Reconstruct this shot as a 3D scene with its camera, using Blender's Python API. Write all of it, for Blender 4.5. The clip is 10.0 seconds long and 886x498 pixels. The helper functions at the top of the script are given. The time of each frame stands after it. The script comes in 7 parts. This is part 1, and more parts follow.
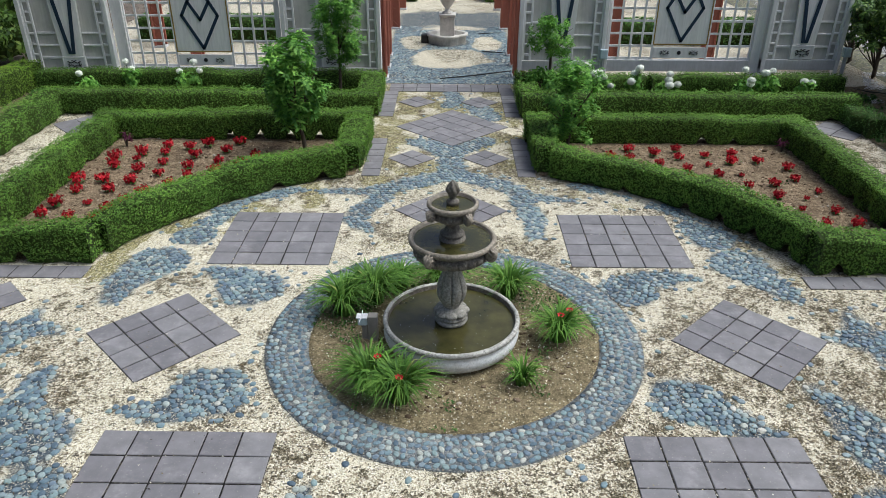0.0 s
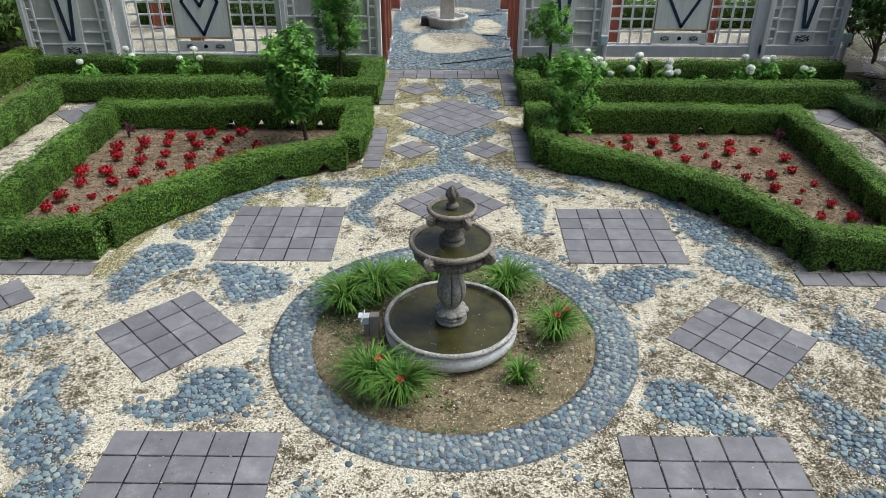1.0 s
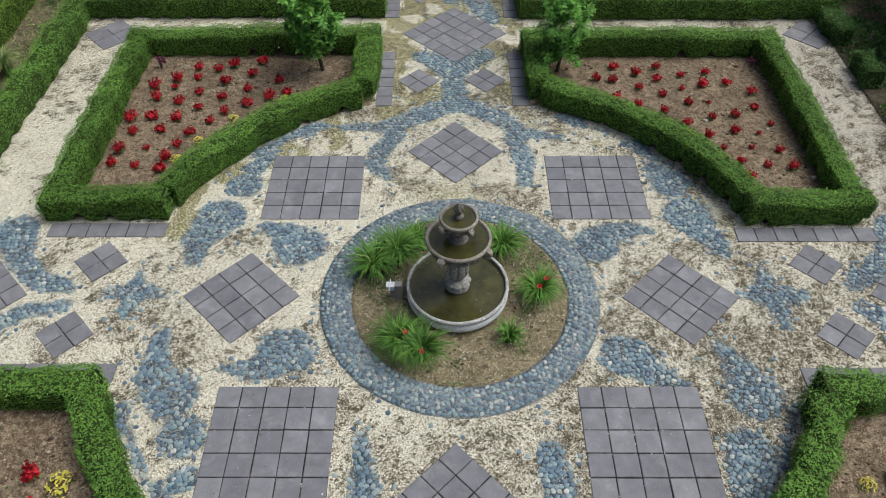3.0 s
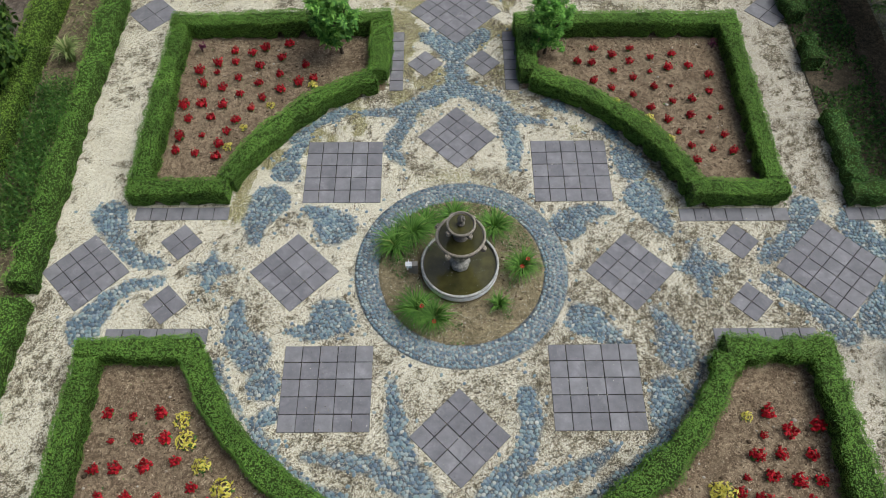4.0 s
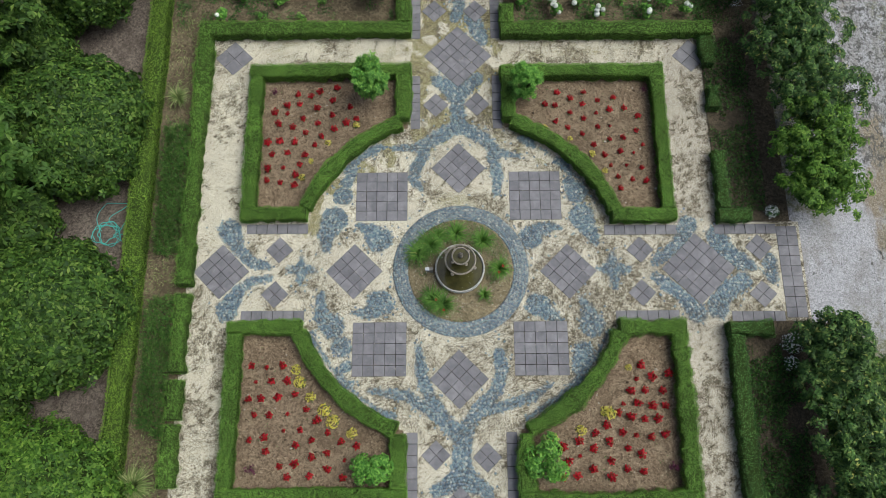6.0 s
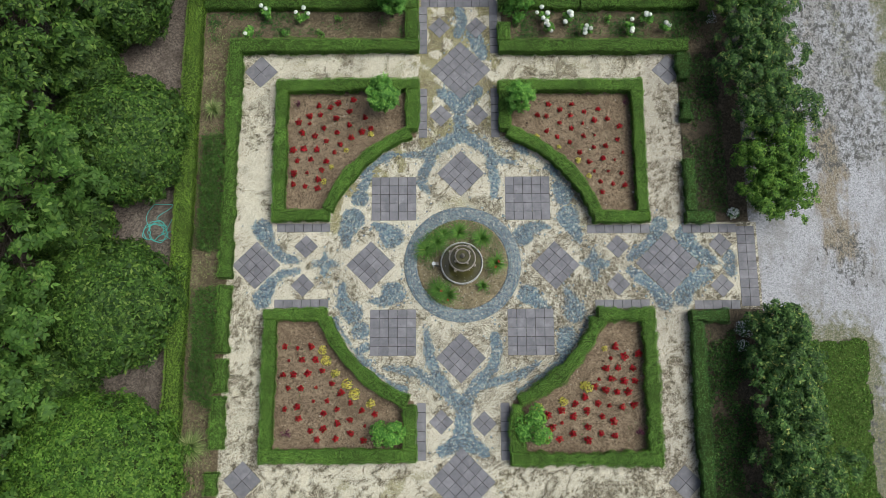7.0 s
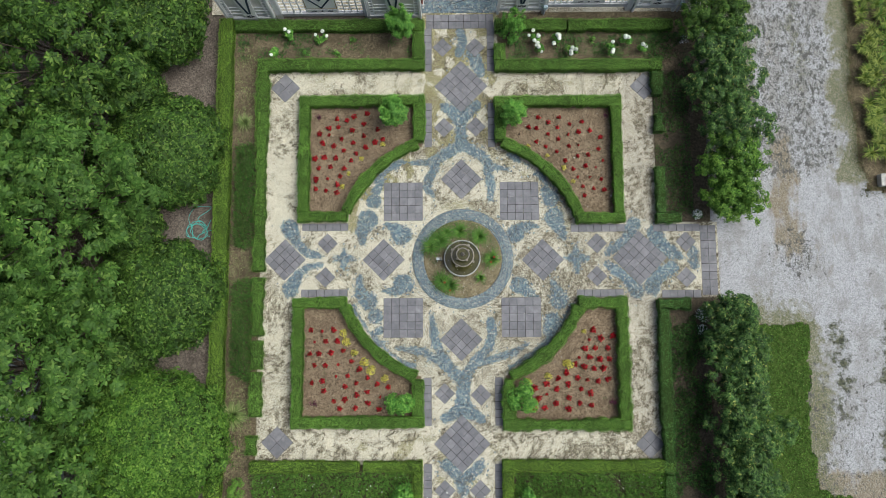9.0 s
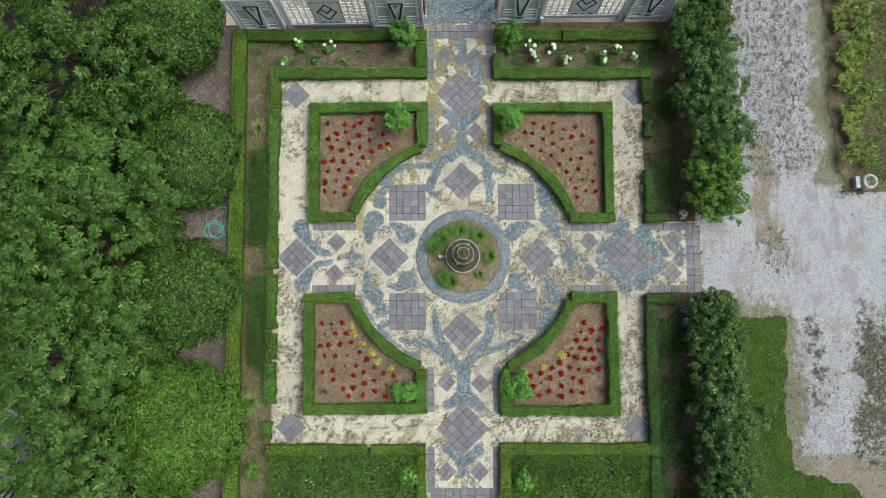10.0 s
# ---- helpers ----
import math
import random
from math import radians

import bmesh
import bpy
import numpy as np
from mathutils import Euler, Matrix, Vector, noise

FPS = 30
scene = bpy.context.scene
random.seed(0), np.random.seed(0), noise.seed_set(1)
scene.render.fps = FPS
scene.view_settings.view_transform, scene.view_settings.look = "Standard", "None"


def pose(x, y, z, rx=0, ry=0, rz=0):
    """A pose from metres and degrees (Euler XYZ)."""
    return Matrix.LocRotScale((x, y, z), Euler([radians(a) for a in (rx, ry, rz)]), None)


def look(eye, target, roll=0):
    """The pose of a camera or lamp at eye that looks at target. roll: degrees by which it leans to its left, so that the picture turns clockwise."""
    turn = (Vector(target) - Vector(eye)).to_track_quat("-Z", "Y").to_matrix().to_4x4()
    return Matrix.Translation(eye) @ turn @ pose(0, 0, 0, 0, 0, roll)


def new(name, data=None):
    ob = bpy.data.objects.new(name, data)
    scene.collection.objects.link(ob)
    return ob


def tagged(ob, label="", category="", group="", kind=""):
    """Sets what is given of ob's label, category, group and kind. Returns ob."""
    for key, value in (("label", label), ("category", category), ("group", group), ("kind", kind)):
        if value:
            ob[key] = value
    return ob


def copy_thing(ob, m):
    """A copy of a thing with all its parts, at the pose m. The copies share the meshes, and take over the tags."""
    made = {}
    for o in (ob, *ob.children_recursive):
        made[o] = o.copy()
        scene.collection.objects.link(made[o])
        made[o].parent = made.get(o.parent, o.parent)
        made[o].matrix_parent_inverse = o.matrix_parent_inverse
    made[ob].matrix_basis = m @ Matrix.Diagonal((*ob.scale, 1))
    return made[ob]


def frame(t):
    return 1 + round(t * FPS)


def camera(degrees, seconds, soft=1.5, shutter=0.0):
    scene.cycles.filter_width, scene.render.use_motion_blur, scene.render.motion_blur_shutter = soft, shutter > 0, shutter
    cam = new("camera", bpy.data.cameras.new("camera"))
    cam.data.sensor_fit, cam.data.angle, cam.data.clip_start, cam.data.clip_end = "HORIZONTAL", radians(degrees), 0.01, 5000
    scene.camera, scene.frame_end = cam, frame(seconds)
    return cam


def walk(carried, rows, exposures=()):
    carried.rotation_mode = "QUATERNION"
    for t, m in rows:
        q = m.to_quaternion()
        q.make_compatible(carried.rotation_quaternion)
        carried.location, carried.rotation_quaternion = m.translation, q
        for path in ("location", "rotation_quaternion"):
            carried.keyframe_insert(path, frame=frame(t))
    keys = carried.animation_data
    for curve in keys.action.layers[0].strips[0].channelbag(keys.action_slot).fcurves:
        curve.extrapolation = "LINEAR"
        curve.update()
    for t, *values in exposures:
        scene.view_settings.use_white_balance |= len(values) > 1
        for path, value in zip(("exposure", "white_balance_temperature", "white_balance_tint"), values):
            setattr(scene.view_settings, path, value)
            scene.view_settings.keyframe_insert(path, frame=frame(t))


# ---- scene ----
cam = camera(62.6, 10.0, soft=0.5)
# seconds, x, y, z, pitch, yaw, roll
PATH = [
    (0.0, -0.035, -6.362, 4.392, -27.84, 0.41, 0.33),
    (0.5, -0.026, -6.362, 4.504, -28.53, 0.42, 0.29),
    (1.0, -0.029, -6.358, 4.725, -29.97, 0.45, 0.25),
    (1.5, -0.049, -6.356, 5.131, -32.51, 0.47, 0.19),
    (2.0, -0.073, -6.373, 5.726, -36.37, 0.43, 0.09),
    (2.5, -0.114, -6.415, 6.614, -41.29, 0.35, -0.03),
    (4.0, -0.285, -6.602, 11.612, -58.76, 0.07, -0.45),
    (4.5, -0.350, -6.572, 13.786, -63.21, 0.17, -0.57),
    (5.0, -0.364, -6.211, 16.013, -66.92, 0.28, -0.68),
    (5.5, -0.367, -5.694, 18.139, -70.71, 0.42, -0.85),
    (7.0, -0.481, -4.008, 23.958, -79.30, 1.60, -1.91),
    (7.5, -0.494, -3.660, 25.020, -80.60, 2.03, -2.34),
    (8.0, -0.498, -3.417, 25.975, -81.53, 2.48, -2.78),
    (8.5, -0.504, -3.220, 26.989, -82.31, 2.93, -3.24),
    (9.0, -0.523, -3.006, 28.004, -83.08, 3.37, -3.72),
    (9.5, -0.549, -2.772, 28.977, -83.83, 3.83, -4.19),
    (10.0, -0.580, -2.547, 29.983, -84.54, 4.30, -4.66),
]
# seconds, stops, kelvin, tint
EXPOSURES = [(0.0, 0.32, 5800, 5), (2.5, 0.12, 5800, 5), (5.0, 0.02, 5850, 4), (7.5, 0.06, 5850, 3), (10.0, 0.20, 5850, 2)]
walk(cam, [(t, pose(x, y, z, 90 + pitch, 0, yaw) @ pose(0, 0, 0, 0, 0, roll)) for t, x, y, z, pitch, yaw, roll in PATH],
     EXPOSURES)


# ---------------------------------------------------------------- world, sun
world = bpy.data.worlds.new("world")
scene.world = world
world.use_nodes = True
wn = world.node_tree.nodes
sky = wn.new("ShaderNodeTexSky")
sky.sky_type = "NISHITA"
sky.sun_disc = False
sky.sun_elevation, sky.sun_rotation = radians(61), radians(83)
sky.air_density, sky.dust_density, sky.ozone_density = 0.8, 8.0, 0.6
wn["Background"].inputs["Strength"].default_value = 0.092
world.node_tree.links.new(sky.outputs["Color"], wn["Background"].inputs["Color"])

sun_data = bpy.data.lights.new("sun", "SUN")
sun_data.energy, sun_data.angle, sun_data.color = 2.0, radians(42), (1.0, 0.97, 0.90)
sun = new("sun", sun_data)
sun.matrix_world = look((0, 0, 40), Vector((0, 0, 40)) - Vector((0.66, 0.08, 1.20)))


# ---------------------------------------------------------------- numeric noise
def lattice(ix, iy, seed):
    v = np.sin(ix * 127.1 + iy * 311.7 + seed * 74.7) * 43758.5453
    return v - np.floor(v)


def vnoise(x, y, scale, seed=0):
    """Smooth value noise, 0 to 1."""
    x, y = np.asarray(x, float) * scale, np.asarray(y, float) * scale
    ix, iy = np.floor(x), np.floor(y)
    fx, fy = x - ix, y - iy
    fx, fy = fx * fx * (3 - 2 * fx), fy * fy * (3 - 2 * fy)
    a, b = lattice(ix, iy, seed), lattice(ix + 1, iy, seed)
    c, d = lattice(ix, iy + 1, seed), lattice(ix + 1, iy + 1, seed)
    return (a * (1 - fx) + b * fx) * (1 - fy) + (c * (1 - fx) + d * fx) * fy


def fbm(x, y, scale, seed=0):
    return 0.55 * vnoise(x, y, scale, seed) + 0.3 * vnoise(x, y, scale * 2.1, seed + 3) + 0.15 * vnoise(x, y, scale * 4.3, seed + 7)


def smooth(a, b, v):
    k = np.clip((v - a) / (b - a), 0, 1)
    return k * k * (3 - 2 * k)


# ---------------------------------------------------------------- materials
class Nodes:
    """Short hand for building a material's node tree."""

    def __init__(self, name, rough=0.8, spec=0.3, metal=0.0):
        self.mat = bpy.data.materials.new(name)
        self.mat.use_nodes = True
        self.t = self.mat.node_tree
        self.b = self.t.nodes["Principled BSDF"]
        self.b.inputs["Roughness"].default_value = rough
        self.b.inputs["Specular IOR Level"].default_value = spec
        self.b.inputs["Metallic"].default_value = metal
        self.co = self.t.nodes.new("ShaderNodeTexCoord").outputs["Object"]

    def link(self, a, b):
        self.t.links.new(a, b)
        return self

    def world_position(self):
        self.co = self.t.nodes.new("ShaderNodeNewGeometry").outputs["Position"]
        return self

    def noise(self, scale, detail=4.0, rough=0.55, stretch=None):
        n = self.t.nodes.new("ShaderNodeTexNoise")
        n.inputs["Scale"].default_value, n.inputs["Detail"].default_value, n.inputs["Roughness"].default_value = scale, detail, rough
        co = self.co
        if stretch:
            m = self.t.nodes.new("ShaderNodeMapping")
            m.inputs["Scale"].default_value = stretch
            self.link(co, m.inputs["Vector"])
            co = m.outputs["Vector"]
        self.link(co, n.inputs["Vector"])
        return n.outputs["Fac"]

    def cells(self, scale, out="Color", feature="F1", rand=1.0):
        n = self.t.nodes.new("ShaderNodeTexVoronoi")
        n.feature = feature
        n.inputs["Scale"].default_value, n.inputs["Randomness"].default_value = scale, rand
        self.link(self.co, n.inputs["Vector"])
        return n.outputs[out]

    def ramp(self, fac, stops, smooth_steps=False):
        n = self.t.nodes.new("ShaderNodeValToRGB")
        el = n.color_ramp.elements
        while len(el) < len(stops):
            el.new(0.5)
        for e, (p, c) in zip(el, stops):
            e.position = p
            e.color = (*c, 1) if isinstance(c, tuple) else (c, c, c, 1)
        self.link(fac, n.inputs["Fac"])
        return n.outputs["Color"]

    def mix(self, fac, a, b, mode="MIX"):
        n = self.t.nodes.new("ShaderNodeMix")
        n.data_type, n.blend_type = "RGBA", mode
        for v, i in ((fac, 0), (a, 6), (b, 7)):
            if isinstance(v, bpy.types.NodeSocket):
                self.link(v, n.inputs[i])
            elif isinstance(v, tuple):
                n.inputs[i].default_value = (*v, 1)
            else:
                n.inputs[i].default_value = v
        return n.outputs[2]

    def math(self, op, a, b=0.0):
        n = self.t.nodes.new("ShaderNodeMath")
        n.operation = op
        for v, i in ((a, 0), (b, 1)):
            if isinstance(v, bpy.types.NodeSocket):
                self.link(v, n.inputs[i])
            else:
                n.inputs[i].default_value = v
        return n.outputs[0]

    def patch(self, noise, mask, lo, hi, top=0.9):
        """Ragged patches: the more of mask there is, the more of the noise counts."""
        v = self.math("ADD", self.math("MULTIPLY", self.ramp(noise, [(0.33, 0.0), (0.67, 1.0)]), 0.5), self.math("MULTIPLY", mask, 0.5))
        return self.ramp(v, [(lo, 0.0), (hi, top)])

    def attr(self, name):
        n = self.t.nodes.new("ShaderNodeAttribute")
        n.attribute_name = name
        return n.outputs["Fac"]

    def island(self):
        return self.t.nodes.new("ShaderNodeNewGeometry").outputs["Random Per Island"]

    def each(self):
        return self.t.nodes.new("ShaderNodeObjectInfo").outputs["Random"]

    def bump(self, height, strength=0.5, distance=0.01):
        n = self.t.nodes.new("ShaderNodeBump")
        n.inputs["Strength"].default_value, n.inputs["Distance"].default_value = strength, distance
        self.link(height, n.inputs["Height"])
        self.link(n.outputs["Normal"], self.b.inputs["Normal"])
        return self

    def done(self, colour, rough=None):
        if isinstance(colour, tuple):
            self.b.inputs["Base Color"].default_value = (*colour, 1)
        else:
            self.link(colour, self.b.inputs["Base Color"])
        if rough is not None:
            self.link(rough, self.b.inputs["Roughness"])
        return self.mat


def gravel_material():
    m = Nodes("cream_gravel", rough=0.95, spec=0.15).world_position()
    chip = m.cells(86.0)
    tone = m.t.nodes.new("ShaderNodeSeparateColor")
    m.link(chip, tone.inputs["Color"])
    cream = m.ramp(tone.outputs["Red"], [(0.0, (0.16, 0.135, 0.095)), (0.14, (0.36, 0.315, 0.225)), (0.30, (0.57, 0.52, 0.375)), (0.55, (0.73, 0.68, 0.525)), (0.85, (0.82, 0.78, 0.65)), (1.0, (0.89, 0.865, 0.78))])
    grey = m.ramp(tone.outputs["Red"], [(0.0, (0.17, 0.145, 0.115)), (0.35, (0.40, 0.355, 0.285)), (0.7, (0.57, 0.52, 0.43)), (1.0, (0.70, 0.66, 0.57))])
    moss = m.ramp(tone.outputs["Green"], [(0.0, (0.055, 0.052, 0.016)), (0.45, (0.150, 0.138, 0.040)), (0.75, (0.34, 0.30, 0.11)), (0.92, (0.66, 0.60, 0.34)), (1.0, (0.80, 0.76, 0.55))])
    litter = m.ramp(tone.outputs["Green"], [(0.0, (0.030, 0.026, 0.016)), (0.45, (0.080, 0.068, 0.042)), (0.80, (0.17, 0.145, 0.090)), (1.0, (0.56, 0.51, 0.38))])
    bed = m.ramp(tone.outputs["Blue"], [(0.0, (0.026, 0.036, 0.048)), (0.5, (0.080, 0.104, 0.128)), (0.8, (0.17, 0.195, 0.205)), (0.93, (0.50, 0.47, 0.38))])
    speck, grit = m.noise(21.0, 6.0, 0.82), m.noise(7.0, 7.0, 0.84)
    c = m.mix(m.attr("grey"), cream, grey)
    c = m.mix(m.ramp(grit, [(0.50, 0.0), (0.66, 0.50)]), c, m.ramp(tone.outputs["Green"], [(0.0, (0.30, 0.25, 0.16)), (0.6, (0.55, 0.48, 0.32)), (1.0, (0.74, 0.68, 0.50))]))
    crust = m.ramp(m.math("SUBTRACT", m.noise(19.0, 8.0, 0.78), m.math("MULTIPLY", m.attr("litter"), 0.07)), [(0.385, 0.50), (0.455, 0.0)])
    c = m.mix(crust, c, m.ramp(tone.outputs["Blue"], [(0.0, (0.13, 0.11, 0.075)), (0.5, (0.30, 0.26, 0.18)), (1.0, (0.50, 0.45, 0.33))]))
    c = m.mix(m.ramp(m.math("ADD", speck, m.math("MULTIPLY", m.attr("moss"), 0.22)), [(0.59, 0.0), (0.66, 0.90)]), c, moss)
    for scale, share in ((40.0, 0.34), (80.0, 0.32)):
        bits = m.t.nodes.new("ShaderNodeSeparateColor")
        m.link(m.cells(scale), bits.inputs["Color"])
        here = m.math("SUBTRACT", m.math("MULTIPLY", m.attr("litter"), share), bits.outputs["Red"])
        c = m.mix(m.ramp(here, [(0.0, 0.0), (0.015, 0.88)]), c, m.ramp(bits.outputs["Green"], [(0.0, (0.035, 0.030, 0.024)), (0.5, (0.11, 0.088, 0.060)), (1.0, (0.28, 0.23, 0.155))]))
    c = m.mix(m.patch(m.noise(7.5, 9.0, 0.74), m.math("ADD", m.math("MULTIPLY", m.attr("litter"), 0.34), 0.13), 0.500, 0.525, 0.94), c, litter)
    c = m.mix(m.attr("bed"), c, bed)
    shade = m.ramp(m.noise(1.3, 3.0), [(0.3, 0.86), (0.7, 1.0)])
    c = m.mix(1.0, c, shade, "MULTIPLY")
    m.bump(m.cells(86.0, "Distance"), 0.7, 0.008)
    return m.done(c)


def soil_material(name, dark, light, straw):
    m = Nodes(name, rough=0.97, spec=0.1).world_position()
    n = m.noise(13.0, 9.0, 0.8)
    c = m.ramp(n, [(0.34, tuple(v * 0.6 for v in dark)), (0.44, dark), (0.56, light), (0.70, straw)])
    bits = m.cells(75.0)
    sep = m.t.nodes.new("ShaderNodeSeparateColor")
    m.link(bits, sep.inputs["Color"])
    c = m.mix(m.ramp(sep.outputs["Red"], [(0.80, 0.0), (0.97, 0.75)]), c, straw)
    c = m.mix(m.ramp(sep.outputs["Green"], [(0.86, 0.0), (0.95, 0.7)]), c, tuple(v * 0.5 for v in dark))
    c = m.mix(m.ramp(m.noise(1.4, 5.0, 0.6), [(0.45, 0.0), (0.66, 0.6)]), c, tuple(v * 0.9 for v in dark))
    c = m.mix(m.ramp(m.noise(2.3, 5.0, 0.7), [(0.55, 0.0), (0.72, 0.45)]), c, straw)
    m.bump(m.noise(38.0, 6.0, 0.7), 0.8, 0.03)
    return m.done(c)


def paver_material():
    m = Nodes("slate_paver", rough=0.72, spec=0.35)
    base = m.ramp(m.each(), [(0.0, (0.163, 0.158, 0.172)), (0.5, (0.190, 0.184, 0.198)), (1.0, (0.224, 0.218, 0.230))])
    m.world_position()
    c = m.mix(1.0, base, m.ramp(m.noise(5.0, 6.0, 0.65), [(0.30, 0.78), (0.68, 1.10)]), "MULTIPLY")
    pale = m.math("MULTIPLY", m.ramp(m.noise(3.2, 3.0), [(0.53, 0.0), (0.72, 0.60)]), m.ramp(m.noise(26.0, 5.0), [(0.35, 0.2), (0.7, 1.0)]))
    c = m.mix(pale, c, (0.36, 0.35, 0.36))
    speck = m.cells(120.0)
    c = m.mix(m.ramp(speck, [(0.86, 0.0), (0.95, 0.35)]), c, (0.50, 0.47, 0.40))
    m.bump(m.noise(90.0, 5.0), 0.25, 0.004)
    return m.done(c)


def pebble_material(name, single):
    m = Nodes(name, rough=0.55, spec=0.4)
    r = m.each() if single else m.island()
    c = m.ramp(r, [(0.0, (0.062, 0.094, 0.130)), (0.18, (0.115, 0.170, 0.215)), (0.38, (0.170, 0.245, 0.275)), (0.52, (0.225, 0.300, 0.295)), (0.66, (0.120, 0.165, 0.225)), (0.84, (0.270, 0.335, 0.340)), (0.96, (0.350, 0.375, 0.340)), (1.0, (0.50, 0.49, 0.44))])
    m.world_position()
    c = m.mix(1.0, c, m.ramp(m.noise(60.0, 4.0), [(0.3, 0.75), (0.7, 1.2)]), "MULTIPLY")
    c = m.mix(m.ramp(m.noise(16.0, 6.0, 0.7), [(0.60, 0.0), (0.75, 0.35)]), c, (0.34, 0.33, 0.28))
    return m.done(c)


def leaf_material(name, stops, rough=0.5, glow=0.3, lift=1.0, mottle=0.0):
    m = Nodes(name, rough=rough + 0.1, spec=0.22)
    c = m.ramp(m.island(), [(p, tuple(v * lift for v in q)) for p, q in stops])
    m.world_position()
    c = m.mix(1.0, c, m.ramp(m.noise(1.1, 3.0), [(0.3, 0.72), (0.7, 1.18)]), "MULTIPLY")
    if mottle:
        c = m.mix(1.0, c, m.ramp(m.noise(mottle, 5.0, 0.75), [(0.34, 0.78), (0.50, 0.97), (0.66, 1.22)]), "MULTIPLY")
    tr = m.t.nodes.new("ShaderNodeBsdfTranslucent")
    mixer = m.t.nodes.new("ShaderNodeMixShader")
    mixer.inputs["Fac"].default_value = glow
    m.link(c, tr.inputs["Color"])
    m.link(m.b.outputs["BSDF"], mixer.inputs[1])
    m.link(tr.outputs["BSDF"], mixer.inputs[2])
    m.link(mixer.outputs["Shader"], m.t.nodes["Material Output"].inputs["Surface"])
    return m.done(c)


def painted(name, colour, grime, rough=0.6, amount=0.35):
    m = Nodes(name, rough=rough, spec=0.3).world_position()
    g = m.math("MULTIPLY", m.ramp(m.noise(3.0, 6.0, 0.65), [(0.45, 0.0), (0.75, 1.0)]), amount)
    c = m.mix(g, colour, grime)
    c = m.mix(1.0, c, m.ramp(m.noise(24.0, 4.0, 0.6, (1, 1, 0.08)), [(0.3, 0.88), (0.7, 1.05)]), "MULTIPLY")
    m.bump(m.noise(40.0, 3.0, 0.5, (1, 1, 0.1)), 0.15, 0.003)
    return m.done(c)


def stone_material(name, pale, mid, dark, rough=0.75, streak=0.6):
    m = Nodes(name, rough=rough, spec=0.35)
    c = m.ramp(m.noise(38.0, 8.0, 0.7), [(0.30, dark), (0.50, mid), (0.70, pale)])
    c = m.mix(m.ramp(m.noise(5.0, 5.0, 0.6), [(0.45, 0.0), (0.72, 0.55)]), c, dark)
    s = m.ramp(m.noise(7.0, 6.0, 0.6, (1.0, 1.0, 0.18)), [(0.48, 0.0), (0.70, streak)])
    c = m.mix(s, c, tuple(v * 0.45 for v in dark))
    c = m.mix(m.ramp(m.cells(46.0), [(0.80, 0.0), (0.95, 0.4)]), c, pale)
    m.bump(m.noise(55.0, 6.0, 0.65), 0.5, 0.01)
    return m.done(c)


def bark_material():
    m = Nodes("bark", rough=0.9, spec=0.15)
    c = m.ramp(m.noise(16.0, 6.0, 0.7, (1, 1, 0.25)), [(0.3, (0.035, 0.028, 0.022)), (0.7, (0.13, 0.105, 0.08))])
    m.bump(m.noise(30.0, 5.0, 0.6, (1, 1, 0.2)), 0.7, 0.02)
    return m.done(c)


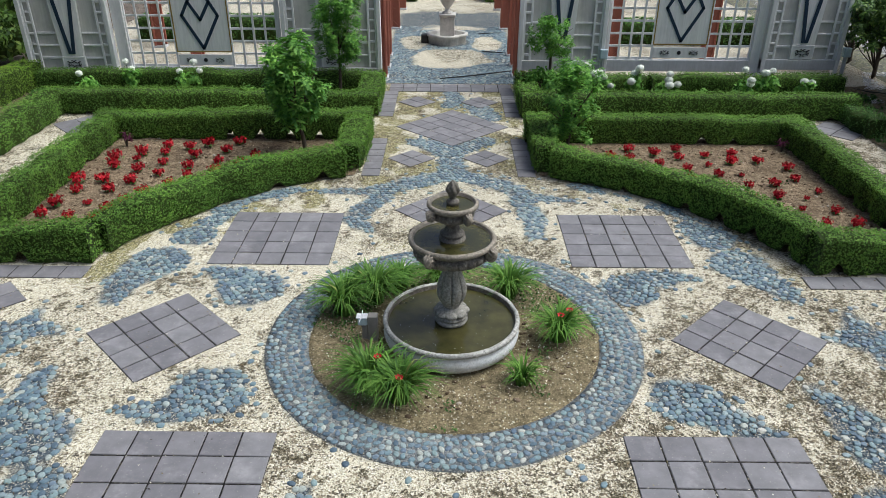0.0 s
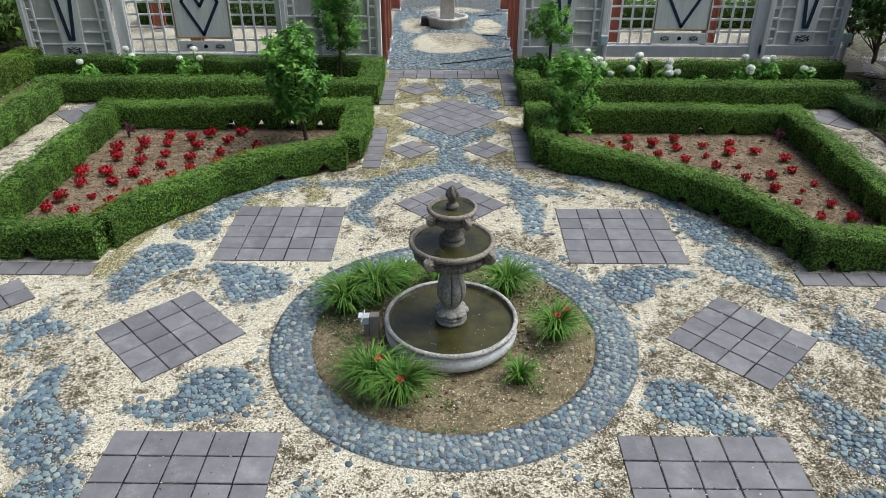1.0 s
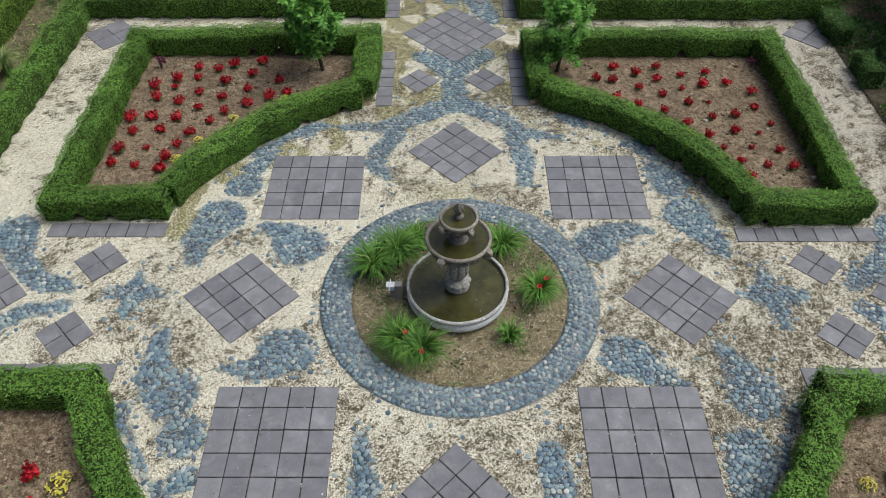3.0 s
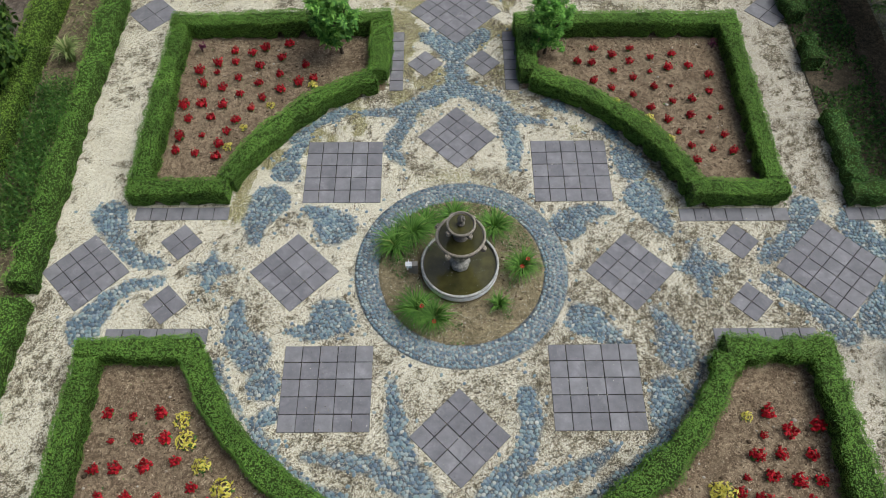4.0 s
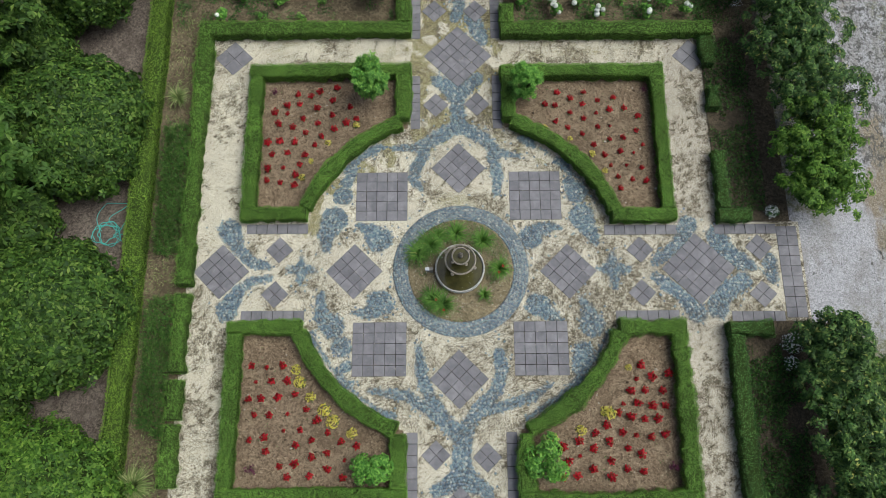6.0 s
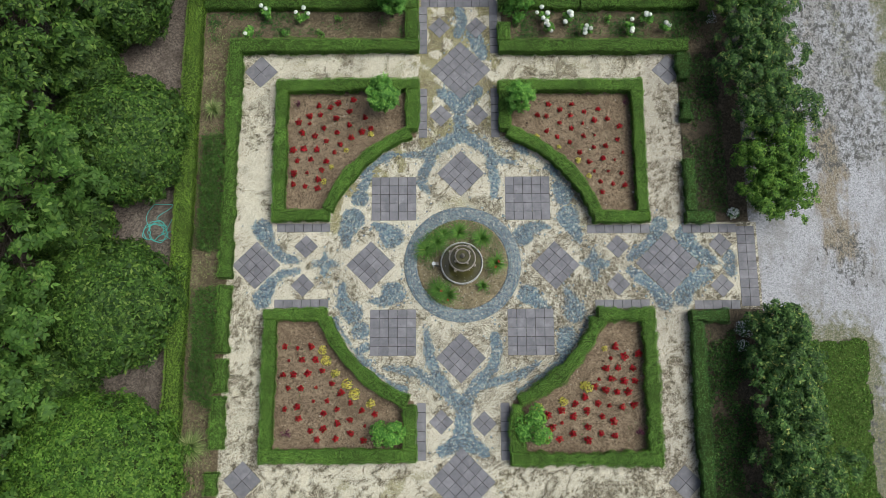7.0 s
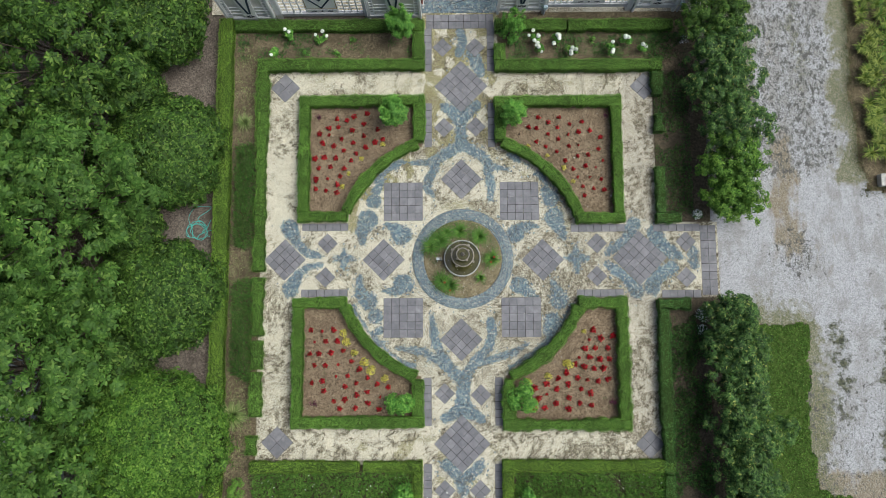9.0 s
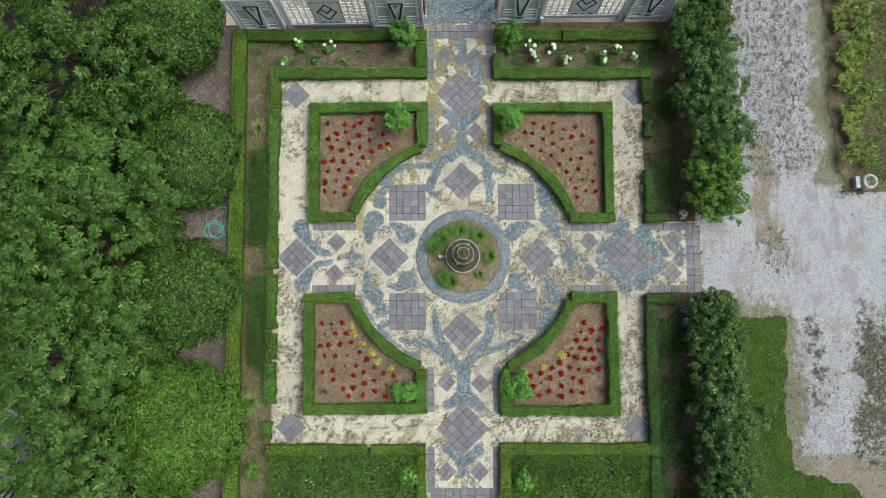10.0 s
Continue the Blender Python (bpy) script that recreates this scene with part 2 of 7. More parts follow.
def drive_material():
    m = Nodes("pale_drive_gravel", rough=0.95, spec=0.12).world_position()
    sep = m.t.nodes.new("ShaderNodeSeparateColor")
    m.link(m.cells(38.0), sep.inputs["Color"])
    c = m.ramp(sep.outputs["Red"], [(0.0, (0.21, 0.207, 0.212)), (0.3, (0.335, 0.33, 0.340)), (0.7, (0.415, 0.41, 0.424)), (1.0, (0.51, 0.505, 0.522))])
    worn = m.ramp(m.noise(1.15, 9.0, 0.74, (1.0, 0.55, 1.0)), [(0.48, 0.0), (0.57, 0.50)])
    c = m.mix(worn, c, m.ramp(sep.outputs["Green"], [(0.0, (0.13, 0.122, 0.108)), (0.5, (0.225, 0.212, 0.19)), (1.0, (0.34, 0.325, 0.30))]))
    stain = m.math("ADD", m.math("MULTIPLY", m.attr("blotch"), 0.34), 0.28)
    c = m.mix(m.patch(m.noise(2.6, 10.0, 0.80, (1.0, 0.35, 1.0)), stain, 0.55, 0.66, 0.60), c, m.ramp(sep.outputs["Blue"], [(0.0, (0.13, 0.125, 0.105)), (0.5, (0.23, 0.22, 0.195)), (1.0, (0.35, 0.34, 0.32))]))
    dirt = m.ramp(sep.outputs["Green"], [(0.0, (0.13, 0.105, 0.07)), (0.6, (0.25, 0.21, 0.145)), (1.0, (0.38, 0.33, 0.26))])
    c = m.mix(m.patch(m.noise(2.2, 9.0, 0.76, (1.0, 0.4, 1.0)), m.attr("tan"), 0.42, 0.66, 0.92), c, dirt)
    olive = m.ramp(sep.outputs["Blue"], [(0.0, (0.070, 0.078, 0.032)), (0.55, (0.155, 0.155, 0.080)), (1.0, (0.34, 0.31, 0.24))])
    c = m.mix(m.patch(m.noise(3.2, 9.0, 0.78), m.attr("verge"), 0.38, 0.62, 0.92), c, olive)
    mossy = m.ramp(m.noise(8.0, 6.0, 0.75), [(0.40, (0.022, 0.025, 0.015)), (0.52, (0.080, 0.086, 0.045)), (0.68, (0.20, 0.195, 0.13))])
    c = m.mix(m.patch(m.noise(2.4, 9.0, 0.78), m.attr("moss"), 0.40, 0.56, 0.94), c, mossy)
    clump = m.patch(m.noise(5.2, 9.0, 0.74, (1.0, 0.65, 1.0)), stain, 0.605, 0.630, 0.90)
    c = m.mix(clump, c, m.ramp(sep.outputs["Green"], [(0.0, (0.040, 0.041, 0.038)), (1.0, (0.15, 0.145, 0.13))]))
    c = m.mix(m.patch(m.noise(14.0, 7.0, 0.72), stain, 0.60, 0.635, 0.8), c, (0.10, 0.10, 0.095))
    m.bump(m.cells(38.0, "Distance"), 0.6, 0.015)
    return m.done(c)


def water_material():
    m = Nodes("pond_water", rough=0.04, spec=0.5)
    c = m.ramp(m.noise(4.0, 4.0), [(0.3, (0.030, 0.030, 0.012)), (0.7, (0.075, 0.068, 0.022))])
    m.bump(m.noise(22.0, 3.0), 0.12, 0.01)
    return m.done(c)


GRAVEL = gravel_material()
BED_SOIL = soil_material("bed_soil", (0.118, 0.085, 0.054), (0.270, 0.200, 0.132), (0.49, 0.40, 0.27))
RING_SOIL = soil_material("ring_soil", (0.140, 0.115, 0.066), (0.268, 0.218, 0.132), (0.45, 0.38, 0.23))
# Darker than the other soils: part of the planting's shade is in the colour.
SHADE_SOIL = soil_material("shade_dark_soil", (0.060, 0.050, 0.034), (0.135, 0.108, 0.072), (0.24, 0.195, 0.13))
BORDER_SOIL = soil_material("border_soil", (0.080, 0.064, 0.040), (0.190, 0.150, 0.095), (0.38, 0.315, 0.20))
BARE_SOIL = soil_material("bare_soil", (0.085, 0.070, 0.058), (0.205, 0.168, 0.140), (0.36, 0.30, 0.245))
PAVER = paver_material()
RING_JOINT = soil_material("ring_joint_sand", (0.13, 0.142, 0.15), (0.27, 0.285, 0.29), (0.50, 0.48, 0.40))
JOINT = soil_material("joint_sand", (0.018, 0.017, 0.017), (0.042, 0.039, 0.038), (0.22, 0.20, 0.17))
PEBBLE, PEBBLE_ONE = pebble_material("river_pebble", False), pebble_material("river_pebble_single", True)
BOX_LEAF = leaf_material("boxwood_leaf", [(0.0, (0.040, 0.086, 0.013)), (0.5, (0.058, 0.114, 0.017)), (0.85, (0.074, 0.134, 0.020)), (1.0, (0.098, 0.160, 0.026))], 0.55, 0.14, lift=2.50, mottle=7.0)
LIGHT_BOX_LEAF = leaf_material("light_hedge_leaf", [(0.0, (0.044, 0.086, 0.010)), (0.5, (0.078, 0.132, 0.015)), (0.85, (0.108, 0.168, 0.020)), (1.0, (0.125, 0.184, 0.024))], 0.55, 0.18, lift=2.35, mottle=9.0)
# Darker copy of the boxwood leaf, with the trees' shade put into its colour.
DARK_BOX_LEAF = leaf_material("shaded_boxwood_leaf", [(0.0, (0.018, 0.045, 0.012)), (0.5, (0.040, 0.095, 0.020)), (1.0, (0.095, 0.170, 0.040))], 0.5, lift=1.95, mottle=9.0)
# Twiggy inside of hedges and dome trees; shade among leaves is in its dark colour.
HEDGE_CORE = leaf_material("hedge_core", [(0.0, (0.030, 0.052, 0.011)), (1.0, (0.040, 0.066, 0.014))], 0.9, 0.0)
TREE_LEAF = leaf_material("broad_leaf", [(0.0, (0.020, 0.048, 0.008)), (0.5, (0.056, 0.118, 0.017)), (0.85, (0.104, 0.188, 0.028)), (1.0, (0.175, 0.255, 0.046))], 0.5, 0.18, lift=1.0, mottle=3.0)
FRESH_TREE_LEAF = leaf_material("fresh_broad_leaf", [(0.0, (0.022, 0.056, 0.007)), (0.5, (0.064, 0.136, 0.016)), (0.85, (0.105, 0.190, 0.024)), (1.0, (0.150, 0.235, 0.035))], 0.5, 0.18, lift=1.40, mottle=4.0)
SOUTH_LEAF = leaf_material("light_border_leaf", [(0.0, (0.034, 0.080, 0.014)), (0.6, (0.080, 0.160, 0.026)), (1.0, (0.150, 0.240, 0.045))], 0.6, 0.25, lift=2.3, mottle=5.0)
BORDER_LEAF = leaf_material("feathery_border_leaf", [(0.0, (0.022, 0.058, 0.012)), (0.6, (0.055, 0.120, 0.022)), (1.0, (0.115, 0.190, 0.040))], 0.6, 0.25, lift=1.95, mottle=4.0)
WALNUT_LEAF = leaf_material("light_broad_leaf", [(0.0, (0.036, 0.084, 0.013)), (0.5, (0.066, 0.138, 0.021)), (0.85, (0.098, 0.184, 0.031)), (1.0, (0.150, 0.236, 0.046))], 0.5, 0.16, lift=1.08, mottle=1.6)
ROW_LEAF = leaf_material("glossy_dark_leaf", [(0.0, (0.014, 0.034, 0.010)), (0.55, (0.050, 0.104, 0.024)), (0.93, (0.105, 0.175, 0.042)), (1.0, (0.24, 0.25, 0.06))], 0.4, 0.20, lift=1.50, mottle=2.5)
SHRUB_LEAF = leaf_material("bright_shrub_leaf", [(0.0, (0.040, 0.110, 0.018)), (0.5, (0.085, 0.200, 0.032)), (1.0, (0.175, 0.325, 0.055))], 0.45, 0.3, lift=1.7)
LILY_LEAF = leaf_material("lily_blade", [(0.0, (0.045, 0.110, 0.018)), (0.5, (0.095, 0.195, 0.030)), (0.97, (0.150, 0.270, 0.050)), (1.0, (0.28, 0.27, 0.09))], 0.45, 0.3, lift=1.32)
PALE_GRASS = leaf_material("pale_grass_blade", [(0.0, (0.11, 0.17, 0.045)), (0.6, (0.22, 0.29, 0.09)), (1.0, (0.42, 0.44, 0.20))], 0.5, 0.3, lift=1.2)
BROAD_GRASS = leaf_material("broad_grass_blade", [(0.0, (0.045, 0.090, 0.018)), (0.5, (0.150, 0.215, 0.035)), (1.0, (0.400, 0.440, 0.110))], 0.5, 0.3, lift=1.25)
COVER_LEAF = leaf_material("ground_cover_leaf", [(0.0, (0.018, 0.050, 0.012)), (0.6, (0.045, 0.100, 0.022)), (1.0, (0.095, 0.170, 0.038))], 0.6, 0.2, lift=1.6)
LAWN_BLADE = leaf_material("lawn_blade", [(0.0, (0.040, 0.090, 0.014)), (0.6, (0.085, 0.165, 0.026)), (1.0, (0.150, 0.230, 0.050))], 0.6, 0.25, lift=1.75)
RED_PETAL = leaf_material("red_petal", [(0.0, (0.20, 0.004, 0.010)), (0.6, (0.42, 0.010, 0.020)), (1.0, (0.58, 0.030, 0.045))], 0.6, 0.25, lift=1.15)
YELLOW_PETAL = leaf_material("yellow_petal", [(0.0, (0.50, 0.42, 0.04)), (1.0, (0.80, 0.74, 0.16))], 0.6, 0.25)
WHITE_PETAL = leaf_material("white_petal", [(0.0, (0.86, 0.88, 0.78)), (1.0, (0.92, 0.93, 0.88))], 0.7, 0.06)
PURPLE_LEAF = leaf_material("purple_leaf", [(0.0, (0.07, 0.012, 0.035)), (1.0, (0.20, 0.055, 0.11))], 0.6, 0.2)
BARK = bark_material()
DRIVE = drive_material()
WATER = water_material()
SCREEN_PAINT = painted("pale_screen_paint", (0.76, 0.75, 0.74), (0.40, 0.39, 0.37), amount=0.28)
RAIL_PAINT = painted("pale_rail_paint", (0.82, 0.81, 0.80), (0.46, 0.45, 0.43), amount=0.25)
PANEL_PAINT = painted("cream_panel_paint", (0.84, 0.825, 0.80), (0.50, 0.48, 0.44), amount=0.22)
BACK_PAINT = painted("board_paint", (0.62, 0.60, 0.56), (0.28, 0.26, 0.24))
NAVY = painted("navy_paint", (0.018, 0.038, 0.070), (0.05, 0.07, 0.09))
GOLD = painted("gold_paint", (0.32, 0.22, 0.06), (0.18, 0.13, 0.05))
BLACK_IRON = painted("black_iron", (0.018, 0.018, 0.020), (0.05, 0.045, 0.04))
BRICK_RED = painted("brick_red_paint", (0.36, 0.125, 0.085), (0.20, 0.075, 0.055))
PLINTH = painted("weathered_plinth_paint", (0.56, 0.56, 0.57), (0.22, 0.21, 0.20))
OLD_STONE = stone_material("weathered_cast_stone", (0.52, 0.50, 0.445), (0.335, 0.32, 0.28), (0.125, 0.116, 0.10), streak=0.35)
WET_STONE = stone_material("wet_cast_stone", (0.34, 0.31, 0.265), (0.160, 0.142, 0.118), (0.055, 0.048, 0.040), rough=0.5, streak=0.40)
RIM_STONE = stone_material("speckled_rim_stone", (0.70, 0.69, 0.66), (0.42, 0.41, 0.38), (0.13, 0.126, 0.115), streak=0.15)
BROWN_STONE = stone_material("brown_rim_stone", (0.46, 0.42, 0.35), (0.260, 0.225, 0.180), (0.085, 0.072, 0.058), rough=0.6, streak=0.35)
WHITE_PAINT = painted("white_plastic", (0.80, 0.80, 0.82), (0.55, 0.55, 0.56))
PALE_STONE = stone_material("pale_cast_stone", (0.86, 0.87, 0.88), (0.76, 0.77, 0.78), (0.50, 0.51, 0.50), streak=0.12)
WHITE_STONE = stone_material("white_cast_stone", (0.66, 0.64, 0.60), (0.56, 0.54, 0.50), (0.34, 0.32, 0.29), streak=0.3)
BOX_PLASTIC = painted("pale_blue_plastic", (0.55, 0.66, 0.72), (0.35, 0.42, 0.45), 0.4)
POST_WOOD = painted("grey_wood", (0.30, 0.28, 0.25), (0.09, 0.08, 0.07), 0.85)
HOSE = painted("turquoise_hose", (0.10, 0.50, 0.44), (0.10, 0.36, 0.32), 0.4)


# ---------------------------------------------------------------- mesh helpers
def mesh_of(name, verts, faces, mat, flat=False):
    me = bpy.data.meshes.new(name)
    verts = np.asarray(verts, np.float32)
    if isinstance(faces, np.ndarray):
        n, k = faces.shape
        me.vertices.add(len(verts))
        me.vertices.foreach_set("co", verts.ravel())
        me.loops.add(n * k)
        me.loops.foreach_set("vertex_index", faces.astype(np.int32).ravel())
        me.polygons.add(n)
        me.polygons.foreach_set("loop_start", np.arange(0, n * k, k, dtype=np.int32))
        me.update(calc_edges=True)
    else:
        me.from_pydata([tuple(map(float, v)) for v in verts], [], faces)
    me.polygons.foreach_set("use_smooth", np.full(len(me.polygons), not flat, dtype=bool))
    if mat:
        me.materials.append(mat)
    return me


def child(name, me, parent, label="", m=None):
    ob = new(name, me)
    ob.parent = parent
    if m is not None:
        ob.matrix_basis = m
    return tagged(ob, label) if label else ob


def part(name, bm, mat, parent, label="", m=None, flat=True):
    """Links a bmesh as one mesh object under a thing or a part."""
    me = bpy.data.meshes.new(name)
    bm.to_mesh(me)
    bm.free()
    me.materials.append(mat)
    me.polygons.foreach_set("use_smooth", np.full(len(me.polygons), not flat, dtype=bool))
    return child(name, me, parent, label, m)


def thing(name, label, category, at=(0, 0, 0), group="", kind="", turn=0.0):
    ob = new(name)
    ob.empty_display_size = 0.2
    ob.matrix_basis = pose(*at, 0, 0, turn)
    return tagged(ob, label, category, group, kind)


def box(bm, x0, x1, y0, y1, z0, z1, bevel=0.0):
    vs = bmesh.ops.create_cube(bm, size=1.0, matrix=Matrix.Translation(((x0 + x1) / 2, (y0 + y1) / 2, (z0 + z1) / 2)) @ Matrix.Diagonal((x1 - x0, y1 - y0, z1 - z0, 1)))["verts"]
    if bevel:
        edges = list({e for v in vs for e in v.link_edges})
        bmesh.ops.bevel(bm, geom=edges, offset=bevel, segments=1, affect="EDGES")
    return bm


def boxes(rows, bevel=0.0):
    bm = bmesh.new()
    for r in rows:
        box(bm, *r, bevel=bevel)
    return bm


def lathe(profile, seg=48, wave=None):
    """A turned solid: (radius, height) rows; wave(angle, height) scales the radius."""
    a = np.linspace(0, 2 * math.pi, seg, endpoint=False)
    verts, faces = [], []
    for r, z in profile:
        k = np.array([wave(t, z) for t in a]) if wave else 1.0
        verts.append(np.stack([r * k * np.cos(a), r * k * np.sin(a), np.full(seg, z)], 1))
    for j in range(len(profile) - 1):
        for i in range(seg):
            n = (i + 1) % seg
            faces.append((j * seg + i, j * seg + n, (j + 1) * seg + n, (j + 1) * seg + i))
    return np.concatenate(verts), np.array(faces)


def tube(points, radius, sides=6, closed=False):
    """A round bar along points; radius: one number or one for each point."""
    pts = [Vector(p) for p in points]
    rad = radius if hasattr(radius, "__len__") else [radius] * len(pts)
    verts, faces = [], []
    for i, p in enumerate(pts):
        d = (pts[min(i + 1, len(pts) - 1)] - pts[max(i - 1, 0)]).normalized()
        u = d.orthogonal().normalized() if abs(d.z) > 0.95 else d.cross(Vector((0, 0, 1))).normalized()
        w = d.cross(u)
        for s in range(sides):
            a = 2 * math.pi * s / sides
            verts.append(p + rad[i] * (math.cos(a) * u + math.sin(a) * w))
    for i in range(len(pts) - 1):
        for s in range(sides):
            n = (s + 1) % sides
            faces.append((i * sides + s, i * sides + n, (i + 1) * sides + n, (i + 1) * sides + s))
    return verts, faces


def joined(pieces):
    verts, faces, k = [], [], 0
    for v, f in pieces:
        verts.extend(tuple(p) for p in v)
        faces.extend(tuple(int(i) + k for i in q) for q in f)
        k += len(v)
    return verts, faces


def leaves(pos, normal, size, rng, narrow=0.5, droop=0.15):
    """Folded four-cornered leaves at pos, facing about along normal."""
    n = len(pos)
    normal = normal / np.maximum(np.linalg.norm(normal, axis=1, keepdims=True), 1e-6)
    ref = rng.normal(size=(n, 3))
    u = np.cross(normal, ref)
    u /= np.maximum(np.linalg.norm(u, axis=1, keepdims=True), 1e-6)
    w = np.cross(normal, u)
    s = (size if hasattr(size, "__len__") else np.full(n, size))[:, None]
    base, tip = pos - u * s * 0.5, pos + u * s * 0.5 - normal * s * droop
    a, b = pos + w * s * narrow * 0.5 + normal * s * 0.06, pos - w * s * narrow * 0.5 + normal * s * 0.06
    verts = np.stack([base, a, tip, b], 1).reshape(-1, 3)
    return verts, np.arange(n * 4).reshape(n, 4)


def sprays(pos, normal, size, rng, petals=6, narrow=0.42, droop=0.35):
    """Fans of pointed leaflets, each fan spread about its own stalk."""
    n = len(pos)
    normal = normal / np.maximum(np.linalg.norm(normal, axis=1, keepdims=True), 1e-6)
    u = np.cross(normal, rng.normal(size=(n, 3)))
    u /= np.maximum(np.linalg.norm(u, axis=1, keepdims=True), 1e-6)
    w = np.cross(normal, u)
    a = (np.arange(petals) * 2 * math.pi / petals)[None] + rng.normal(0, .28, (n, petals))
    s = size[:, None, None] * rng.uniform(.65, 1.2, (n, petals, 1))
    nn = normal[:, None]
    d = np.cos(a)[..., None] * u[:, None] + np.sin(a)[..., None] * w[:, None]
    side = np.cross(np.broadcast_to(nn, d.shape), d) * s * narrow / 2
    tilt = droop * rng.uniform(.3, 1.5, (n, petals, 1))
    base = pos[:, None] + d * s * .06
    mid, tip = base + d * s * .48 + nn * s * (.10 - tilt * .3), base + d * s - nn * s * tilt
    v = np.stack([base, mid + side, tip, mid - side], 2).reshape(-1, 3)
    return v, np.arange(len(v)).reshape(-1, 4)


def grid_sheet(name, x0, x1, y0, y1, step, keep, height, mat, attrs=None):
    """A level sheet of square cells where keep(x, y) holds, lifted by height(x, y)."""
    nx, ny = int(round((x1 - x0) / step)), int(round((y1 - y0) / step))
    gx, gy = np.meshgrid(np.linspace(x0, x1, nx + 1), np.linspace(y0, y1, ny + 1), indexing="ij")
    cx, cy = np.meshgrid(x0 + (np.arange(nx) + 0.5) * (x1 - x0) / nx, y0 + (np.arange(ny) + 0.5) * (y1 - y0) / ny, indexing="ij")
    ok = keep(cx, cy)
    idx = np.arange((nx + 1) * (ny + 1)).reshape(nx + 1, ny + 1)
    q = np.stack([idx[:-1, :-1], idx[1:, :-1], idx[1:, 1:], idx[:-1, 1:]], -1)[ok]
    used = np.unique(q)
    remap = np.full(idx.size, -1)
    remap[used] = np.arange(len(used))
    x, y = gx.ravel()[used], gy.ravel()[used]
    me = mesh_of(name, np.stack([x, y, height(x, y)], 1), remap[q], mat)
    for key, fn in (attrs or {}).items():
        me.attributes.new(key, "FLOAT", "POINT").data.foreach_set("value", fn(x, y).astype(np.float32))
    return me


# ---------------------------------------------------------------- plan
BEDS = {  # x0, x1, y0, y1 of the clipped hedges' outer faces
    "nw": (-6.30, -1.42, 1.43, 6.42), "ne": (1.33, 6.26, 1.32, 6.36),
    "sw": (-6.42, -1.48, -6.34, -1.48), "se": (1.52, 6.25, -6.46, -1.54),
}
ARC_IN, ARC_OUT = 4.60, 5.02
RING = (0.04, 0.0, 1.52, 1.94)

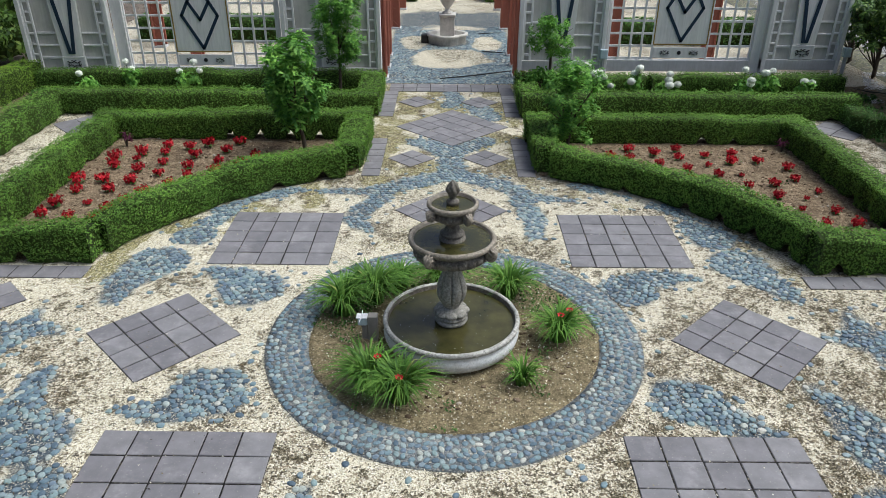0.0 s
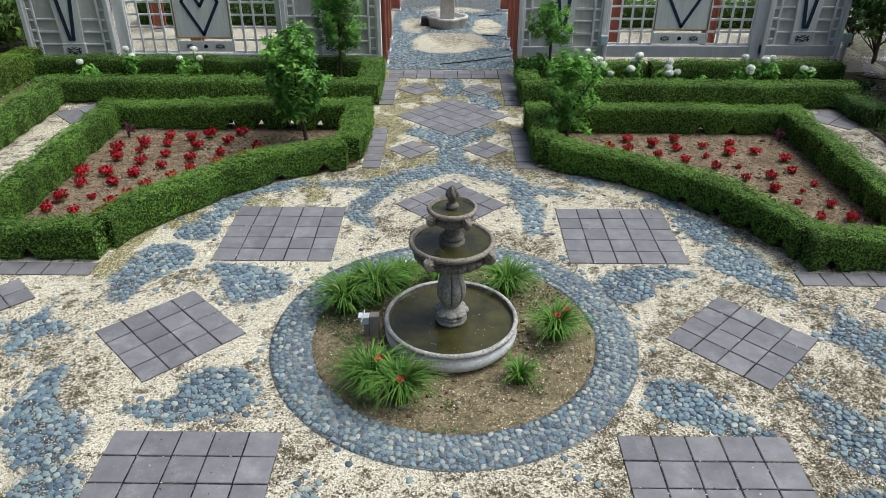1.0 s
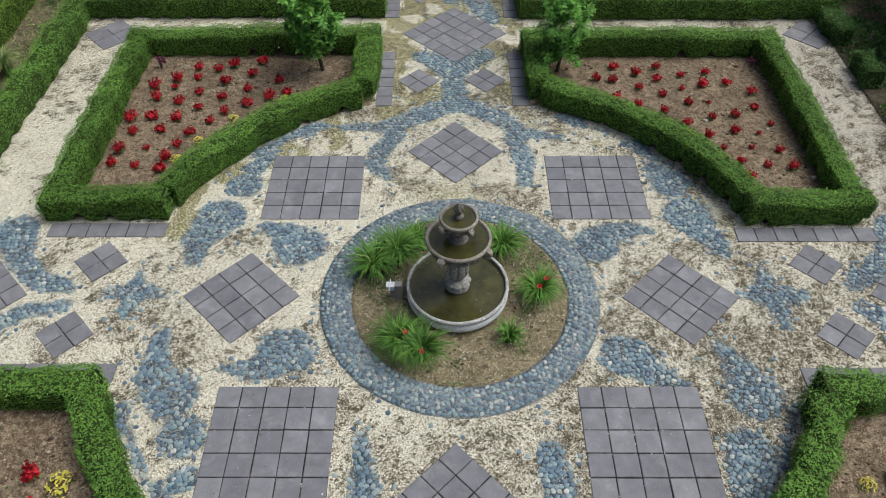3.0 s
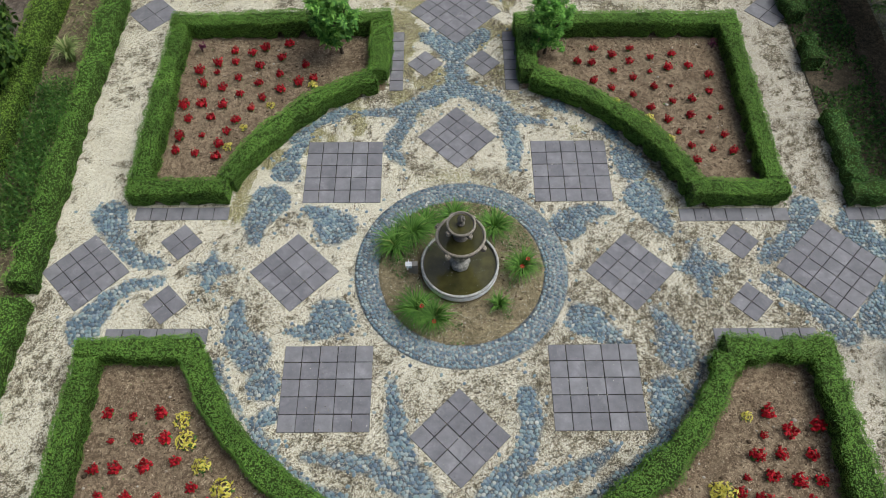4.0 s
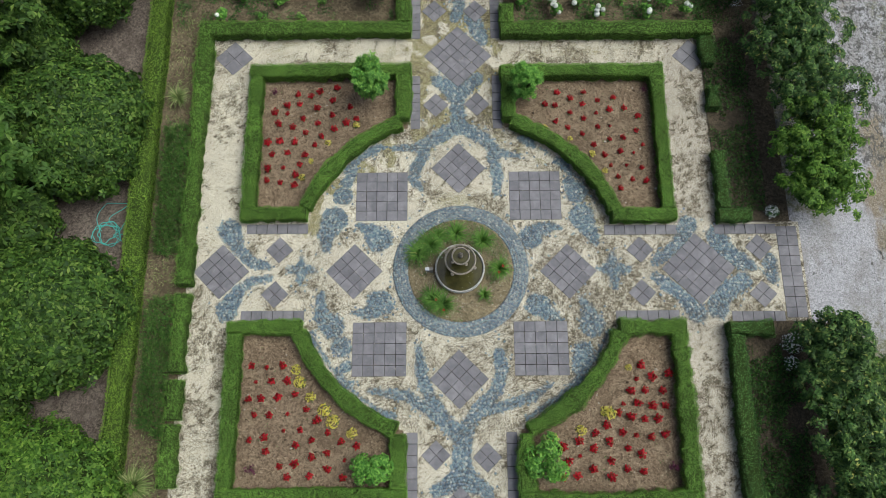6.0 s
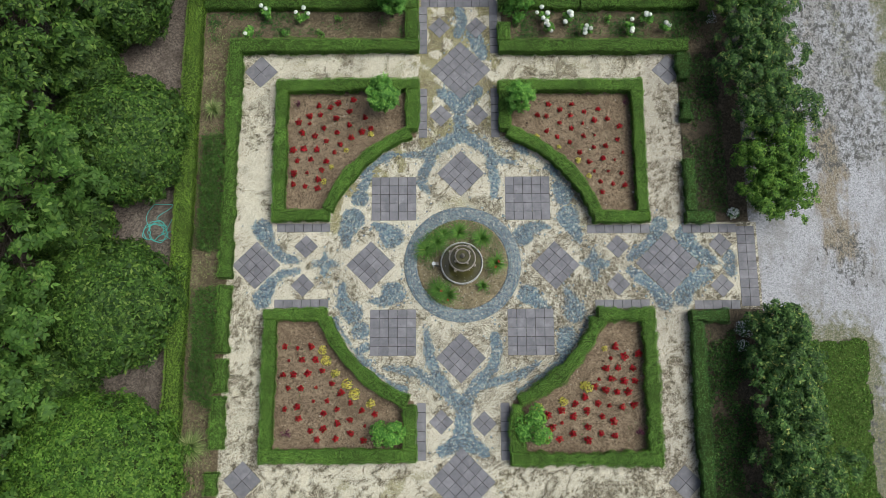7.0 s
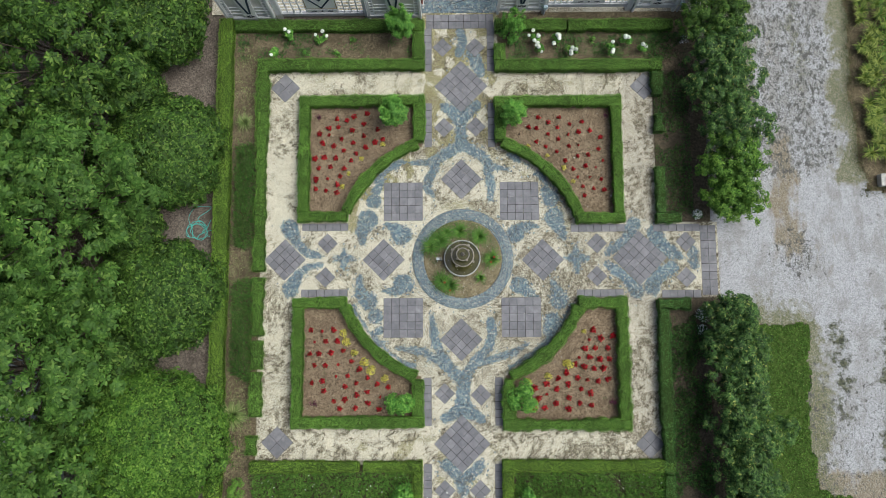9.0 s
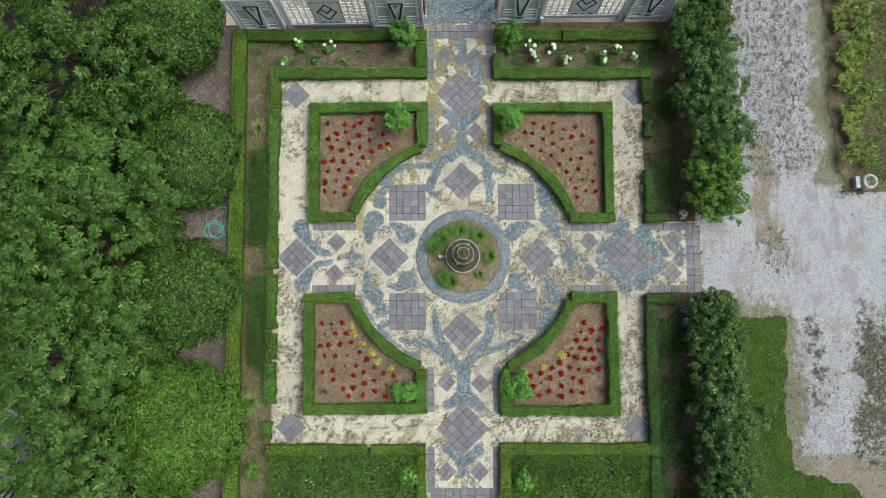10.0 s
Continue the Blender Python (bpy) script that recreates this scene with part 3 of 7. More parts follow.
# cobbled figures: strokes of (x, y, half width)
STROKES = [
    [(-3.65, 1.55, .36), (-3.86, 1.10, .23), (-3.87, 0.68, .12)], [(-3.41, 2.28, .26)], [(-3.28, 2.73, .17), (-3.02, 3.15, .06)],
    [(-2.35, 0.96, .36), (-2.61, 1.24, .18), (-2.92, 1.36, .07)],
    [(3.62, 1.60, .34), (3.80, 1.15, .20), (3.96, 0.81, .10)], [(3.49, 2.35, .30), (3.25, 2.70, .13)],
    [(2.07, 0.95, .30), (2.36, 1.22, .19), (2.70, 1.28, .13), (2.98, 1.25, .06)],
    [(-3.96, -0.70, .10), (-3.94, -1.31, .18), (-3.60, -1.60, .32)], [(-3.33, -2.20, .26)], [(-3.16, -2.72, .16)],
    [(-2.30, -0.98, .36), (-2.60, -1.26, .15), (-2.95, -1.22, .06)],
    [(3.45, -0.85, .07), (3.60, -1.15, .18), (3.72, -1.60, .32)], [(3.44, -2.40, .28), (3.25, -2.85, .15)],
    [(2.20, -1.02, .30), (2.62, -1.34, .16), (2.86, -1.50, .06)],
    [(-6.68, 1.22, .30), (-6.32, 0.55, .15), (-5.95, 0.25, .16), (-5.50, 0.14, .10)],
    [(-6.60, -1.10, .30), (-6.31, -0.56, .15), (-5.95, -0.28, .12), (-5.43, -0.20, .08)],
    [(6.68, 1.30, .25), (6.36, 0.72, .17), (5.86, 0.36, .17), (5.60, 0.18, .10)],
    [(6.70, -1.30, .25), (6.34, -0.80, .17), (5.86, -0.42, .17), (5.58, -0.22, .10)],
    [(-4.88, 0.03, .07), (-4.55, 0.05, .20), (-4.20, 0.02, .07)], [(-4.55, 0.42, .06), (-4.55, 0.05, .16), (-4.56, -0.35, .06)],
    [(4.05, 0.0, .06), (4.41, 0.01, .24), (4.85, 0.0, .08)], [(4.42, 0.50, .06), (4.41, 0.05, .2), (4.45, -0.55, .07)],
    [(7.49, 0.95, .28), (7.55, 0.60, .24), (8.05, 0.25, .24), (8.40, 0.05, .12)], [(7.30, -1.15, .28), (7.50, -0.75, .22), (8.10, -0.35, .22)],
    [(8.95, 0.25, .18), (8.95, -0.30, .16)],
    [(-0.62, 6.05, .16), (-0.15, 5.75, .28), (0.02, 5.33, .21), (0.01, 4.63, .21)], [(0.66, 6.15, .16), (0.15, 5.75, .26)],
    [(0.01, 4.54, .21), (-0.72, 4.08, .20), (-1.23, 3.81, .14), (-1.95, 3.80, .07)], [(-0.94, 3.80, .14), (-1.27, 3.12, .17), (-1.34, 2.79, .15), (-1.07, 2.45, .06)],
    [(0.20, 4.45, .20), (0.80, 4.10, .19), (1.15, 3.67, .15), (1.80, 3.52, .07)], [(1.01, 3.60, .14), (1.19, 2.93, .16), (1.14, 2.35, .10)],
    [(0.50, 8.30, .22), (0.70, 7.75, .24), (0.80, 7.40, .14)], [(-0.05, 8.30, .16), (0.12, 8.75, .16), (0.02, 9.15, .16)],
    [(-1.16, -2.20, .07), (-1.12, -2.76, .13), (-1.03, -3.13, .15), (-0.84, -3.62, .17), (-0.50, -4.15, .19), (-0.10, -4.60, .20)],
    [(-2.55, -3.40, .05), (-1.94, -3.49, .12), (-1.45, -3.56, .15), (-0.96, -3.86, .15), (-0.55, -4.15, .16)],
    [(1.08, -2.40, .14), (1.15, -2.90, .15), (1.00, -3.39, .15), (0.50, -3.90, .17), (0.15, -4.40, .18), (0.0, -5.10, .22), (0.0, -5.75, .32)],
    [(2.42, -3.30, .06), (1.97, -3.58, .13), (1.23, -3.82, .11), (0.55, -3.96, .14)],
    [(-0.66, -6.05, .16), (-0.10, -5.75, .26)], [(0.66, -6.05, .16), (0.10, -5.75, .26)],
    [(-0.62, -7.75, .22), (-0.20, -8.15, .18), (0.0, -8.70, .18)], [(0.60, -7.80, .20), (0.15, -8.20, .18)],
]


STROKES = [[(x, y, r * 1.12 + 0.01) for x, y, r in s] for s in STROKES]


def stroke_field(x, y):
    """How deep inside a cobbled figure a place lies, in metres; below 0 outside."""
    best = np.full(np.shape(x), -9.0)
    for s in STROKES:
        if len(s) == 1:
            best = np.maximum(best, s[0][2] - np.hypot(x - s[0][0], y - s[0][1]))
        for (ax, ay, ar), (bx, by, br) in zip(s, s[1:]):
            dx, dy = bx - ax, by - ay
            k = np.clip(((x - ax) * dx + (y - ay) * dy) / (dx * dx + dy * dy), 0, 1)
            best = np.maximum(best, ar + (br - ar) * k - np.hypot(x - ax - k * dx, y - ay - k * dy))
    r = np.hypot(x - RING[0], y - RING[1])
    best = np.maximum(best, np.minimum(r - RING[2], RING[3] - r))
    # a cobbled margin along the round edge of each bed
    r = np.hypot(x, y)
    edge = np.minimum(r - np.where(y > 0, 4.36, 4.39), ARC_IN + 0.06 - r)
    edge = np.where((np.abs(x) > 1.75) & (np.abs(y) > 1.75), edge, -9.0)
    edge = edge - np.where(y > 0, np.where(x < 0, .24, .12), .08) * smooth(np.where((y > 0) & (x < 0), .18, .36), np.where((y > 0) & (x < 0), .40, .54), vnoise(x, y, 1.9, 93))
    return np.maximum(best, edge)


def rect(x, y, x0, x1, y0, y1):
    return (x > x0) & (x < x1) & (y > y0) & (y < y1)


def in_bed(x, y, key, inset):
    x0, x1, y0, y1 = BEDS[key]
    return rect(x, y, x0 + inset, x1 - inset, y0 + inset, y1 - inset) & (np.hypot(x, y) > ARC_IN + inset)


# panels of pavers: x, y, columns, rows, paver size, turn
PANELS = [(sx * 2.26, sy * 2.26, 5, 5, 0.304, 0) for sx in (-1, 1) for sy in (-1, 1)]
PANELS += [(-3.02, -0.02, 4, 4, 0.292, 45), (3.13, -0.05, 4, 4, 0.292, 45), (0.01, 3.14, 4, 4, 0.288, 45), (-0.04, -3.10, 4, 4, 0.292, 45)]
PANELS += [(0.03, 6.90, 5, 5, 0.302, 45), (-0.04, -6.98, 5, 5, 0.302, 45), (6.86, 0.0, 5, 5, 0.300, 45), (-6.85, 0.0, 4, 4, 0.288, 45)]
PANELS += [(x, y, 2, 2, 0.285, 45) for x, y in ((-5.20, 0.63), (-5.27, -0.68), (5.23, 0.57), (5.20, -0.70), (-0.66, 5.22), (0.60, 5.24), (-0.69, -5.12), (0.69, -5.18),
                                                (-0.70, 8.52), (0.60, 8.51), (8.66, 0.62), (8.63, -0.76), (-0.70, -8.68), (0.62, -8.68))]
PANELS += [(-6.96, 6.88, 2, 2, 0.42, 45), (-7.00, -6.90, 2, 2, 0.43, 45), (7.28, 6.85, 2, 2, 0.40, 45), (7.00, -7.02, 2, 2, 0.39, 45)]
# bands of pavers: centre, columns, rows
BANDS = [(-1.28, 5.32, 1, 6), (1.22, 5.32, 1, 6), (-1.28, 8.42, 1, 6), (1.22, 8.42, 1, 6), (-1.33, -5.42, 1, 6), (1.36, -5.42, 1, 6), (-1.33, -8.60, 1, 6), (1.32, -8.60, 1, 6),
         (-5.30, 1.27, 6, 1), (5.28, 1.17, 7, 1), (-5.30, -1.30, 6, 1), (5.30, -1.36, 6, 1), (8.33, 1.17, 6, 1), (8.42, -1.40, 5, 1),
         (0.0, 9.60, 9, 2), (9.52, -0.10, 2, 9), (0.0, -9.62, 9, 2)]


def paved(x, y, grow=0.0):
    hit = np.zeros(np.shape(x), bool)
    for px, py, nx, ny, s, turn in PANELS + [(bx, by, bc, br, 0.30, 0) for bx, by, bc, br in BANDS]:
        c, d = math.cos(radians(turn)), math.sin(radians(turn))
        u, w = (x - px) * c + (y - py) * d, -(x - px) * d + (y - py) * c
        hit |= (np.abs(u) < nx * s / 2 + grow) & (np.abs(w) < ny * s / 2 + grow)
    return hit


def on_joint(x, y, near=0.009):
    """Whether a place lies in a joint between two pavers."""
    hit = np.zeros(np.shape(x), bool)
    for px, py, nx, ny, s, turn in PANELS:
        c, d = math.cos(radians(turn)), math.sin(radians(turn))
        u, w = ((x - px) * c + (y - py) * d) / s + nx / 2, (-(x - px) * d + (y - py) * c) / s + ny / 2
        inside = (u > .1) & (u < nx - .1) & (w > .1) & (w < ny - .1)
        hit |= inside & ((np.abs(u - np.round(u)) * s < near) | (np.abs(w - np.round(w)) * s < near))
    return hit


# ---------------------------------------------------------------- ground and floors
def flat(h):
    return lambda x, y: np.full(np.shape(x), h)


def floor_keep(x, y):
    lanes = rect(x, y, -7.85, 7.75, -7.75, 7.70) | rect(x, y, -1.60, 1.55, -10.0, 9.96) | rect(x, y, 7.0, 9.9, -1.55, 1.40)
    return lanes & (np.hypot(x - RING[0], y - RING[1]) > RING[2] + .12)


def bed_mask(x, y):
    return smooth(-0.02, 0.05, stroke_field(x, y) + (vnoise(x, y, 9, 5) - 0.5) * 0.07)


def moss_mask(x, y):
    n, fine = fbm(x, y, 2.4, 11), vnoise(x, y, 11.0, 12)
    r = np.hypot(x, y)
    north = smooth(4.2, 5.2, y) * smooth(1.9, 1.2, np.abs(x)) * (1.0 + .5 * smooth(7.0, 8.0, y))
    top = np.exp(-((x + 0.1) ** 2 / 1.0 + (y - 2.1) ** 2 / 0.10))
    arc = smooth(3.4, 4.0, r) * smooth(4.85, 4.6, r) * smooth(0.4, 1.6, y) * (.95 * smooth(0.6, -0.6, x) + .45 * smooth(-.2, 1.2, x))
    south = smooth(-6.3, -7.0, y) * smooth(4.4, 1.6, np.abs(x + 1.4))
    lane_n = smooth(6.2, 6.5, y) * smooth(7.6, 5.0, np.abs(x)) * .35
    m = np.clip(north + arc + south * 0.5 + lane_n, 0, 1.4)
    return np.clip(smooth(0.60, 0.72, n + .16 * m + .10 * (fine - .5)) * np.clip(m * 1.3, 0, 1) + top * 0.6, 0, 0.93)


def litter_mask(x, y):
    n, f = fbm(x, y, 1.5, 21), fbm(x, y, 5.5, 31)
    lane_w = smooth(-6.3, -6.6, x) * smooth(0.2, -1.5, y)
    lane_s = smooth(-6.2, -6.5, y)
    lane_e = smooth(6.1, 6.4, x)
    ring = smooth(2.0, 2.6, np.hypot(x, y)) * smooth(4.4, 3.6, np.hypot(x, y))
    side = 0.06 * smooth(0.5, 2.0, x) + 0.03 + 0.10 * np.clip(lane_w + .5 * lane_s * smooth(2.0, -1.0, x) + .1 * lane_e, 0, 1) + 0.03 * ring + 0.05 * smooth(.6, 2.5, x) * smooth(.8, -1.2, y)
    blot = smooth(0.655 - side, 0.69 - side, 0.6 * fbm(x, y, 9.5, 26) + 0.4 * fbm(x, y, 1.7, 27)) * 0.95
    spots = np.zeros(np.shape(x))
    for px, py, r in ((4.25, 0.42, .38), (-4.4, -0.75, .45), (-3.35, 0.95, .22), (1.55, -1.75, .5), (7.2, -0.9, .4), (-1.5, -1.9, .25), (5.9, -0.8, .35)):
        spots = np.maximum(spots, np.exp(-((x - px) ** 2 + (y - py) ** 2) / r ** 2))
    base = .14 + .14 * smooth(-1.5, 2.0, x) * smooth(6.3, 6.0, x) + .18 * smooth(.5, -2.5, y) * smooth(4.9, 4.3, np.hypot(x, y)) + .13 * ring * smooth(1.0, -.5, y) - .12 * ring * smooth(.8, 1.8, y) + .16 * smooth(3.6, 4.6, x) * smooth(1.6, .8, np.abs(y)) - .10 * smooth(-5.9, -6.3, x) * smooth(.5, 1.5, y) + .22 * lane_w - .22 * lane_s * smooth(-2, 2, x) - .20 * lane_e * smooth(1.4, 2.0, np.abs(y))
    base = np.clip(base + .75 * (vnoise(x, y, 1.1, 29) - .5) + .60 * (vnoise(x, y, 3.6, 30) - .5), .02, 1)
    patch = smooth(0.66 - side, 0.74 - side, n) * smooth(0.42, 0.52, f) * 0.8 + spots * smooth(0.3, 0.55, f) * 0.85 + blot
    return np.clip(base + patch, 0, 1.0)


def grey_mask(x, y):
    lane = smooth(6.2, 6.6, x) * smooth(1.2, 1.6, np.abs(y)) * (0.55 + 0.15 * smooth(0.0, 4.0, y))
    return np.clip(lane + 0.16 * smooth(-0.5, 2.5, x) + 0.08 * vnoise(x, y, 0.6, 41), 0, 0.9)


ground = new("ground", grid_sheet("ground", -400, 400, -400, 400, 20, lambda x, y: x < 999, flat(-0.06), BARE_SOIL))
tagged(ground, "bare brown soil ground around the garden", "ground", kind="structure")

floor = new("pavement_gravel", grid_sheet("gravel", -7.9, 9.9, -10.0, 9.96, 0.06, floor_keep,
                                          lambda x, y: -0.004 + (fbm(x, y, 6.0, 2) - 0.5) * 0.006, GRAVEL,
                                          {"bed": bed_mask, "moss": moss_mask, "litter": litter_mask, "grey": grey_mask}))
tagged(floor, "cream gravel garden floor with cobbled figures and leaf litter", "pavement", kind="structure")


def north_bed(x, y):
    n = (fbm(x, y, 1.9, 14) - .5) * .45
    cream = np.maximum(1.0 - np.hypot((x + .02) * .95, (y - 12.4) * .92), .62 - np.hypot((np.abs(x + .02) - 1.0) * 1.5, (y - 14.2) * .62))
    cream = np.maximum(cream, .30 - np.hypot(x * .35, (y - 16.2) * .7))
    cream = np.maximum(cream, (y - 18.8) * .5)
    return smooth(.12, -.08, cream + n) * smooth(1.75, 1.55, np.abs(x))


north_floor = new("pavement_north", grid_sheet("north_gravel", -10.0, 10.0, 9.96, 34.0, 0.12, lambda x, y: x < 99, flat(0.0), GRAVEL,
                                               {"bed": north_bed, "moss": lambda x, y: 0.25 * fbm(x, y, 1.0, 3), "litter": lambda x, y: smooth(0.5, 0.7, fbm(x, y, 1.2, 8)) * 0.6, "grey": lambda x, y: 0.3 + 0.4 * smooth(1.7, 2.6, np.abs(x))}))
tagged(north_floor, "cream gravel and dark cobble walk behind the trellis screens", "pavement", kind="structure")


def drive_keep(x, y):
    e = (fbm(x, y, 0.8, 51) - 0.5) * 1.0
    ragged = (fbm(x, y, 2.6, 53) - 0.5) * 0.45 + e * 0.2
    west = np.where(rect(x, y, 9, 99, -1.6, 1.4), 9.75, np.where(y > 0, 9.45 + .3 * (vnoise(x, y, 2.3, 52) - .5), 11.0))
    lawn = rect(x + ragged, y + ragged, 0, 13.1, -99, -2.55)
    lawn |= (y < -8.6 + 0.35 * (x - 13.5) * -1 + e * 0.5 + ragged) & (x < 16.4)
    border = (x > 15.45 + e * 0.7 + 0.35 * smooth(4.0, 2.8, y)) & (y > 2.6 + e * 0.4)
    return (x > west) & ~lawn & ~border


def drive_warp(x, y):
    return x + 1.3 * (fbm(x, y, 0.9, 61) - 0.5) + .5 * (fbm(x, y, 3.0, 63) - .5), y + 1.3 * (fbm(x, y, 0.9, 62) - 0.5) + .5 * (fbm(x, y, 3.0, 64) - .5)


def verge_mask(x, y):
    u, v = drive_warp(x, y)
    m = smooth(11.9, 11.1, u) * smooth(4.6, 6.2, v) + .65 * smooth(11.2, 10.5, u) * smooth(1.2, 2.0, v)
    m = m + smooth(14.4, 15.3, u) * smooth(2.4, 3.4, v) + .95 * smooth(14.5, 13.2, u) * smooth(-2.3, -3.2, v) + .8 * smooth(-1.4, -2.2, v) * smooth(14.2, 12.8, u) * smooth(-3.4, -2.8, v)
    return np.clip(m + .45 * np.exp(-((u - 13.5) / .35) ** 2) * smooth(5.5, 8.0, v), 0, 1)


def tan_mask(x, y):
    u, v = drive_warp(x, y)
    m = .95 * np.exp(-((u - 12.65) / .55) ** 2) * smooth(-.2, 1.2, v) * smooth(6.0, 4.4, v) + smooth(-7.4, -8.3, v) * .95 + .6 * np.exp(-((u - 12.9) / 1.0) ** 2 - ((v - .4) / .8) ** 2)
    return np.clip(m + .45 * smooth(13.9, 13.2, u) * smooth(-3.0, -4.0, v) + .4 * np.exp(-((u - 12.2) / .25) ** 2) * smooth(5, 7, v), 0, 1)


def stain_mask(x, y):
    u, v = drive_warp(x, y)
    lane = smooth(2.6, 3.8, v) * smooth(15.0, 14.4, u) + np.exp(-((u - 12.9) / .9) ** 2 - ((v - .2) / 1.5) ** 2) + .55 * smooth(-2.5, -3.4, v)
    return np.clip(lane + .12 + .55 * (vnoise(x, y, .7, 65) - .55), 0, 1)


def damp_mask(x, y):
    u, v = drive_warp(x, y)
    east = smooth(15.3, 16.2, u) * smooth(-1.2, -2.6, v) * smooth(-9.2, -7.6, v)
    return np.clip(east * (.52 + .9 * (fbm(x, y, .8, 66) - .5)) + .55 * np.exp(-((u - 14.3) / .32) ** 2) * smooth(-2.2, -3.2, v) * smooth(-7.0, -5.8, v), 0, 1)


drive = new("road_drive", grid_sheet("drive", 9.0, 27.0, -16.0, 22.0, 0.08, drive_keep, lambda x, y: -0.02 + (fbm(x, y, 0.7, 4) - 0.5) * 0.03, DRIVE,
                                     {"verge": verge_mask, "tan": tan_mask, "blotch": stain_mask, "moss": damp_mask}))
tagged(drive, "pale grey gravel drive with worn tracks and stains", "road", kind="structure")

lane_west = new("road_west", grid_sheet("west_lane", -30.0, -14.6, -13.0, -3.6, 0.2, lambda x, y: x < -15.0 + .8 * (fbm(x, y, .6, 54) - .5), lambda x, y: -0.03 + (fbm(x, y, 0.5, 55) - 0.5) * 0.02, DRIVE,
                                        {"verge": lambda x, y: .3 * vnoise(x, y, .8, 56), "tan": lambda x, y: .2 * vnoise(x, y, .8, 57), "blotch": lambda x, y: .4 + 0 * x, "moss": lambda x, y: 0 * x}))
tagged(lane_west, "pale grey gravel lane glimpsed between the trees", "road", kind="structure")


# ---------------------------------------------------------------- paving
def paver_mesh(size, name="paver"):
    bm = bmesh.new()
    box(bm, -size / 2, size / 2, -size / 2, size / 2, -0.03, 0.0)
    top = [e for e in bm.edges if all(v.co.z > -0.001 for v in e.verts)]
    bmesh.ops.bevel(bm, geom=top, offset=0.005, segments=1, affect="EDGES")
    me = bpy.data.meshes.new(name)
    bm.to_mesh(me)
    bm.free()
    me.materials.append(PAVER)
    return me


PAVER_MESH = {}


def panel(px, py, nx, ny, s, turn, label, name="paver_panel"):
    base = new(name, mesh_of("joint_bed", *lift(nx * s / 2 - 0.004, ny * s / 2 - 0.004, 0.0015), JOINT, True))
    base.matrix_basis = pose(px, py, 0, 0, 0, turn)
    tagged(base, label, "paving", "paver panels", "structure")
    me = PAVER_MESH.setdefault(s, paver_mesh(s - 0.014))
    for i in range(nx):
        for j in range(ny):
            child("paver", me, base, m=pose((i - (nx - 1) / 2) * s + random.uniform(-.0025, .0025), (j - (ny - 1) / 2) * s + random.uniform(-.0025, .0025),
                                            0.008 + random.uniform(-.0025, .0025), random.uniform(-.35, .35), random.uniform(-.35, .35), random.uniform(-.5, .5) + 90 * random.randrange(4)))


def lift(a, b, z):
    """A shallow slab from below the floor up to z."""
    v = [(sx * a, sy * b, h) for h in (-0.05, z) for sx, sy in ((-1, -1), (1, -1), (1, 1), (-1, 1))]
    f = [(4, 5, 6, 7), (0, 1, 5, 4), (1, 2, 6, 5), (2, 3, 7, 6), (3, 0, 4, 7)]
    return v, f


# ---------------------------------------------------------------- cobbles
def flat_cobble(sides=8):
    """A waterworn flat stone of unit half sizes: a skirt, a round shoulder and a low crown."""
    a = np.arange(sides) * 2 * math.pi / sides
    rings = [np.stack([np.cos(a) * r, np.sin(a) * r, np.full(sides, z)], 1) for r, z in ((1.0, -.35), (.90, .62), (.62, .92))]
    v = np.concatenate(rings + [np.array([[0, 0, .95]])])
    f = []
    for k in (0, sides):
        f += [(k + i, k + (i + 1) % sides, k + sides + (i + 1) % sides) for i in range(sides)] + [(k + i, k + sides + (i + 1) % sides, k + sides + i) for i in range(sides)]
    return v, np.array(f + [(2 * sides + i, 2 * sides + (i + 1) % sides, 3 * sides) for i in range(sides)])


COBBLE_V, COBBLE_F = flat_cobble()
ico_bm = bmesh.new()
bmesh.ops.create_icosphere(ico_bm, subdivisions=1, radius=1.0)
ICO_V = np.array([v.co[:] for v in ico_bm.verts])
ICO_F = np.array([[v.index for v in f.verts] for f in ico_bm.faces])
ico_bm.free()


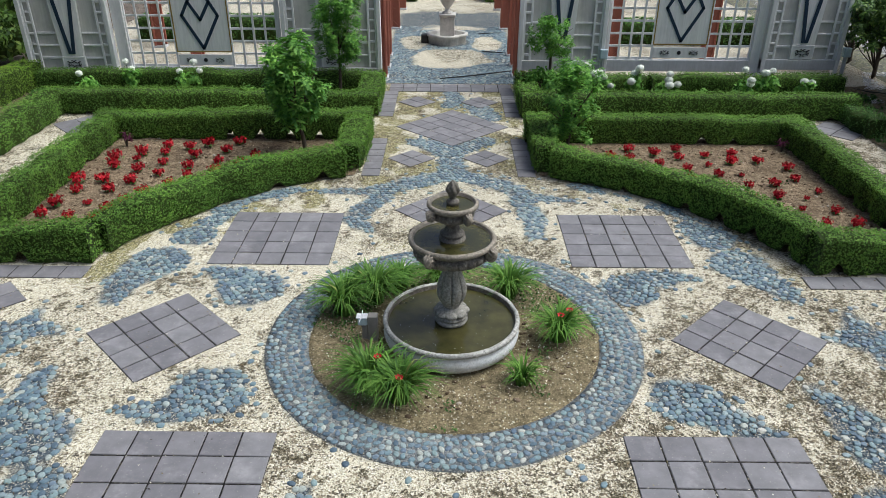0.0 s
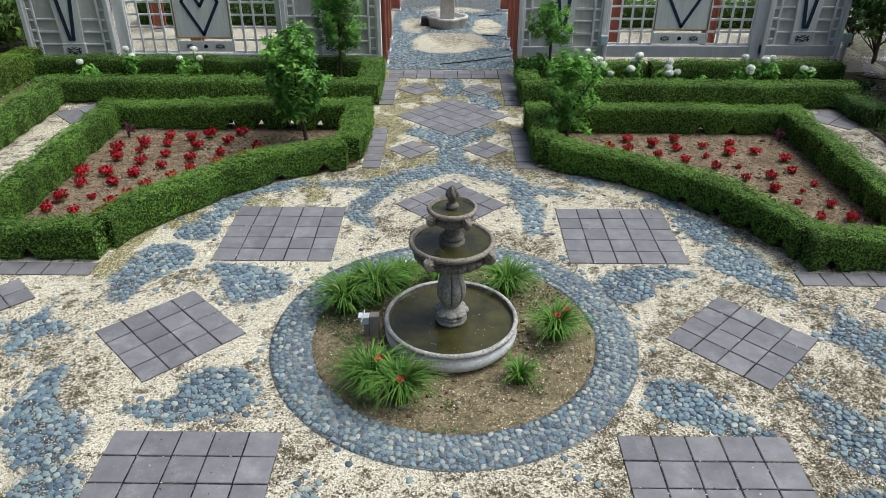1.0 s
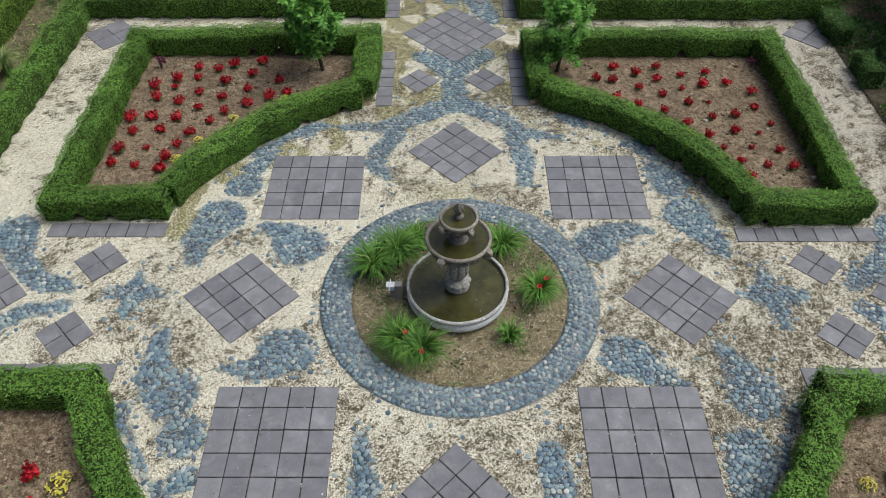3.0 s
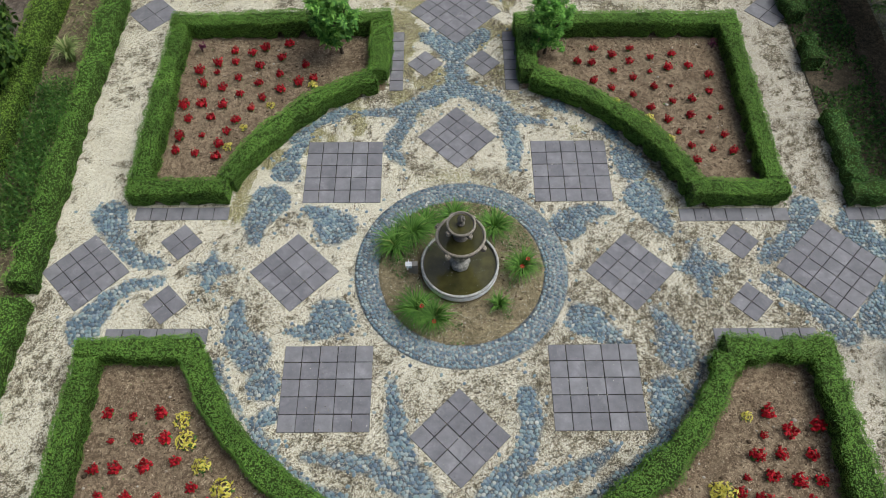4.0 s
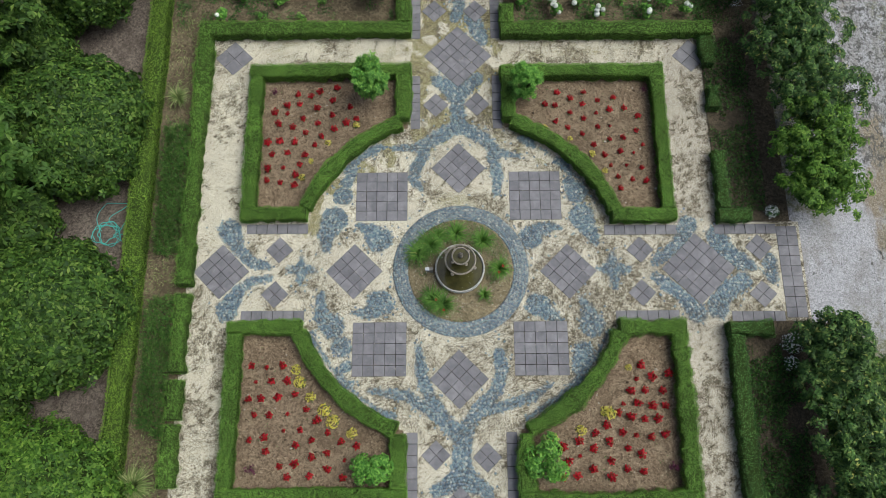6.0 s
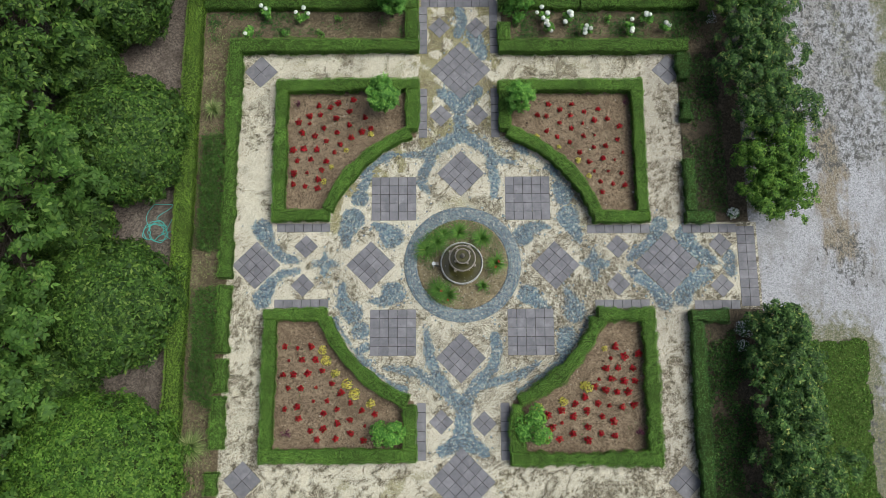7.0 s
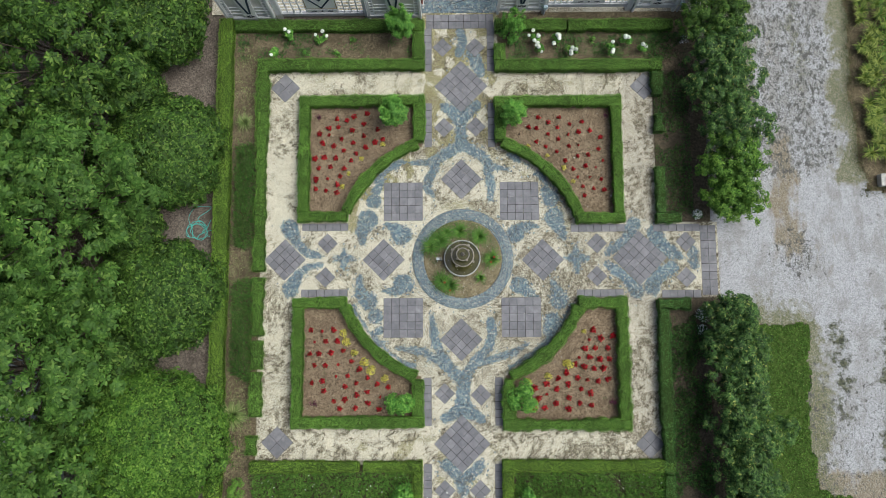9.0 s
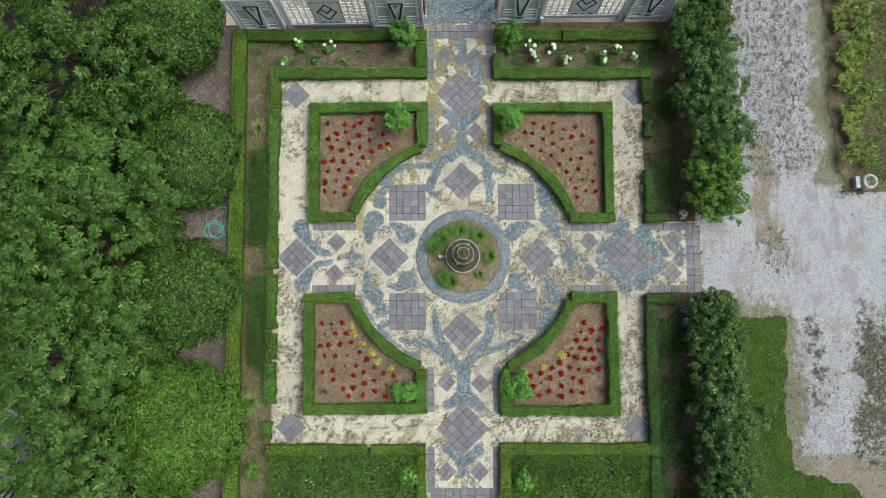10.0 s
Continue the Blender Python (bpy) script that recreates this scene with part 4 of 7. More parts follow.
def cobbles():
    rng = np.random.default_rng(5)
    step = 0.069
    gx, gy = np.meshgrid(np.arange(-7.6, 9.2, step), np.arange(-9.4, 16.5, step * 0.87), indexing="ij")
    gx = gx + (np.arange(gx.shape[1])[None, :] % 2) * step / 2
    gx, gy = gx + .30 * (vnoise(gx, gy, .9, 6) - .5) + .12 * (vnoise(gx, gy, 2.6, 4) - .5), gy + .30 * (vnoise(gx, gy, .9, 7) - .5) + .12 * (vnoise(gx, gy, 2.6, 3) - .5)
    x, y = (gx + rng.uniform(-.014, .014, gx.shape)).ravel(), (gy + rng.uniform(-.014, .014, gx.shape)).ravel()
    r = np.hypot(x - RING[0], y - RING[1])
    keep = (stroke_field(x, y) + (vnoise(x, y, 7, 9) - 0.5) * 0.08 > 0.015) & ~paved(x, y, 0.02) & ~((r > RING[2] - 0.03) & (r < RING[3] + 0.05)) & floor_keep(x, y)
    stray = (rng.random(len(x)) < .13 * np.exp(np.clip(stroke_field(x, y), -2, 0) / .14)) & ~paved(x, y, 0.02) & floor_keep(x, y) & (r > RING[3] + .05) & (np.abs(y) < 9.3)
    for key in BEDS:
        stray &= ~in_bed(x, y, key, -.03)
    keep |= stray
    keep |= rect(x, y, -1.62, 1.6, 9.98, 16.5) & (north_bed(x, y) > .5) & ~((np.hypot(x + .10, y - 14.3) < .62))
    keep &= rng.random(len(x)) > 0.05 + 0.25 * (vnoise(x, y, 1.4, 77) > 0.66)
    x, y = x[keep], y[keep]
    ang = rng.uniform(0, math.pi, len(x))
    # courses of the ring round the fountain
    rx, ry, ra = [], [], []
    for k in range(6):
        rad = RING[2] + 0.04 + k * 0.069
        n = int(2 * math.pi * rad / 0.066)
        a = (np.arange(n) + 0.5 * (k % 2)) * 2 * math.pi / n + rng.uniform(-.006, .006, n)
        rr = rad + rng.uniform(-.019, .019, n)
        rx.append(RING[0] + rr * np.cos(a)), ry.append(RING[1] + rr * np.sin(a)), ra.append(a + rng.choice([.75, 2.3], n) + rng.normal(0, 0.35, n))
    rx, ry, ra = np.concatenate(rx), np.concatenate(ry), np.concatenate(ra)
    near = ry < -1.26
    near[np.flatnonzero(near)[300:]] = False
    x, y, ang = np.concatenate([x, rx[~near]]), np.concatenate([y, ry[~near]]), np.concatenate([ang, ra[~near]])
    n = len(x)
    long, wide, tall = rng.uniform(.031, .044, n), rng.uniform(.026, .034, n), rng.uniform(.0075, .0110, n)
    big = np.where(np.hypot(x - RING[0], y) < RING[3] + .05, .88, 1.0)
    long, wide = long * big, wide * big
    p = COBBLE_V[None] * np.stack([long, wide, tall], 1)[:, None] * (1 + rng.uniform(-.10, .10, (n, len(COBBLE_V), 1)) * np.array([1, 1, .4]))
    c, s = np.cos(ang)[:, None], np.sin(ang)[:, None]
    q = np.stack([p[..., 0] * c - p[..., 1] * s + x[:, None], p[..., 0] * s + p[..., 1] * c + y[:, None], p[..., 2] + 0.001 + np.where(np.hypot(x - RING[0], y) < RING[3] + .05, .005, 0.0)[:, None] + rng.uniform(-.0012, .0012, n)[:, None]], -1)
    f = COBBLE_F[None] + (np.arange(n) * len(COBBLE_V))[:, None, None]
    tagged(new("cobble_inlay", mesh_of("cobble_inlay", q.reshape(-1, 3), f.reshape(-1, 3), PEBBLE)), "blue-grey river cobbles inlaid in swirls in the gravel", "cobbles", kind="stuff")
    ring = new("cobble_ring", mesh_of("cobble_ring", *lathe_ring(RING[2] - 0.01, RING[3] + 0.01, 0.006), RING_JOINT))
    ring.matrix_basis = pose(RING[0], RING[1], 0)
    tagged(ring, "ring of blue-grey river cobbles round the fountain bed", "cobbles", kind="structure")
    shapes = []
    for k in range(6):
        v = COBBLE_V * np.array([rng.uniform(.032, .043), rng.uniform(.022, .029), rng.uniform(.007, .010)]) * (1 + rng.uniform(-.10, .10, (len(COBBLE_V), 1)))
        shapes.append(mesh_of("cobble", v, COBBLE_F, PEBBLE_ONE))
    for i in np.flatnonzero(near):
        child("cobble", shapes[i % 6], ring, m=pose(rx[i] - RING[0], ry[i] - RING[1], 0.006 + rng.uniform(-.0012, .0012), 0, 0, math.degrees(ra[i])))


def lathe_ring(r0, r1, z):
    return lathe([(r0, -0.04), (r0, z), (r1, z), (r1, -0.04)], 72)


cobbles()


# loose chips that catch the light on the gravel
def gravel_chips():
    rng = np.random.default_rng(8)
    n = 80000
    x, y = rng.uniform(-7.5, 7.4, n), rng.uniform(-5.5, 7.4, n)
    near = rng.random(n) < np.where((np.abs(x) < 4.6) & (y < 4.2), 1.0, 0.45)
    joint = on_joint(x, y) & (rng.random(n) < .5) & (vnoise(x, y, 2.2, 19) > .42)
    keep = (near & ((stroke_field(x, y) < .0) | (rng.random(n) < .35)) & (~paved(x, y, -0.004) | (rng.random(n) < 0.004))) | joint & (np.hypot(x - RING[0], y) > RING[3]) & (stroke_field(x, y) < 0.06) & floor_keep(x, y)
    for key in BEDS:
        keep &= ~in_bed(x, y, key, 0.0)
    x, y = x[keep], y[keep]
    n = len(x)
    p = np.stack([x, y, np.where(on_joint(x, y), .006, np.where(paved(x, y, 0.0), .0125, rng.uniform(.001, .008, n)))], 1)
    nrm = np.stack([rng.normal(0, .45, n), rng.normal(0, .45, n), np.ones(n)], 1)
    v, f = leaves(p, nrm, rng.uniform(.011, .023, n), rng, 0.8, 0.0)
    m = Nodes("gravel_chip", rough=0.9, spec=0.2)
    mat = m.done(m.ramp(m.island(), [(0.0, (0.12, 0.10, 0.07)), (0.2, (0.38, 0.33, 0.24)), (0.55, (0.64, 0.59, 0.45)), (1.0, (0.86, 0.83, 0.73))]))
    tagged(new("gravel_chips", mesh_of("gravel_chips", v, f, mat)), "loose cream gravel chips scattered over the garden floor", "gravel", kind="stuff")


gravel_chips()


# ---------------------------------------------------------------- planted soil
def soil_sheet(name, x0, x1, y0, y1, keep, mat, label, step=0.1, base=0.02, rough=0.05):
    ob = new(name, grid_sheet(name, x0, x1, y0, y1, step, keep, lambda x, y: base + (fbm(x, y, 3.0, 17) - 0.5) * rough, mat))
    return tagged(ob, label, "soil", kind="structure")


for key, (x0, x1, y0, y1) in BEDS.items():
    soil_sheet("ground_bed_" + key, x0 + .1, x1 - .1, y0 + .1, y1 - .1, lambda x, y, k=key: in_bed(x, y, k, 0.12), BED_SOIL, "brown mulched soil of a flower bed inside clipped hedges")
soil_sheet("ground_bed_north_west", -9.3, -1.6, 7.6, 9.7, lambda x, y: x < 99, BORDER_SOIL, "brown mulched border soil before the trellis screens")
soil_sheet("ground_bed_north_east", 1.5, 9.4, 7.5, 9.95, lambda x, y: x < 99, BORDER_SOIL, "brown mulched border soil before the trellis screens")
soil_sheet("ground_bed_west", -9.3, -7.8, -12.0, 7.6, lambda x, y: x < 99, BORDER_SOIL, "dry brown soil of a long border between hedges")
soil_sheet("ground_bed_east", 7.6, 9.65, 1.4, 7.5, lambda x, y: x < 99, SHADE_SOIL, "soil between hedge and tree row, shade in its dark colour")
soil_sheet("ground_bed_south_east", 7.5, 9.9, -12.0, -1.55, lambda x, y: x < 99, SHADE_SOIL, "soil between hedge and tree row, shade in its dark colour")
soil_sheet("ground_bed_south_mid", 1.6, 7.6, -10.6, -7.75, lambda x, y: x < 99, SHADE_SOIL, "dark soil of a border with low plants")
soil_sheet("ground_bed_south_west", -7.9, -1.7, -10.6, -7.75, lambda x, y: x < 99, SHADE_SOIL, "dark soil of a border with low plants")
ringsoil = new("ground_bed_fountain", mesh_of("ring_soil", *(lambda v, f: (v + np.stack([v[:, 0] * 0, v[:, 0] * 0, (fbm(v[:, 0], v[:, 1], 4.0, 6) - .5) * .03], 1), f))(*lathe([(1.53, -.05), (1.525, .0), (1.45, .0), (1.3, -.008), (1.0, -.02), (0.7, -.025), (0.4, -.025), (0.05, -.025)], 64)), RING_SOIL))
ringsoil.matrix_basis = pose(RING[0], RING[1], 0)
tagged(ringsoil, "round bed of bare brown soil around the fountain", "soil", kind="structure")


def mulch():
    rng = np.random.default_rng(18)
    n = 46000
    x, y = rng.uniform(-6.2, 6.2, n), rng.uniform(-6.2, 6.2, n)
    keep = np.zeros(n, bool)
    for key in BEDS:
        keep |= in_bed(x, y, key, 0.3)
    keep |= np.hypot(x - RING[0], y) < 1.45
    keep &= np.hypot(x, y) > 0.62
    x, y = x[keep], y[keep]
    n = len(x)
    inner = np.hypot(x, y) < 1.5
    z = np.where(inner, -.012, .02 + (fbm(x, y, 3.0, 17) - .5) * .05) + rng.uniform(.0, .008, n)
    v, f = leaves(np.stack([x, y, z], 1), np.stack([rng.normal(0, .4, n), rng.normal(0, .4, n), np.ones(n)], 1), rng.uniform(.018, .055, n) * np.where(inner, .7, 1), rng, .38, 0)
    m = Nodes("mulch_chip", rough=.95, spec=.1)
    mat = m.done(m.ramp(m.island(), [(0, (.05, .034, .024)), (.4, (.17, .12, .082)), (.75, (.31, .235, .16)), (1, (.56, .47, .34))]))
    tagged(new("mulch", mesh_of("mulch", v, f, mat)), "brown bark mulch and straw bits on the beds", "mulch", kind="stuff")


mulch()


# dead leaves, twigs and grit gathered in drifts and along the hedges' feet
def leaf_litter():
    rng = np.random.default_rng(61)
    n = 420000
    x, y = rng.uniform(-7.7, 9.2, n), rng.uniform(-9.4, 9.4, n)
    drift = np.clip(litter_mask(x, y), 0, 1) * .26 + .05 * (vnoise(x, y, 3.0, 62) > .55) + moss_mask(x, y) * .25
    foot = np.zeros(n)
    for key in BEDS:
        foot = np.maximum(foot, in_bed(x, y, key, -.16) * 1.0)
        inside = in_bed(x, y, key, .0)
        foot = np.where(inside, -9, foot)
    lane = np.maximum(smooth(7.25, 7.5, np.abs(y)) * (np.abs(x) > 1.5), smooth(7.25, 7.5, np.abs(x)) * (np.abs(y) > 1.5))
    want = drift + .30 * np.clip(foot, 0, 1) * (vnoise(x, y, 2.0, 63) > .4) + .22 * lane - 9 * (foot < 0)
    want = np.where(paved(x, y, 0), .006, want)
    keep = (rng.random(n) < want) & floor_keep(x, y) & (np.hypot(x - RING[0], y) > RING[3])
    x, y = x[keep], y[keep]
    n = len(x)
    p = np.stack([x, y, np.where(paved(x, y, .01), .0135, rng.uniform(.003, .013, n))], 1)
    v, f = leaves(p, np.stack([rng.normal(0, .4, n), rng.normal(0, .4, n), np.ones(n)], 1), rng.uniform(.010, .030, n), rng, .5, .1)
    m = Nodes("dead_leaf_litter", rough=.9, spec=.15)
    mat = m.done(m.ramp(m.island(), [(0, (.022, .017, .012)), (.45, (.075, .055, .034)), (.75, (.17, .125, .070)), (.92, (.30, .235, .13)), (1, (.16, .17, .05))]))
    tagged(new("leaf_litter", mesh_of("leaf_litter", v, f, mat)), "dead brown leaves and twigs scattered over the gravel", "leaf litter", kind="stuff")


leaf_litter()


def clods():
    rng = np.random.default_rng(64)
    n = 9000
    x, y = rng.uniform(-6.2, 6.2, n), rng.uniform(-6.2, 6.2, n)
    keep = (np.hypot(x - RING[0], y) < 1.47) & (np.hypot(x, y) > .72)
    for key in BEDS:
        keep |= in_bed(x, y, key, .40) & (rng.random(n) < .5)
    x, y = x[keep], y[keep]
    n = len(x)
    s = rng.uniform(.008, .026, n) * np.where(rng.random(n) < .06, 1.7, 1.0)
    inner = np.hypot(x, y) < 1.5
    z = np.where(inner, -.022, .02 + (fbm(x, y, 3.0, 17) - .5) * .05)
    v = ICO_V[None] * s[:, None, None] * np.array([1.2, .9, .7]) * (1 + rng.uniform(-.25, .25, (n, len(ICO_V), 1))) + np.stack([x, y, z + s * .2], 1)[:, None]
    f = ICO_F[None] + (np.arange(n) * len(ICO_V))[:, None, None]
    m = Nodes("soil_clod", rough=.95, spec=.1)
    mat = m.done(m.ramp(m.island(), [(0, (.06, .042, .028)), (.6, (.19, .135, .09)), (.9, (.30, .24, .17)), (1, (.48, .45, .40))]))
    tagged(new("soil_clods", mesh_of("soil_clods", v.reshape(-1, 3), f.reshape(-1, 3), mat)), "crumbs of soil and small stones on the beds", "soil", kind="stuff")


clods()


def edge_chips():
    rng = np.random.default_rng(66)
    n = 9000
    y = rng.uniform(1.45, 11.2, n)
    x = 8.98 + np.abs(rng.normal(0, .22, n)) - .10 * (rng.random(n) < .25) - .3 * (rng.random(n) < .03)
    keep = (vnoise(x, y, .9, 67) > .60) & (y < 3.4)
    verge = y > 8.6
    x = np.where(verge, 9.0 + .45 * (y - 8.6) + rng.uniform(-.30, .55, n), x)
    keep |= verge & (vnoise(x, y, 1.6, 68) > .35)
    x, y = x[keep], y[keep]
    n = len(x)
    v, f = leaves(np.stack([x, y, rng.uniform(.012, .03, n)], 1), np.stack([rng.normal(0, .4, n), rng.normal(0, .4, n), np.ones(n)], 1), rng.uniform(.02, .05, n), rng, .85, 0)
    m = Nodes("white_drive_chip", rough=.9, spec=.2)
    mat = m.done(m.ramp(m.island(), [(0, (.45, .45, .48)), (.4, (.74, .74, .77)), (1, (.88, .88, .90))]))
    tagged(new("white_chips", mesh_of("white_chips", v, f, mat)), "white gravel chips spilled along the edge of the drive", "gravel", kind="stuff")


edge_chips()


# ---------------------------------------------------------------- clipped hedges
def resample(line, step=0.12):
    out = []
    for a, b in zip(line, line[1:]):
        n = max(1, int(math.hypot(b[0] - a[0], b[1] - a[1]) / step))
        out += [(a[0] + (b[0] - a[0]) * i / n, a[1] + (b[1] - a[1]) * i / n) for i in range(n)]
    return out + [line[-1]]


def hedge(lines, width, height, label, mat=None, density=880, ragged=1.0, seed=1, leaf=0.031, gaps=0.35):
    """A clipped hedge along one or more runs: a solid twig core, coloured dark as shade between leaves, and a coat of
    small leaves.
    """
    rng = np.random.default_rng(seed)
    root = thing("box_hedge", label, "hedge", (*lines[0][0], 0.0), "clipped hedges")
    ox, oy = lines[0][0]
    P, N = [], []
    for row, line in enumerate(lines):
        bare = gaps[row] if isinstance(gaps, list) else gaps
        pts = np.array(resample(line, .06))
        d = np.gradient(pts, axis=0)
        d /= np.linalg.norm(d, axis=1, keepdims=True)
        nrm = np.stack([-d[:, 1], d[:, 0]], 1)
        wob = (vnoise(pts[:, 0] * 1.3, pts[:, 1] * 1.3, 1.0, seed) - 0.5)
        top = height + 0.06 * ragged * wob + 0.035 * ragged * (vnoise(pts[:, 0], pts[:, 1], 4.0, seed + 2) - .5)
        half = width / 2 + 0.03 * ragged * (vnoise(pts[:, 0], pts[:, 1], 1.7, seed + 5) - 0.5) * 2
        # bushes stand side by side: each has its own height, girth and a bare foot between them
        bush = np.sin(np.arange(len(pts)) * .06 * 2 * math.pi / .52 + 2.5 * vnoise(pts[:, 0], pts[:, 1], .8, seed + 7))
        half = half + .012 * ragged * bush
        foot = bare * .15 * smooth(-.55, -1.0, bush) * smooth(.40 - .14 * max(0, bare - 1), .65 - .14 * max(0, bare - 1), vnoise(pts[:, 0], pts[:, 1], 1.1, seed + 8))
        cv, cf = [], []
        # core: its dark colour makes the gaps between leaves read as shade
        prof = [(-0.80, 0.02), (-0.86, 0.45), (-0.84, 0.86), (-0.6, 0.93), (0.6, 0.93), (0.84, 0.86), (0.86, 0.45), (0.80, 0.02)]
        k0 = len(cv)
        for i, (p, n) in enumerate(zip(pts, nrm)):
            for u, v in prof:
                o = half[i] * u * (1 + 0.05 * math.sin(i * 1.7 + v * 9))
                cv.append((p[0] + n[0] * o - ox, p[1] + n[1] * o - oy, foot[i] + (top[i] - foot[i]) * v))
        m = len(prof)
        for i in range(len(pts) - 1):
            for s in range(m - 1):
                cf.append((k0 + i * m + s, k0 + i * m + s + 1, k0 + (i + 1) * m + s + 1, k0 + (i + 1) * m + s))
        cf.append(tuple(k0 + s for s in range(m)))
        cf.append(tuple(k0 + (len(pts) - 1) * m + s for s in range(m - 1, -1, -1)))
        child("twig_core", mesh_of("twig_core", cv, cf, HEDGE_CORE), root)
        # coat of leaves: both faces, the top and the two ends
        seg = np.linalg.norm(np.diff(pts, axis=0), axis=1)
        total = seg.sum()
        cum = np.concatenate([[0], np.cumsum(seg)])
        girth = 2 * height + width

        def along(s):
            return (np.interp(s, cum, pts[:, 0]), np.interp(s, cum, pts[:, 1]), np.interp(s, cum, nrm[:, 0]), np.interp(s, cum, nrm[:, 1]), np.interp(s, cum, top), np.interp(s, cum, half), np.interp(s, cum, foot))

        cnt = int(total * girth * density * 1.7)
        s = rng.uniform(0, total, cnt)
        g = rng.uniform(0, girth, cnt)
        x, y, nx, ny, tp, hf, ft = along(s)
        side = np.where(g < height, -1.0, np.where(g < 2 * height, 1.0, 0.0))
        up = np.where(side != 0, (g % height) / height, 1.0)
        off = np.where(side != 0, side, rng.uniform(-1, 1, cnt))
        bulge = 1 - 0.10 * (1 - np.clip(up / 0.25, 0, 1)) * (side != 0) - 0.06 * smooth(0.9, 1.0, up) * (side != 0)
        lump = vnoise(x * 1.0 + nx * off * .4 + up * .37, y + ny * off * .4 + up * .53, 9.0, seed + 9) - .5
        tuft = vnoise(x + nx * off * .4 + up * .37, y + ny * off * .4 + up * .53, 19.0, seed + 10) - .5
        lump = lump + 1.1 * tuft
        o = off * hf * bulge + (rng.normal(0, 0.010, cnt) + .028 * lump * (side != 0) * side) * ragged
        z = np.where(side != 0, ft + 0.03 + up * (tp - ft - 0.04), tp - 0.020 * np.abs(off) ** 6 + .030 * lump * ragged) + np.abs(rng.normal(0, 0.013, cnt)) * ragged - .006
        P.append(np.stack([x + nx * o - ox, y + ny * o - oy, z], 1))
        nn = np.stack([nx * side, ny * side, np.where(side == 0, 1.4, -0.18 + 0.8 * smooth(0.9, 1.0, up))], 1)
        N.append(nn + rng.normal(0, 1.0, (cnt, 3)) * np.where(side == 0, .42, .34)[:, None])
        for end, sgn in ((0.0, -1.0), (total, 1.0)):
            c2 = int(width * height * density)
            x, y, nx, ny, tp, hf, ft = along(np.full(c2, end))
            u, v = rng.uniform(-1, 1, c2), rng.uniform(0.06, 1, c2)
            dx, dy = (d[0] if end == 0 else d[-1])
            P.append(np.stack([x + nx * u * hf + dx * sgn * 0.02 - ox, y + ny * u * hf + dy * sgn * 0.02 - oy, v * tp], 1) + rng.normal(0, .012, (c2, 3)))
            N.append(np.stack([np.full(c2, dx * sgn), np.full(c2, dy * sgn), np.full(c2, 0.4)], 1) + rng.normal(0, 0.45, (c2, 3)))
    P, N = np.concatenate(P), np.concatenate(N)
    v, f = leaves(P, N, rng.uniform(leaf * 0.7, leaf * 1.35, len(P)), rng, 0.62)
    child("foliage", mesh_of("foliage", v, f, mat or BOX_LEAF), root)
    return root


def arc_line(cx, cy, r, a0, a1, n=22):
    return [(cx + r * math.cos(radians(a0 + (a1 - a0) * i / n)), cy + r * math.sin(radians(a0 + (a1 - a0) * i / n))) for i in range(n + 1)]


W = 0.40
RM = (ARC_IN + ARC_OUT) / 2
for key, (x0, x1, y0, y1) in BEDS.items():
    sx, sy = (1 if x0 > 0 else -1), (1 if y0 > 0 else -1)
    xa, xb = (x0 + W / 2, x1 - W / 2) if sx > 0 else (x1 - W / 2, x0 + W / 2)
    ya, yb = (y0 + W / 2, y1 - W / 2) if sy > 0 else (y1 - W / 2, y0 + W / 2)
    # from the bed's end beside the cross walk, round its outer corner, to the long walk
    h = W / 2
    straight = [(sx * 4.42, ya), (xb + sx * h, ya)], [(xb, ya + sy * h), (xb, yb - sy * h)], [(xb + sx * h, yb), (xa - sx * h, yb)], [(xa, yb - sy * h), (xa, sy * 4.60)]
    base = 0 if sx > 0 else 180
    lo = math.degrees(math.asin((abs(ya) + (0.20 if key == "nw" else 0.15)) / RM))
    hi = math.degrees(math.acos((abs(xa) + 0.10) / RM))
    a0, a1 = (lo, hi) if sx * sy > 0 else (-lo, -hi)
    arc = arc_line(0, 0, RM, base + a0, base + a1)
    rough = {"nw": 1.5, "ne": 1.2, "sw": 1.4, "se": 2.4}[key]
    hedge([*map(list, straight), arc], W, 0.46, "low clipped boxwood hedge framing a flower bed", ragged=rough, seed=sum(map(ord, key)), density=1750, leaf=0.027, gaps=[1.0, 1.0, 1.45 if key == "nw" else 1.0, 1.0, 1.0])

hedge([[(-9.25, 9.58), (-9.25, -12.0)]], 0.56, 0.58, "long straight clipped light green hedge beside bare soil", LIGHT_BOX_LEAF, seed=11, density=850, leaf=0.032)
hedge([[(-8.95, 9.36), (-1.45, 9.32)]], 0.46, 0.42, "low clipped boxwood hedge at the foot of the trellis screens", seed=12)
hedge([[(1.40, 9.32), (4.2, 9.30)], [(4.3, 9.28), (8.4, 9.26)]], 0.46, 0.42, "low clipped boxwood hedge at the foot of the trellis screens", seed=13, ragged=1.4)
hedge([[(-7.98, 7.72), (-1.42, 7.70)], [(-1.64, 7.95), (-1.66, 9.0)]], 0.46, 0.46, "low clipped boxwood hedge along a gravel path", seed=14, ragged=1.3)
hedge([[(1.38, 7.63), (7.9, 7.60)], [(1.55, 7.85), (1.56, 8.5)]], 0.46, 0.46, "low clipped boxwood hedge along a gravel path", seed=15)
